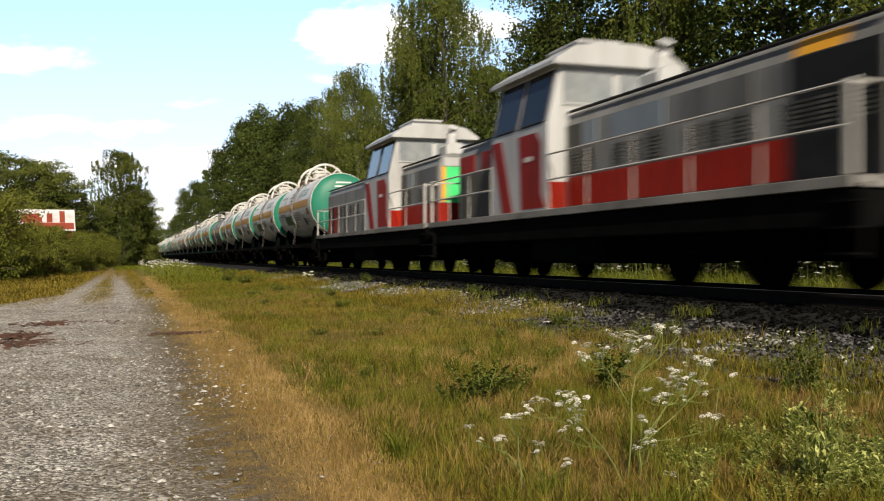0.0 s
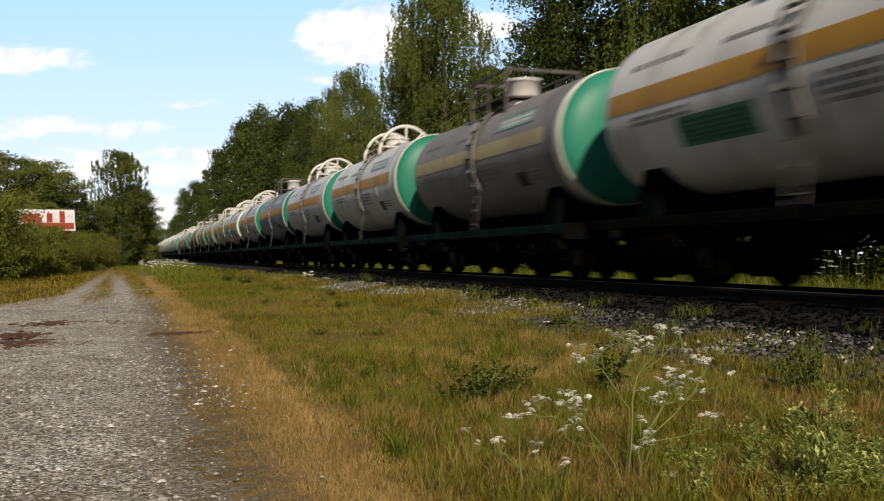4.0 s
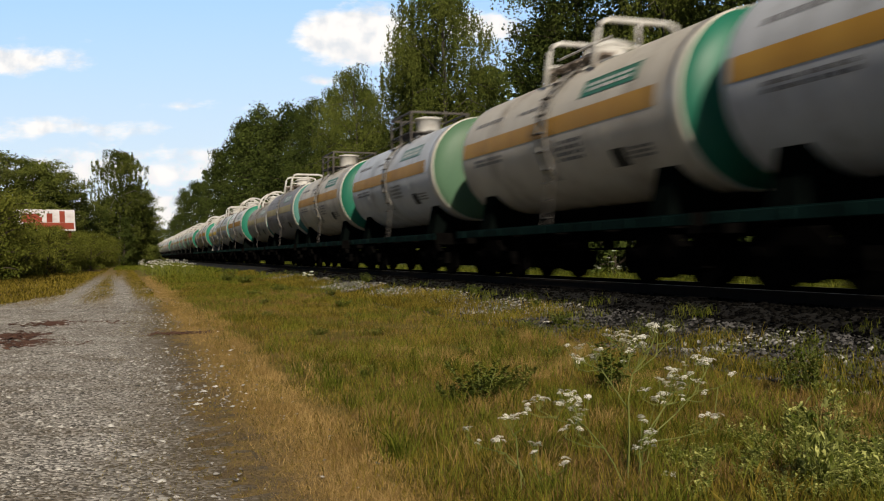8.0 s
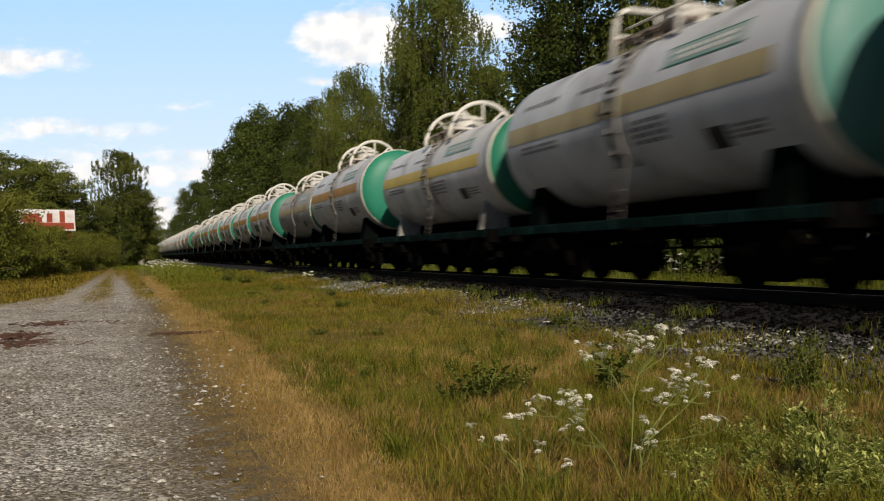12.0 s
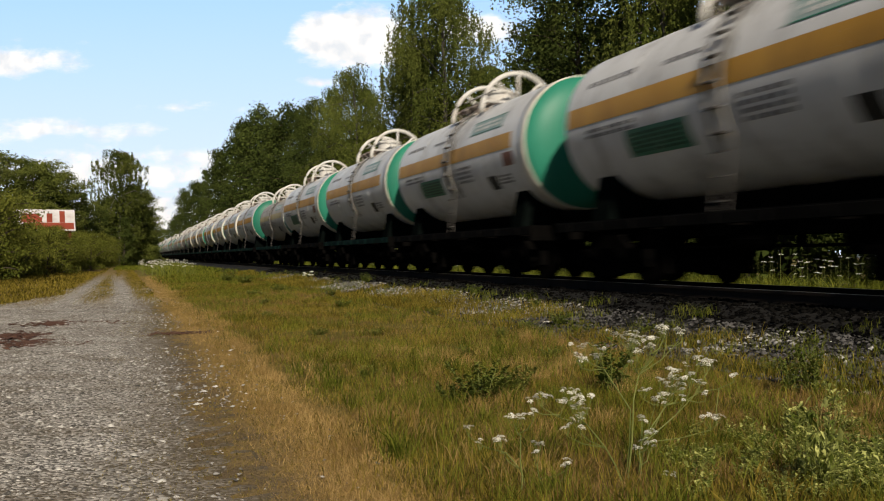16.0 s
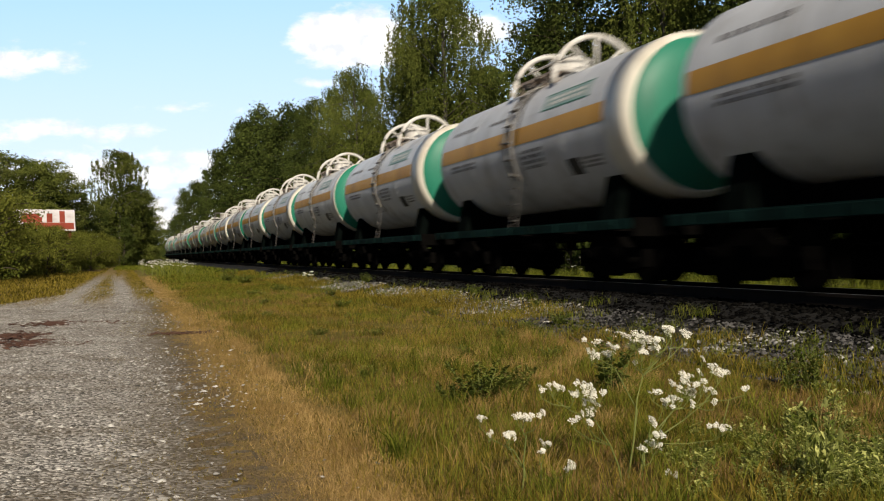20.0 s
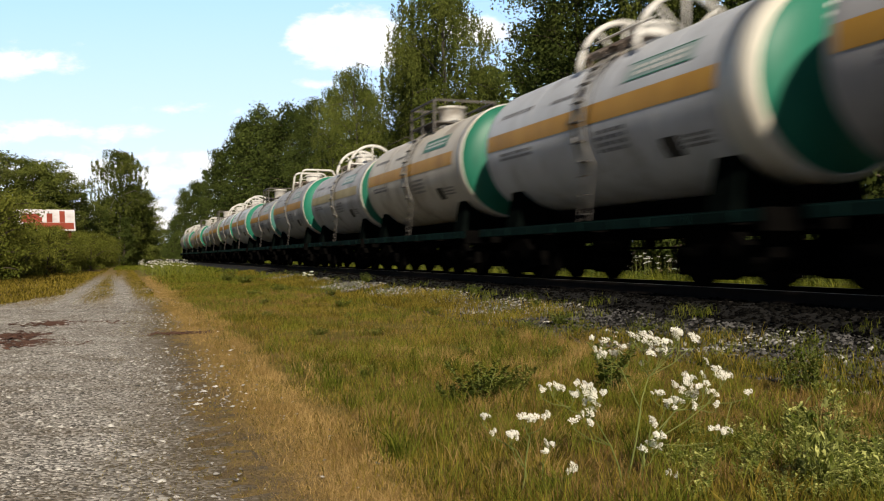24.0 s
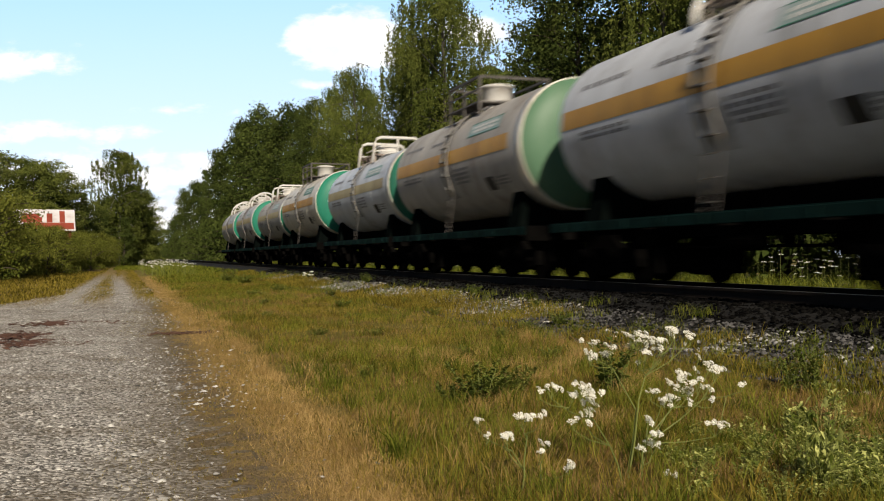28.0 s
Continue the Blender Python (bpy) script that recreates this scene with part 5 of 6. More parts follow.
    part("cab_front_base", bm, M_LOCO_R, cab, "red painted base of the cab front")
    bm = bmesh.new()
    slab(bm, [(-1.524, c0 + y * k, z) for y, z in ((0.75, 2.42), (1.15, 2.42), (1.15, 2.52), (0.75, 2.52))], (0.005, 0, 0))
    part("plate", bm, M_MARK_W, cab, "pale plate")
    for y0, y1, n in ((yf + 0.5, c0 - 0.05, max(3, round((c0 - yf) / 1.4))), (c1 + 0.05, yr - 0.5, max(3, round((yr - c1) / 1.4)))):
        for x in (-1.50, 1.50):
            handrail(lo, x, y0, y1, n)
    for y in (yf + 0.5, yr - 0.5):
        for s in (-1, 1):
            bm = bmesh.new()
            box(bm, s * 1.5 - 0.03, s * 1.5 + 0.03, y - 0.06, y + 0.06, 1.40, 2.52, 0.02)
            part("corner_post", bm, M_RAILING, lo, "pale corner post")
            bm = bmesh.new()
            box(bm, s * 1.5 - 0.03, s * 1.5 + 0.03, y - 0.24, y - 0.20, 0.45, 1.3)
            box(bm, s * 1.5 - 0.03, s * 1.5 + 0.03, y + 0.20, y + 0.24, 0.45, 1.3)
            for z in (0.5, 0.8, 1.1):
                box(bm, s * 1.5 - 0.14, s * 1.5 + 0.04, y - 0.24, y + 0.24, z - 0.015, z + 0.015)
            part("corner_step", bm, M_LOCO_K, lo)
        bm = bmesh.new()
        tube(bm, [(-1.5, y, 2.48), (-0.5, y, 2.48)], 0.02, 6)
        tube(bm, [(0.5, y, 2.48), (1.5, y, 2.48)], 0.02, 6)
        part("end_rail", bm, M_RAILING, lo)
        s = 1 if y > 0 else -1
        for x in (-0.87, 0.87):
            bm = bmesh.new()
            tube(bm, [(x, y - s * 0.1, 1.05), (x, y + s * 0.45, 1.05)], 0.09, 10)
            tube(bm, [(x, y + s * 0.41, 1.05), (x, y + s * 0.46, 1.05)], 0.22, 16)
            part("buffer", bm, M_UNDER, lo)
        bm = bmesh.new()
        box(bm, -0.11, 0.11, min(y, y + s * 0.5), max(y, y + s * 0.5), 0.93, 1.13, 0.02)
        part("coupler", bm, M_UNDER, lo)
    bm = bmesh.new()
    box(bm, -1.35, 1.35, -1.6, 1.6, 0.35, 0.85, 0.06)
    part("fuel_tank", bm, M_LOCO_K, lo)
    for y in (-4.6, 4.6):
        b = child("bogie", shared("loco_bolster", mk(bolster), M_UNDER), lo, pose(0, y, 0))
        for s in (-1, 1):
            def lf(bm):
                box(bm, s * 1.12 - 0.08, s * 1.12 + 0.08, -1.9, 1.9, 0.48, 0.80, 0.03)
                for yy in (-1.2, 1.2):
                    box(bm, s * 1.12 - 0.12, s * 1.12 + 0.12, yy - 0.2, yy + 0.2, 0.35, 0.62, 0.02)
                    tube(bm, [(s * 1.22, yy - 0.35, 0.5), (s * 1.22, yy - 0.35, 0.78)], 0.07, 8)
                    tube(bm, [(s * 1.22, yy + 0.35, 0.5), (s * 1.22, yy + 0.35, 0.78)], 0.07, 8)
            child("side_frame", shared("loco_side%d" % s, mk(lf), M_UNDER), b)
        wheels_on(b, (-1.2, 1.2))
    return lo


# ---- plants ----
def quads(centres, sizes, normals_jitter, rng, aspect=0.6, face=None, hang=0.0):
    """Small pointed leaves at random turns, or lying across the directions in face, or hanging down."""
    n = len(centres)
    d = rng.normal(size=(n, 3))
    d[:, 2] -= hang
    if face is not None:
        d = np.cross(face, d)
    d /= np.linalg.norm(d, axis=1)[:, None]
    d[:, 2] *= normals_jitter
    e = np.cross(d, rng.normal(size=(n, 3)) if face is None else face)
    e /= np.linalg.norm(e, axis=1)[:, None] + 1e-9
    d = d * sizes[:, None] * 0.5
    e = e * sizes[:, None] * 0.5 * aspect
    v = np.stack([centres + d, centres - d * 0.7 + e * 1.1, centres - d * 0.7 - e * 1.1], 1).reshape(-1, 3)
    return v, np.arange(3 * n).reshape(-1, 3)


def tree_meshes(name, seed, height, width, leaves, leaf, bark, leafmat, kind="leafy", base=0.10):
    """Trunk and limbs in one mesh, leaves in another. kind: hanging strands (birch), round clumps (leafy) or tiers (spruce)."""
    rng = np.random.default_rng(seed)
    bm = bmesh.new()
    lean = rng.normal(size=2) * 0.02 * height
    axis = lambda t: np.array([lean[0] * t ** 2 + 0.012 * height * math.sin(5 * t + seed), lean[1] * t ** 2 + 0.012 * height * math.cos(4 * t + seed), height * t])
    ts = np.linspace(0, 0.97, 9)
    tube(bm, [axis(t) for t in ts], [0.011 * height * (1 - t) ** 0.8 + 0.02 for t in ts], 7)
    cs, spread = [], []
    limbs = 46 if height > 8 else 16
    for i in range(limbs):
        t = base + (0.98 - base) * (i + rng.random()) / limbs
        u = (t - base) / (1 - base)
        if kind == "spruce":
            prof = 1.02 - u
        elif kind == "birch":
            prof = math.sin(math.pi * min(1.0, 0.13 + 0.80 * u ** 0.75)) ** 0.9
        else:
            prof = math.sin(math.pi * min(1.0, 0.22 + 0.70 * u)) ** 0.7 if base < 0.02 else min(1.0, 0.5 + 2.2 * u) * max(0.0, 1.04 - u) ** 0.62
        r = width * 0.5 * (0.12 + 0.88 * prof) * rng.uniform(0.62, 1.22)
        a = i * 2.4 + rng.random()
        p0 = axis(t)
        up = {"birch": rng.uniform(0.25, 0.8), "leafy": rng.uniform(0.1, 0.6), "spruce": rng.uniform(-0.25, 0.0)}[kind]
        fall = {"birch": 0.35, "leafy": 0.1, "spruce": 0.25}[kind]
        p1 = p0 + np.array([math.cos(a) * r * 0.55, math.sin(a) * r * 0.55, up * r * 0.7])
        p2 = p0 + np.array([math.cos(a) * r, math.sin(a) * r, (up - fall) * r])
        tube(bm, [p0, p1, p2], [0.03 + 0.003 * height * (1 - t), 0.03, 0.01], 4)
        for k in range(6 if kind == "birch" else 9):
            f = rng.uniform(0.06 if kind == "birch" else 0.2, 1.05)
            q = p0 + (p1 - p0) * min(1, f * 2) + (p2 - p1) * max(0, f * 2 - 1)
            cs.append(q + rng.normal(size=3) * 0.13 * r)
            spread.append(0.62 + 0.38 * f if kind == "birch" else 0.35 + 0.65 * f)
    for k in range(8):
        cs.append(axis(rng.uniform(0.9, 1.0)) + rng.normal(size=3) * 0.03 * width)
        spread.append(0.5)
    cs, w = np.array(cs), np.array(spread)
    pick = rng.choice(len(cs), leaves, p=w / w.sum())
    sp = (0.085 if kind == "leafy" else 0.06) * width
    if kind == "birch":
        strand = np.floor(rng.random(leaves) * 4)
        ang = strand * 1.257 + pick * 0.7
        off = np.stack([np.cos(ang) * sp * 1.1, np.sin(ang) * sp * 1.1, 0 * ang], 1) + rng.normal(size=(leaves, 3)) * sp * 0.16
        off[:, 2] -= rng.random(leaves) ** 0.8 * (0.07 + 0.04 * np.sin(pick * 1.3 + strand)) * height * 1.35
    else:
        off = rng.normal(size=(leaves, 3))
        off = off / np.linalg.norm(off, axis=1)[:, None] * (rng.random(leaves) ** 0.45)[:, None] * sp * 1.75
        off[:, 2] *= 0.75
        if kind == "spruce":
            off[:, 2] = off[:, 2] * 0.4 - rng.random(leaves) * sp
    sizes = leaf * (0.55 + 0.9 * rng.random(leaves))
    if kind == "birch":
        v, f = quads(cs[pick] + off, sizes * 1.25, 1.0, rng, 0.5, None, 1.8)
    else:
        face = off / (np.linalg.norm(off, axis=1)[:, None] + 1e-6) + np.array([0, 0, 0.45]) + rng.normal(size=(leaves, 3)) * 0.42
        v, f = quads(cs[pick] + off, sizes, 1.0, rng, 0.7, face)
    return finish(name + "_trunk", bm, bark, True), mesh_np(name + "_crown", v, f, leafmat)


def plant_tree(meshes, x, y, turn, size, label, category="tree", group="", name="tree"):
    t = tagged(new(name), label, category, group)
    t.matrix_basis = pose(x, y, float(ground_z(x, y)) - 0.05, 0, 0, turn)
    t.scale = size if isinstance(size, tuple) else (size,) * 3
    child("trunk", meshes[0], t)
    child("crown", meshes[1], t)
    return t


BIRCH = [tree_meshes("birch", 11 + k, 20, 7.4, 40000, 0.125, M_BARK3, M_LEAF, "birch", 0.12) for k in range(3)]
LEAFY = [tree_meshes("leafy", 31 + k, 18, 7.0, 30000, 0.145, M_BARK2, M_LEAF2, "leafy", 0.04) for k in range(3)]
FARLEAFY = [tree_meshes("far_leafy", 41 + k, 18, 7.5, 10000, 0.28, M_BARK2, M_LEAF2, "leafy", 0.03) for k in range(2)]
DEEPWOOD = [tree_meshes("deep_wood", 43 + k, 18, 7.5, 3000, 0.50, M_BARK2, M_LEAF2, "leafy", 0.03) for k in range(2)]
LEFTTREE = [tree_meshes("barn_tree", 47 + k, 18, 8.0, 16000, 0.26, M_BARK2, M_LEFT, "leafy", 0.0) for k in range(2)]
LEFTBIRCH = tree_meshes("left_birch", 49, 20, 8.6, 20000, 0.24, M_BARK4, M_LEAF, "birch", 0.22)
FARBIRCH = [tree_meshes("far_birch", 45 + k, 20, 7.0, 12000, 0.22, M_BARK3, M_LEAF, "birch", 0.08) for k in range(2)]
SPRUCE = tree_meshes("spruce", 51, 18, 5.0, 9000, 0.22, M_BARK2, M_LEAF2, "spruce", 0.04)
BUSH = [tree_meshes("bush", 61 + k, 3.4, 3.6, 7000, 0.10, M_BARK2, M_BUSH, "leafy", 0.0) for k in range(3)]
UNDER = [tree_meshes("undergrowth", 71 + k, 3.0, 3.4, 2000, 0.17, M_BARK2, M_LEAF2, "leafy", 0.0) for k in range(2)]

BLAB = "tall birch with hanging leafy strands"
LLAB = "tall broad-leaved tree with dense dark foliage"
rng = random.Random(7)
# the tree line beyond the track: x, y, height, kind
for x, y, h, kind in ((18, 14, 13, "l"), (18.5, 20, 13.5, "b"), (19, 25.5, 15, "l"), (18.5, 31, 16, "b"), (20, 36, 17, "l"), (19, 40, 17, "l"), (20.8, 46.5, 18.5, "l"),
                      (23.5, 63.5, 14.0, "l"), (18.7, 58.5, 19.6, "b"), (19.0, 64.5, 21.5, "b"), (20, 71, 18.5, "b"), (22, 79, 17.5, "b"), (20, 86, 18.6, "b"), (22, 93, 17.5, "l"), (20, 100, 17, "b"),
                      (21, 105, 19.2, "l"), (20, 113, 19.4, "l"), (20.5, 122, 19, "l"), (21, 132, 21.6, "l"), (20, 142, 20.8, "l"), (21, 155, 23, "l"), (20.5, 168, 26.5, "l"),
                      (20, 178, 25.5, "l"), (22, 195, 25, "l"), (22, 215, 27.5, "l"), (20, 234, 26.6, "l"), (21, 255, 24, "l"), (20, 285, 26, "s"), (21, 315, 24, "l"), (21, 345, 27, "l"),
                      (20, 378, 26.5, "l"), (20, 420, 22, "l"), (20, 465, 20, "l"), (21, 520, 20, "l")):
    near = y < 125
    if kind == "b":
        src, full, lab = (rng.choice(BIRCH) if near else rng.choice(FARBIRCH)), 20, BLAB
    elif kind == "s":
        src, full, lab = SPRUCE, 18, "dark narrow spruce among broad-leaved trees"
    else:
        src, full, lab = (rng.choice(LEAFY) if near else rng.choice(FARLEAFY)), 18, LLAB
    k = h / full
    plant_tree(src, x, y, rng.uniform(0, 360), (k * 1.05, k * 1.05, k), lab, "tree", "trees behind the track")
y = 6
while y < 330:
    x = 27 + rng.uniform(-1.5, 2.5)
    k = rng.uniform(0.8, 1.0)
    plant_tree(rng.choice(DEEPWOOD), x, y, rng.uniform(0, 360), (k * 1.2, k * 1.2, k), LLAB, "tree", "trees of the wood behind")
    y += 5.5 * (1 + y / 90)
y = 150
while y < 620:
    plant_tree(rng.choice(UNDER), 16.5 + rng.uniform(-1.0, 2.5), y, rng.uniform(0, 360), rng.uniform(1.4, 2.6), "dark leafy undergrowth at the wood's edge", "bush", "undergrowth at the wood's edge", "bush")
    y += 4.0 * (1 + (y - 150) / 260)
y = 6
while y < 150:
    x = 15.8 + rng.uniform(-0.8, 1.6)
    plant_tree(rng.choice(UNDER), x, y, rng.uniform(0, 360), rng.uniform(0.7, 1.3), "dark leafy undergrowth at the wood's edge", "bush", "undergrowth at the wood's edge", "bush")
    y += 2.6 * (1 + y / 60)

y = 8
while y < 170:
    plant_tree(rng.choice(UNDER), 23.0 + rng.uniform(-0.8, 0.8), y, rng.uniform(0, 360), rng.uniform(1.2, 1.9), "dark leafy undergrowth inside the wood", "bush", "undergrowth inside the wood", "bush")
    y += 4.2 * (1 + y / 80)

# bushes along the road's far side
for i in range(34):
    y = 44 + i * 3.1
    x = float(np.interp(y, [44, 64, 100, 150], [-7.2, -5.6, -3.2, -1.8])) + rng.uniform(-1.6, 0.3)
    plant_tree(rng.choice(BUSH), x, y, rng.uniform(0, 360), rng.uniform(0.72, 0.95) * (1.15 if y > 95 else 1.0), "dense green roadside bush", "bush", "bushes beside the road", "bush")
for x, y, k in ((-8.6, 47, 0.8), (-10.6, 50, 1.25), (-9.6, 55, 0.8), (-8.2, 60, 0.8), (-9.8, 66, 0.85), (-8.2, 72, 0.8), (-12, 60, 1.2), (-6.6, 76, 0.85), (-4.9, 66, 0.80), (-4.5, 73, 0.84), (-5.2, 79, 0.90), (-6.0, 69, 0.78), (-7.2, 64, 0.75), (-6.3, 51, 1.2), (-6.9, 56, 1.15), (-7.6, 61, 1.1)):
    plant_tree(rng.choice(BUSH), x, y, rng.uniform(0, 360), k, "dense green roadside bush", "bush", "bushes beside the road", "bush")
# trees behind the barn and where road and track draw together
for x, y, h in ((-15.5, 112, 11.5), (-12.7, 120, 12.6), (-10.3, 116, 11.0), (-9.6, 124, 12.2), (-7.8, 118, 10.6), (-6.6, 126, 9.0), (-17, 125, 12.5), (-5.0, 128, 7.5), (-20, 118, 12), (-13.5, 106, 7.5), (-10.5, 104, 7.0), (-7.8, 106, 6.5), (-16.5, 104, 8)):
    k = h / 18
    plant_tree(rng.choice(LEFTTREE), x, y, rng.uniform(0, 360), (k * 1.5, k * 1.5, k), "broad-leaved tree behind the red barn", "tree", "trees behind the barn")
plant_tree(LEFTBIRCH, -1.2, 140, 40, (1.0, 1.0, 0.80), "tall birch with a pale trunk above the bushes", "tree")
plant_tree(SPRUCE, -4.9, 122, 10, (0.55, 0.55, 0.50), "small dark spruce beside the barn", "tree")
for x, y, h in ((-3.4, 141, 9.0), (1.6, 147, 10.5), (-0.6, 136, 6.5), (2.4, 152, 8.0), (-2.6, 146, 9.5), (0.6, 150, 11.8), (1.2, 158, 11.5), (2.2, 165, 9.0), (-3.5, 135, 7.5), (1.8, 180, 10), (2.6, 210, 9.5), (3.2, 250, 10), (3.4, 300, 11), (-0.5, 152, 10.5), (-4, 660, 15), (1, 690, 17), (5, 670, 15), (9, 700, 17), (13, 680, 18), (18, 660, 19), (23, 690, 20)):
    k = h / 18
    plant_tree(rng.choice(LEFTTREE + FARLEAFY), x, y, rng.uniform(0, 360), (k * 1.3, k * 1.3, k), "broad-leaved tree between road and track", "tree", "trees between road and track")


# ---- barn ----
def barn():
    """Low red barn with a patched tin roof, half hidden by bushes."""
    b = tagged(new("barn"), "red board barn with a rusty patched tin roof", "barn")
    b.matrix_basis = pose(-7.68, 85, 0.15, 0, 0, 5)
    bm = bmesh.new()
    box(bm, -2.4, 3.1, -2.2, 2.2, 0.0, 3.35)
    part("wall", bm, M_BARN, b, "faded red board wall")
    for i in range(18):
        bm = bmesh.new()
        x = -2.35 + i * 0.3
        box(bm, x + 0.01, x + 0.285, -2.225, -2.2, 0.0, 3.3)
        part("board", bm, M_BARN, b)
    for s in (-1, 1):
        bm = bmesh.new()
        slab(bm, [(-2.7, s * 2.55, 3.15), (3.4, s * 2.55, 3.15), (3.4, 0, 4.85), (-2.7, 0, 4.85)], (0, 0, 0.06))
        roof = part("roof", bm, M_ROOF_W, b, "pale tin roof with rusted sheets")
        if s < 0:
            for x0, x1, z0, z1 in ((-0.57, 0.75, 3.75, 4.45), (1.3, 1.72, 3.75, 4.5), (2.25, 2.65, 3.75, 4.72), (-0.4, 3.3, 3.2, 3.72), (0.75, 0.95, 3.75, 4.2), (-2.65, -1.1, 3.2, 4.1), (-1.9, -1.6, 4.15, 4.6)):
                yy = lambda z: -2.55 + (z - 3.15) * 1.5
                bm = bmesh.new()
                slab(bm, [(x0, yy(z0), z0 + 0.065), (x1, yy(z0), z0 + 0.065), (x1, yy(z1), z1 + 0.065), (x0, yy(z1), z1 + 0.065)], (0, 0, 0.012))
                part("roof_sheet", bm, M_ROOF, roof, "rust-red roof sheet")


barn()


# ---- grass ----
def blades(name, n, place, height, width, mat, seed, bend=0.7):
    rng = np.random.default_rng(seed)
    x, y = place(rng, n)
    n = len(x)
    z = np.where(np.abs(x - TRACK_X) < 4.0, np.maximum(ground_z(x, y), ballast_z(x, y)), ground_z(x, y)) - 0.01
    h = height * (0.45 + 0.8 * rng.random(n))
    a = rng.random(n) * 6.283
    w = width * (0.6 + 0.8 * rng.random(n)) * (1 + y / 18)
    lean = h * (0.2 + bend * rng.random(n))
    b = rng.random(n) * 6.283
    p = np.stack([x, y, z], 1)
    s = np.stack([np.cos(a) * w, np.sin(a) * w, 0 * w], 1)
    d = np.stack([np.cos(b) * lean, np.sin(b) * lean, h], 1)
    mid = p + d * np.array([0.35, 0.35, 0.6])
    v = np.stack([p - s, p + s, mid + s * 0.7, mid - s * 0.7, p + d], 1).reshape(-1, 3)
    i = 5 * np.arange(n)[:, None]
    f = np.concatenate([i + [0, 1, 2], i + [0, 2, 3], i + [3, 2, 4]], 0)
    return new(name, mesh_np(name, v, f, mat))


def patch(x, y):
    """Broad patchiness of the plant cover, about -1 to 1."""
    return (np.sin(x * 2.1 + 1.3 * np.sin(y * 0.8)) * np.sin(y * 1.3 + x) + 0.6 * np.sin(x * 0.9 - y * 0.45 + 2) + 0.4 * np.sin(x * 5.3 + y * 3.1)) / 1.7


def place_grass(rng, n):
    y = 3.0 + 60 * rng.random(n) ** 2.3
    x = 1.3 + 4.1 * rng.random(n) ** 0.95 + rng.normal(size=n) * 0.20
    keep = (patch(x + 5, y * 0.7) < 0.05) | (rng.random(n) < 0.5)
    keep &= patch(x, y) + rng.random(n) * 1.5 > 0.38 + np.clip(1.7 - x, 0, 1)
    return x[keep], y[keep]


def place_fresh(rng, n):
    y = 3.0 + 45 * rng.random(n) ** 2.0
    x = 1.4 + 4.2 * rng.random(n)
    keep = patch(x * 0.7 + 7, y * 0.6 + 2) + rng.random(n) * 0.5 > 0.42 + 0.12 * np.clip(x - 3.5, 0, 2)
    return x[keep], y[keep]


def place_strip(rng, n):
    y = 3.0 + 62 * rng.random(n) ** 2.2
    x = 1.22 - 0.24 * np.abs(rng.normal(size=n)) + 0.06 * rng.normal(size=n) + 0.08 * np.sin(y * 1.3) + 0.05 * np.sin(y * 3.7)
    keep = patch(x * 1.3, y * 0.9) + 0.5 * np.sin(y * 2.9 + 4 * x) + rng.random(n) * 1.5 > 0.50 + 0.9 * np.clip((y - 9) / 14, 0, 1)
    return x[keep], y[keep]


def place_mown(rng, n):
    y = 3.0 + 40 * rng.random(n) ** 2.0
    x = 0.62 + 0.85 * rng.random(n) ** 0.8 + 0.07 * rng.normal(size=n)
    keep = patch(x * 1.7 + 4, y * 1.1 + 1) + rng.random(n) * 0.9 > 0.35
    return x[keep], y[keep]


def place_long(rng, n):
    m = n // 70
    cy = 4.3 + 7.5 * rng.random(m) ** 1.3
    cx = 1.55 + 3.4 * rng.random(m)
    i = rng.integers(0, m, n)
    return cx[i] + rng.normal(size=n) * 0.06, cy[i] + rng.normal(size=n) * 0.07


def place_ridge(rng, n):
    y = 4.0 + 18 * rng.random(n) ** 1.5
    x = 1.22 + 0.024 * (y - 6) + rng.normal(size=n) * 0.06 + 0.05 * np.sin(y * 2.3)
    keep = np.sin(y * 1.9 + 1) + 0.6 * np.sin(y * 4.7) + 1.4 * rng.random(n) > 0.35
    return x[keep], y[keep]


def place_clump(rng, n):
    return 1.46 + rng.normal(size=n) * 0.045, 5.4 + rng.normal(size=n) * 0.06


def place_tufts(rng, n):
    m = n // 45
    cy = 3.2 + 45 * rng.random(m) ** 2.0
    cx = 1.5 + 5.6 * rng.random(m)
    i = rng.integers(0, m, n)
    r = 0.07 * (1 + cy[i] / 20)
    return cx[i] + rng.normal(size=n) * r, cy[i] + rng.normal(size=n) * r


def place_shoulder(rng, n):
    y = 4.0 + 55 * rng.random(n) ** 1.8
    x = 5.2 + 1.5 * rng.random(n) ** 1.4
    keep = patch(x * 0.8 + 3, y * 0.8) + rng.random(n) * 0.9 > 0.34 + 0.28 * (x - 5.2) + 0.7 * np.clip((x / y - 0.64) / 0.1, 0, 1)
    return x[keep], y[keep]


def place_dry(rng, n):
    y = 3.0 + 60 * rng.random(n) ** 2.3
    x = np.where(rng.random(n) < 0.42, 0.78 + 0.66 * rng.random(n) ** 0.7, 0.9 + 4.4 * rng.random(n) ** 1.1) + rng.normal(size=n) * 0.10
    keep = patch(x + 2, y) * 0.7 + rng.random(n) * 1.4 > 0.2
    return x[keep], y[keep]


def place_seed(rng, n):
    y = 4.0 + 26 * rng.random(n) ** 1.5
    x = 1.6 + 3.8 * rng.random(n)
    keep = patch(x + 5, y * 0.7) > 0.05
    return x[keep], y[keep]


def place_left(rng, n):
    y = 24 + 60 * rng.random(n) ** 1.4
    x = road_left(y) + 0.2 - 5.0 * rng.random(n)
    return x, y


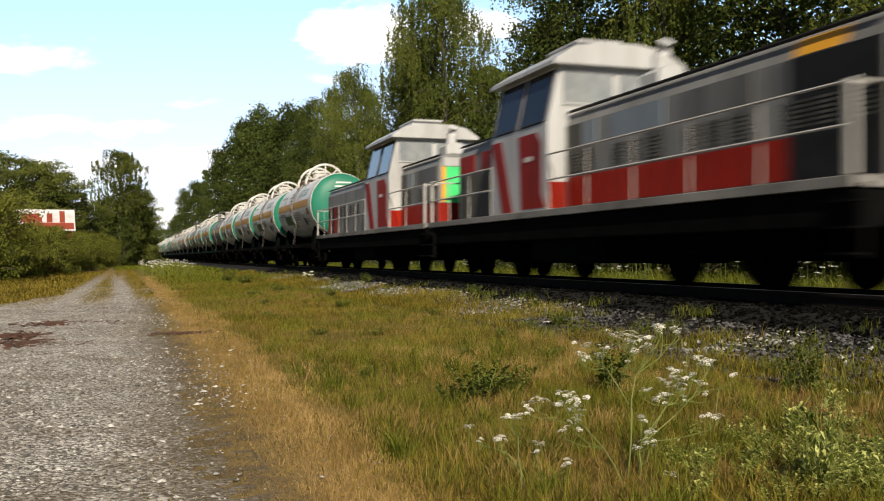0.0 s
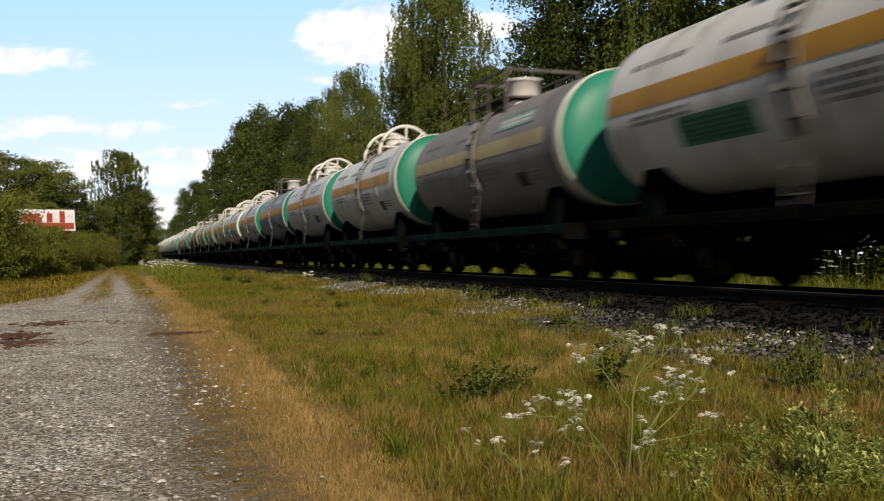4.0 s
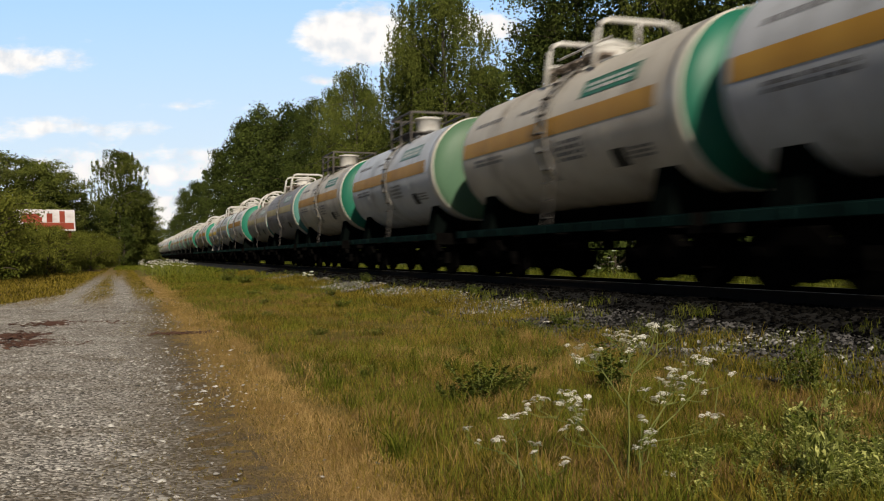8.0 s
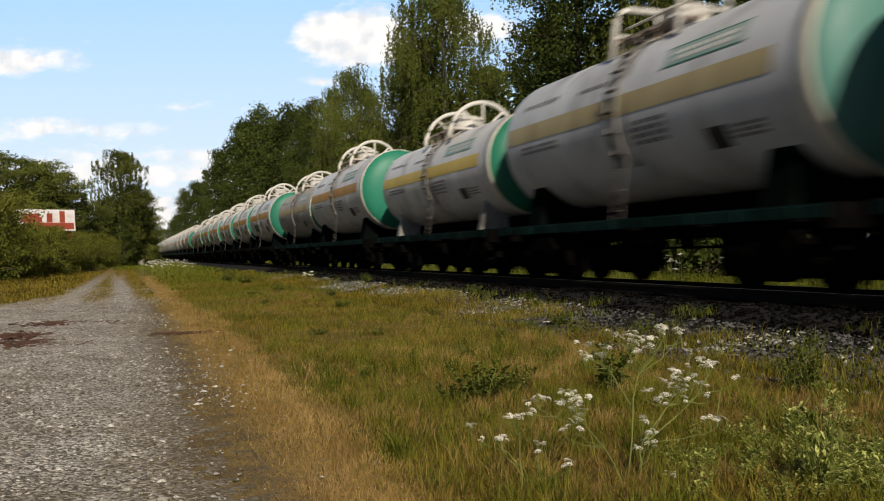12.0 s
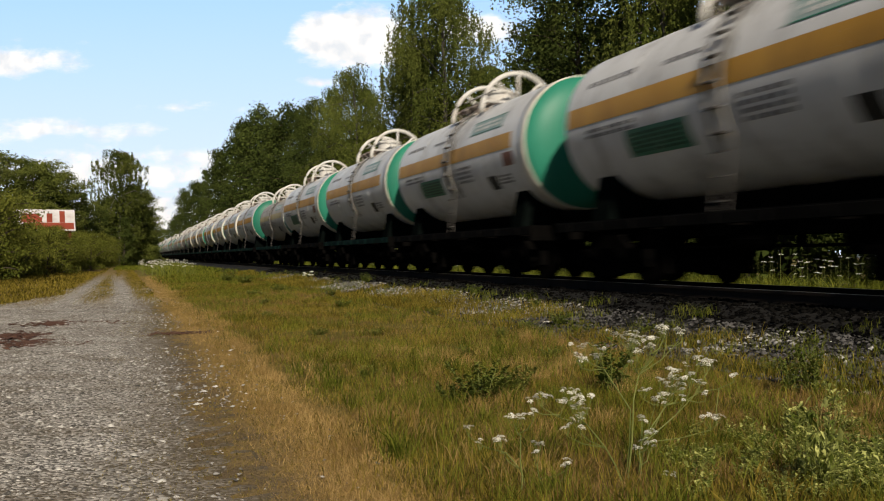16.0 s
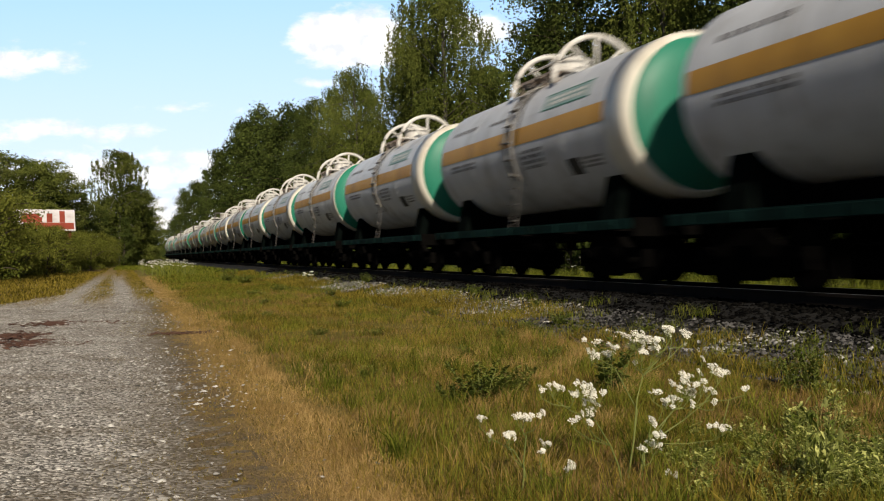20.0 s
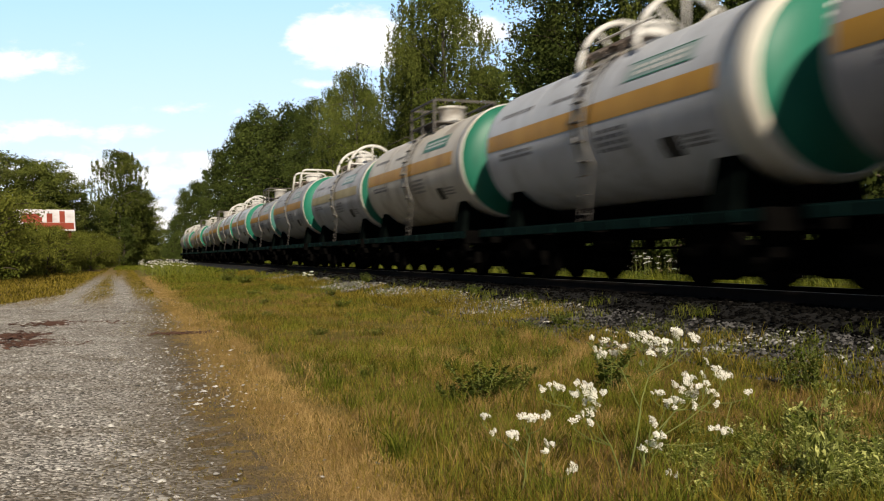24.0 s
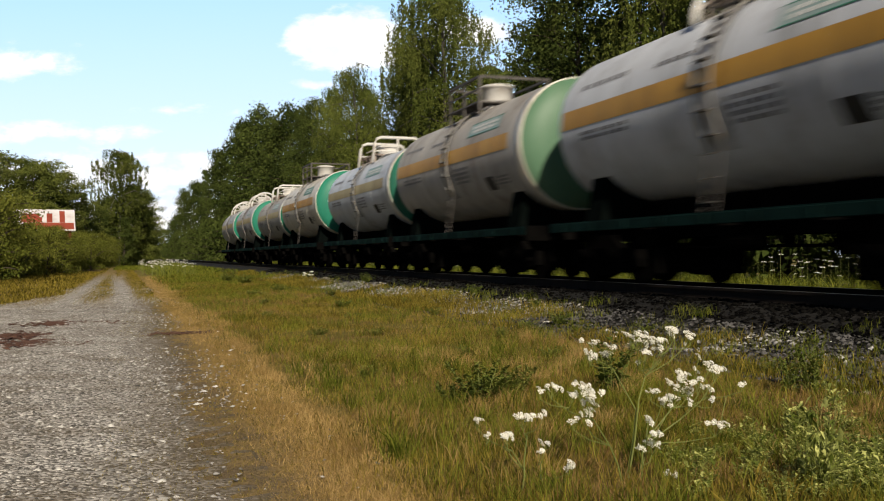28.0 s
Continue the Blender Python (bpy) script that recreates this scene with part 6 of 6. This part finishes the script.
def place_far(rng, n):
    y = 45 + 190 * rng.random(n) ** 1.6
    x = -1.5 + 8.0 * rng.random(n)
    keep = (x > road_right(y) + 1.0 + 0.4 * rng.normal(size=n)) | (y > 95)
    return x[keep], y[keep]


def place_beyond(rng, n):
    y = 8 + 90 * rng.random(n) ** 1.4
    x = TRACK_X + 3.0 + 4.5 * rng.random(n)
    return x, y


tagged(blades("grass_verge", 190000, place_grass, 0.095, 0.0015, M_GRASS, 21), "yellowish green verge grass between road and track", "grass", kind="stuff")
tagged(blades("grass_tufts", 30000, place_tufts, 0.15, 0.0016, M_FRESH, 25), "taller green grass tufts in the verge", "grass", kind="stuff")
tagged(blades("grass_shoulder", 60000, place_shoulder, 0.17, 0.0026, M_GRASS, 26), "sparse grass creeping over the ballast shoulder", "grass", kind="stuff")
tagged(blades("fresh_grass", 60000, place_fresh, 0.11, 0.0015, M_FRESH, 33), "fresh green grass patches in the verge", "grass", kind="stuff")
tagged(blades("dry_strip_grass", 80000, place_strip, 0.028, 0.0011, M_DRY, 34, 2.6), "short matted straw-coloured grass lining the gravel road", "grass", kind="stuff")
tagged(blades("mown_green_grass", 26000, place_mown, 0.030, 0.0012, M_GRASS, 45, 1.8), "short olive grass and moss along the gravel edge", "grass", kind="stuff")
tagged(blades("long_grass_bunches", 5600, place_long, 0.165, 0.0016, M_FRESH, 46, 1.0), "long arching green grass bunches in the verge", "grass", kind="stuff")
tagged(blades("long_straw_bunches", 4200, place_long, 0.150, 0.0013, M_DRY, 47, 0.9), "long bleached straw bunches in the verge", "grass", kind="stuff")
tagged(blades("straw_ridge_grass", 9000, place_ridge, 0.085, 0.0013, M_DRY, 37, 1.2), "taller bleached straw where mown strip meets the verge", "grass", kind="stuff")
tagged(blades("green_clump", 110, place_clump, 0.20, 0.0022, M_FRESH, 38, 0.9), "bright green grass clump at the mown edge", "grass", kind="stuff")
tagged(blades("dry_grass", 80000, place_dry, 0.055, 0.0013, M_DRY, 22, 1.6), "dry straw-coloured grass along the road edge", "grass", kind="stuff")
tagged(blades("seed_stalks", 20000, place_seed, 0.115, 0.0010, M_SEED, 27), "thin reddish seed stalks among the grass", "grass", kind="stuff")


def place_overroad(rng, n):
    y = 26 + 90 * rng.random(n) ** 1.5
    x = road_left(y) + (road_right(y) - road_left(y)) * rng.random(n) - road_bend(y)
    u = (x + road_bend(y) - road_left(y)) / (road_right(y) - road_left(y))
    edge = np.minimum(u, 1 - u)
    lanes = np.exp(-((x - 0.5 + 0.021 * y) / 0.36) ** 2) + np.exp(-((x + 1.6) / 0.34) ** 2)
    keep = rng.random(n) < np.clip((y - 26) / 8, 0, 1) * (1 - 0.97 * np.clip(lanes, 0, 1)) * 0.9 + 0.5 * np.exp(-(edge / 0.06) ** 2)
    return x[keep], y[keep]


def place_soft(rng, n):
    y = 3.2 + 30 * rng.random(n) ** 1.6
    x = 1.25 - 1.5 * rng.random(n) ** 1.3
    keep = patch(x * 1.7 + 1, y * 0.9) + rng.random(n) > 0.40
    return x[keep], y[keep]


def place_behind(rng, n):
    y = 4.2 - 11 * rng.random(n) ** 1.3
    x = 1.0 + 5.6 * rng.random(n) + 0.15 * rng.normal(size=n)
    return x, y


def place_near_left(rng, n):
    y = -7 + 33 * rng.random(n)
    return road_left(y) + 0.15 - 4.5 * rng.random(n) ** 1.2, y


tagged(blades("trackside_grass", 8000, place_behind, 0.12, 0.005, M_GRASS, 35), "verge grass beside the track", "grass", kind="stuff")
tagged(blades("opposite_verge_grass", 8000, place_near_left, 0.12, 0.005, M_GRASS, 36), "verge grass on the road's other side", "grass", kind="stuff")
tagged(blades("sparse_road_grass", 44000, place_soft, 0.03, 0.0013, M_GRASS, 31), "sparse short grass on the soft road edge", "grass", kind="stuff")
tagged(blades("grass_over_road", 40000, place_overroad, 0.06, 0.003, M_GRASS, 29), "short grass growing into the far gravel road", "grass", kind="stuff")
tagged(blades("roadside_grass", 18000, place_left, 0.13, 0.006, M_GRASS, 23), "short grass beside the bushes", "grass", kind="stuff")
tagged(blades("distant_grass", 24000, place_far, 0.20, 0.004, M_FRESH, 28), "grass where road and track draw together", "grass", kind="stuff")
tagged(blades("tall_grass", 42000, place_beyond, 0.60, 0.0035, M_FRESH, 24), "tall grass beyond the track", "grass", kind="stuff")


# ---- flowers and weeds ----
def head_mesh(seed):
    """A flat white flower head: small clusters of florets on short rays."""
    rng = np.random.default_rng(seed)
    c = []
    for k in range(13):
        a, r = k * 2.4, 0.052 * math.sqrt((k + 0.3) / 13)
        z = 0.030 * (1 - (r / 0.055) ** 2)
        for j in range(16):
            b, q = j * 2.4, 0.0125 * math.sqrt((j + 0.5) / 16)
            c.append((r * math.cos(a) + q * math.cos(b), r * math.sin(a) + q * math.sin(b), z + 0.003 * rng.random()))
    c = np.array(c)
    n = len(c)
    a = rng.random(n) * 6.283
    e = np.stack([np.cos(a), np.sin(a), rng.normal(size=n) * 0.35], 1) * 0.0042
    d = np.stack([-np.sin(a), np.cos(a), rng.normal(size=n) * 0.35], 1) * 0.0042
    v = np.stack([c - e, c - d, c + e, c + d], 1).reshape(-1, 3)
    return mesh_np("flower_head", v, np.arange(4 * n).reshape(-1, 4), M_FLORET)


HEADS = [head_mesh(80 + k) for k in range(3)]


def umbel_plant(x, y, forks, clusters, seed):
    """A branching plant with flat white flower heads; forks are (across, height), clusters (across, height, width)."""
    rng = random.Random(seed)
    p = tagged(new("flowering_plant"), "wild plant with flat white flower heads on thin stems", "wild flower", "white flowers in the verge")
    p.matrix_basis = pose(x, y, float(ground_z(x, y)) - 0.02)
    bm = bmesh.new()
    knots = [Vector((0, 0, 0))] + [Vector((a, rng.uniform(-0.03, 0.03), h)) for a, h in forks]
    tube(bm, [knots[0], knots[0].lerp(knots[1], 0.5) + Vector((0.008, 0, 0))] + knots[1:], [0.0048, 0.0044, 0.0038, 0.0032][:len(knots) + 1], 5)
    tips = []
    small = [(a + rng.uniform(-0.08, 0.08), h + rng.uniform(-0.07, 0.05), 0.4 * w) for a, h, w in clusters if h > 0.3]
    stalks = []
    for i, (a, h, w) in enumerate(list(clusters) + small):
        top = Vector((a, rng.uniform(-0.10, 0.10), h))
        low = [k for k in knots if k.z < h - 0.06] or knots[:1]
        k = min(low if i < len(clusters) else stalks, key=lambda q: (q - top).length + 0.3 * abs(q.x - top.x))
        hub = top - Vector((0, 0, 0.035 + 0.3 * w))
        tube(bm, [k, k.lerp(hub, 0.5) + Vector((0.02 * (a - k.x) / (abs(a - k.x) + 0.05), 0, -0.01)), hub], [0.0028, 0.0024, 0.0019], 4)
        stalks.append(k.lerp(hub, 0.55) + Vector((0.019 * (a - k.x) / (abs(a - k.x) + 0.05), 0, -0.009)))
        for j in range(max(2, round(w / 0.013))):
            b, q = j * 2.4 + seed, 0.5 * w * math.sqrt((j + 0.2) / max(2, w / 0.013))
            sub = top + Vector((q * math.cos(b), q * math.sin(b), rng.uniform(-0.014, 0.012) - 0.12 * q))
            tube(bm, [hub, hub.lerp(sub, 0.6) - Vector((0, 0, 0.006)), sub], 0.0011, 3)
            tips.append(sub)
    part("stem", bm, M_STEM, p)
    for tip in tips:
        k = rng.uniform(0.22, 0.39)
        child("flower_head", rng.choice(HEADS), p, Matrix.Translation(tip) @ pose(0, 0, 0, rng.uniform(4, 34), rng.uniform(-18, 18), rng.uniform(0, 360)) @ Matrix.Scale(k, 4))
    return p


# foot x, foot y, forks (across, height), clusters (across, height, width)
FLOWERS = []
FLOWERS.append(umbel_plant(2.45, 4.55, ((0.01, 0.43), (0.06, 0.55)), ((-0.04, 0.77, 0.18), (0.14, 0.81, 0.07), (0.19, 0.78, 0.06), (0.10, 0.74, 0.09), (0.29, 0.78, 0.06), (0.01, 0.68, 0.04), (0.10, 0.69, 0.04),), 1))
FLOWERS.append(umbel_plant(2.45, 4.57, ((0.02, 0.37), (-0.11, 0.58)), ((-0.24, 0.71, 0.05), (-0.17, 0.70, 0.07), (-0.29, 0.66, 0.07), (-0.15, 0.65, 0.06),), 8))
FLOWERS.append(umbel_plant(2.54, 4.60, ((0.02, 0.17), (0.18, 0.37)), ((0.20, 0.57, 0.09), (0.22, 0.52, 0.14), (0.27, 0.47, 0.06), (0.21, 0.42, 0.09), (0.36, 0.49, 0.08), (0.08, 0.45, 0.06), (0.13, 0.49, 0.04), (0.07, 0.41, 0.04),), 2))
FLOWERS.append(umbel_plant(2.55, 4.62, ((0.03, 0.18), (0.22, 0.32)), ((0.30, 0.63, 0.06), (0.37, 0.59, 0.08), (0.45, 0.60, 0.10), (0.41, 0.31, 0.13),), 9))
FLOWERS.append(umbel_plant(2.48, 4.50, ((0.01, 0.10), (0.01, 0.16)), ((0.04, 0.33, 0.04), (0.04, 0.27, 0.07), (0.08, 0.21, 0.09), (0.02, 0.18, 0.05),), 3))
FLOWERS.append(umbel_plant(2.41, 4.53, ((-0.11, 0.19), (-0.22, 0.31)), ((-0.34, 0.49, 0.13), (-0.43, 0.45, 0.09), (-0.30, 0.45, 0.07), (-0.25, 0.40, 0.09), (-0.28, 0.35, 0.08), (-0.32, 0.30, 0.04),), 4))
FLOWERS.append(umbel_plant(1.86, 4.55, ((-0.01, 0.17), (-0.01, 0.29)), ((-0.02, 0.38, 0.11),), 5))
FLOWERS.append(umbel_plant(1.96, 4.50, ((-0.02, 0.07), (-0.03, 0.14)), ((-0.03, 0.25, 0.06), (-0.06, 0.21, 0.05), (0.12, 0.16, 0.04), (0.12, 0.13, 0.05),), 6))
FLOWERS.append(umbel_plant(1.90, 4.60, ((-0.03, 0.11), (-0.11, 0.20)), ((-0.30, 0.34, 0.06), (-0.18, 0.29, 0.07), (-0.12, 0.26, 0.05),), 7))
FLOWERS.append(umbel_plant(2.63, 4.40, ((-0.00, -0.04), (-0.01, -0.02)), ((-0.01, 0.06, 0.08),), 10))


def flower_field(name, n, place, h, seed, label, size=0.011):
    """Many small white flower heads on stems, too many to count."""
    rng = np.random.default_rng(seed)
    x, y = place(rng, n)
    n = len(x)
    z = ground_z(x, y)
    top = h * (0.6 + 0.5 * rng.random(n))
    m = 22
    a = np.arange(m) * 2.4
    r = 0.06 * np.sqrt((np.arange(m) + 0.5) / m)
    c = np.stack([x[:, None] + r * np.cos(a), y[:, None] + r * np.sin(a), (z + top)[:, None] + 0.02 * rng.random((n, m))], 2).reshape(-1, 3)
    v, f = quads(c, size * 2 * (0.7 + 0.6 * rng.random(len(c))), 0.5, rng, 0.9)
    ob = new(name, mesh_np(name, v, f, M_FLORET))
    w = 0.004
    p, q = np.stack([x, y, z], 1), np.stack([x, y, z + top], 1)
    e = np.array([w, 0, 0])
    sv = np.stack([p - e, p + e, q + e * 0.5, q - e * 0.5], 1).reshape(-1, 3)
    child("stem_growth", mesh_np("stems", sv, np.arange(4 * n).reshape(-1, 4), M_STEM), ob)
    return tagged(ob, label, "wild flowers", kind="stuff")


def field_beyond(rng, n):
    y = 9 + 60 * rng.random(n) ** 1.3
    x = TRACK_X + 3.4 + 3.4 * rng.random(n)
    keep = np.sin(y * 1.1) + 0.6 * np.sin(y * 2.7 + 1) + rng.random(n) > 0.3
    return x[keep], y[keep]


def field_far(rng, n):
    y = 58 + 60 * rng.random(n) ** 1.2
    return 0.7 + 4.3 * rng.random(n) * np.clip(y / 85, 0.6, 1), y


def field_single(rng, n):
    return 6.2 + rng.normal(size=n) * 0.12, 35.5 + rng.normal(size=n) * 0.2


flower_field("flowers_beyond", 800, field_beyond, 1.05, 91, "white wild flowers in tall grass beyond the track")
flower_field("flowers_far", 200, field_far, 0.85, 92, "patch of white wild flowers far along the verge", 0.018)
flower_field("flowers_shoulder", 9, field_single, 0.35, 93, "small white flower clump on the ballast shoulder", 0.02)


def weed_meshes(seed, height, width, leaves, leaf, mat):
    """A leafy weed: several upright stems set with pointed leaves."""
    rng = np.random.default_rng(seed)
    bm = bmesh.new()
    c, d = [], []
    stems = 11
    for i in range(stems):
        a, r = i * 2.4, width * 0.5 * math.sqrt((i + 0.3) / stems)
        h = height * rng.uniform(0.6, 1.05)
        foot = np.array([r * 0.35 * math.cos(a), r * 0.35 * math.sin(a), 0])
        tip = np.array([r * math.cos(a), r * math.sin(a), h])
        tube(bm, [foot, (foot + tip) / 2 + rng.normal(size=3) * 0.01, tip], [0.004, 0.003, 0.0015], 4)
        for k in range(leaves // stems):
            f = rng.uniform(0.15, 1.0)
            b = rng.random() * 6.283
            c.append(foot + (tip - foot) * f)
            d.append(np.array([math.cos(b), math.sin(b), rng.uniform(-0.3, 0.7)]) * leaf * rng.uniform(0.6, 1.2) * (1.1 - 0.4 * f))
    c, d = np.array(c), np.array(d)
    n = len(c)
    side = np.cross(d, np.array([0, 0, 1.0]))
    side *= (0.26 * np.linalg.norm(d, axis=1) / (np.linalg.norm(side, axis=1) + 1e-9))[:, None]
    up = np.array([0, 0, 0.012])
    v = np.stack([c, c + d * 0.45 + side + up, c + d, c + d * 0.45 - side + up], 1).reshape(-1, 3)
    f = np.concatenate([np.array([0, 1, 2])[None] + 4 * np.arange(n)[:, None], np.array([0, 2, 3])[None] + 4 * np.arange(n)[:, None]], 0)
    return finish("weed_stems", bm, M_STEM), mesh_np("weed_leaves", v, f, mat)


WEEDS = [weed_meshes(101, 0.36, 0.40, 220, 0.085, M_WEED), weed_meshes(102, 0.30, 0.45, 200, 0.075, M_WEED), weed_meshes(103, 0.42, 0.34, 230, 0.08, M_WEED)]
FERN = [weed_meshes(106 + k, 0.30, 0.60, 660, 0.05, M_WEED) for k in range(2)]
PALE = [weed_meshes(104, 0.42, 0.46, 110, 0.10, M_PALE_LEAF), weed_meshes(105, 0.36, 0.52, 99, 0.11, M_PALE_LEAF)]


def weed(src, x, y, k, tall, label):
    t = tagged(new("weed"), label, "weed", "weeds in the verge")
    zz = float(max(ground_z(x, y), ballast_z(x, y) if abs(x - TRACK_X) < 4 else -9))
    t.matrix_basis = pose(x, y, zz - 0.02, 0, 0, rng.uniform(0, 360))
    t.scale = (k, k, k * tall)
    tagged(child("stem", src[0], t), kind="stuff")
    child("foliage", src[1], t)


for x, y, k, tall in ((3.75, 7.25, 1.0, 1.2), (2.68, 7.35, 1.2, 0.8), (2.92, 7.5, 1.0, 0.75), (2.45, 7.3, 0.8, 0.7), (4.95, 6.3, 0.62, 2.0), (4.85, 6.4, 0.5, 1.9), (5.9, 13, 1.2, 0.55), (4.3, 9.7, 0.9, 0.7), (2.1, 8.9, 0.7, 0.6), (2.6, 14, 1.0, 0.6), (5.6, 20, 1.3, 0.6),
                      (6.9, 19.5, 1.2, 0.7), (4.1, 44, 2.4, 0.5), (4.4, 40, 2.2, 0.5), (5.4, 13, 1.0, 0.6), (6.2, 11, 0.9, 0.6), (7.0, 30, 1.2, 0.6), (6.6, 15.5, 0.9, 0.6), (3.6, 10.5, 0.7, 0.6), (5.2, 26, 1.3, 0.5),
                      (4.6, 32, 1.5, 0.5), (3.1, 24, 1.0, 0.6), (5.1, 16.5, 1.0, 0.6), (4.7, 12.2, 0.8, 0.6), (5.4, 7.4, 0.6, 0.7), (3.9, 17.5, 1.2, 0.45), (3.3, 13.5, 0.9, 0.5), (4.4, 21, 1.4, 0.45), (3.5, 29, 1.5, 0.4), (2.5, 19, 1.0, 0.45)):
    weed(rng.choice(FERN if y < 8 and x < 3.2 else WEEDS), x, y, k * (0.75 if 8 < y < 25 else 1.0), tall, "leafy green weed in the grass")
weed(PALE[0], 3.10, 3.86, 0.50, 2.6, "tall pale green weed in dense growth")
weed(PALE[1], 3.06, 3.80, 0.42, 2.6, "tall pale green weed in dense growth")
for i in range(80):
    y = 3.55 + 1.9 * rng.random() ** 1.1
    x = (2.45 + 1.3 * rng.random() ** 0.8) * (0.45 + 0.14 * y)
    weed(rng.choice(PALE), x, y, rng.uniform(0.26, 0.46) * (1.2 if x > 0.74 * y else 0.9), rng.uniform(0.8, 1.35), "pale green broad-leaved weed in dense growth")


# ---- road debris ----
def place_debris(cx, cy, rx, ry):
    def f(rng, n):
        x, y = cx + rng.normal(size=n) * rx, cy + rng.normal(size=n) * ry
        return x, y, 0.02 + 0 * x
    return f


for i, (cx, cy, rx, ry) in enumerate(((-1.0, 18.8, 0.34, 0.35), (-1.2, 14.6, 0.24, 0.35), (1.1, 15.9, 0.34, 0.10), (-1.65, 16.0, 0.3, 0.3))):
    tagged(stones("bark_debris", 240, place_debris(cx, cy, rx, ry), 0.05, M_DEBRIS, 200 + i, 0.25), "reddish-brown bark litter scattered on the road", "bark litter", kind="stuff")
for i, (x, y, k) in enumerate(((0.03, 6.16, 0.03), (-0.12, 7.28, 0.03), (0.96, 10.88, 0.04), (0.3, 9.0, 0.026), (-0.6, 8.1, 0.022), (0.45, 13.2, 0.034))):
    bm = bmesh.new()
    bmesh.ops.create_icosphere(bm, subdivisions=1, radius=k)
    for v in bm.verts:
        v.co *= 0.8 + 0.7 * noise.noise(v.co * (1.2 / k) + Vector((i * 7.3, 0, 0)))
        v.co.z *= 0.45
    st = tagged(new("stone", finish("stone", bm, M_PEBBLE)), "pale grey stone lying on the gravel", "stone", "stones on the road")
    st.location = (x, y, 0.022)

# ---- the train ----
LOCO_A = locomotive("red, white and grey diesel locomotive leading the train", 0.4, 3.5, -8.3, 7.0, ("red_low", "red_high"), "dark")
LOCO_B = locomotive("red, white and grey diesel locomotive behind the leading one", -4.2, -0.9, -8.2, 7.8, ("red_low", "doors"), "bright")
TRAIN_AT_0 = 45.29     # front ring of the first wagon at the start
things = [(LOCO_B, 34.4), (LOCO_A, 17.4)]
for n, spec in enumerate(WAGONS):
    things.append((tank_wagon(*spec, SMALL.get(n, 1.0)), TRAIN_AT_0 + n * CAR_LEN + SHIFT[n] * 1.03 + HALF - (0.62 if spec[4] else 0.22)))


def sway(t, k):
    """Lean of a flower stem in the wind and the train's draught, in degrees."""
    gust = float(np.interp(t, [0, 2, 8, 10, 11, 12, 16, 17.5, 19, 20, 22, 24, 26, 28], [0, -0.5, -0.8, 0.5, 7.0, 1.0, 0.5, -1.0, 2.0, 6.0, 5.5, 7.5, 6.0, 5.0]))
    return gust * (0.8 + 0.1 * k) + 0.9 * math.sin(t * 2.1 + k) + 0.5 * math.sin(t * 3.7 + 2 * k)


def motions():
    for k, p in enumerate(FLOWERS):
        foot = p.matrix_basis.translation.copy()
        walk(p, [(i * 0.5, Matrix.Translation(foot) @ pose(0, 0, 0, 0.35 * sway(i * 0.5, k), sway(i * 0.5, k), 0)) for i in range(57)])
        for head in p.children:
            if head.name.startswith("flower_head"):
                still = head.matrix_basis.copy()
                at = Matrix.Translation(still.translation)
                rest = at.inverted() @ still
                walk(head, [(t, at @ pose(0, 0, 0, a, 0.3 * a, 0) @ rest) for t, a in ((0, 0), (9, 2), (11, 14), (12, 8), (16, 2), (17.2, 5), (18, 26), (20, 42), (22, 38), (24, 48), (26, 42), (28, 38))])
    walk(backdrop, [(t, sky_pose(t)) for t in (0.0, 7.0, 14.0, 21.0, 28.0)])
    for ob, y in things:
        walk(ob, [(t, pose(TRACK_X, y - SPEED * t, RAIL_Z)) for t in (0.0, 4.0, 8.0, 12.0, 16.0, 20.0, 24.0, 28.0)])


motions()
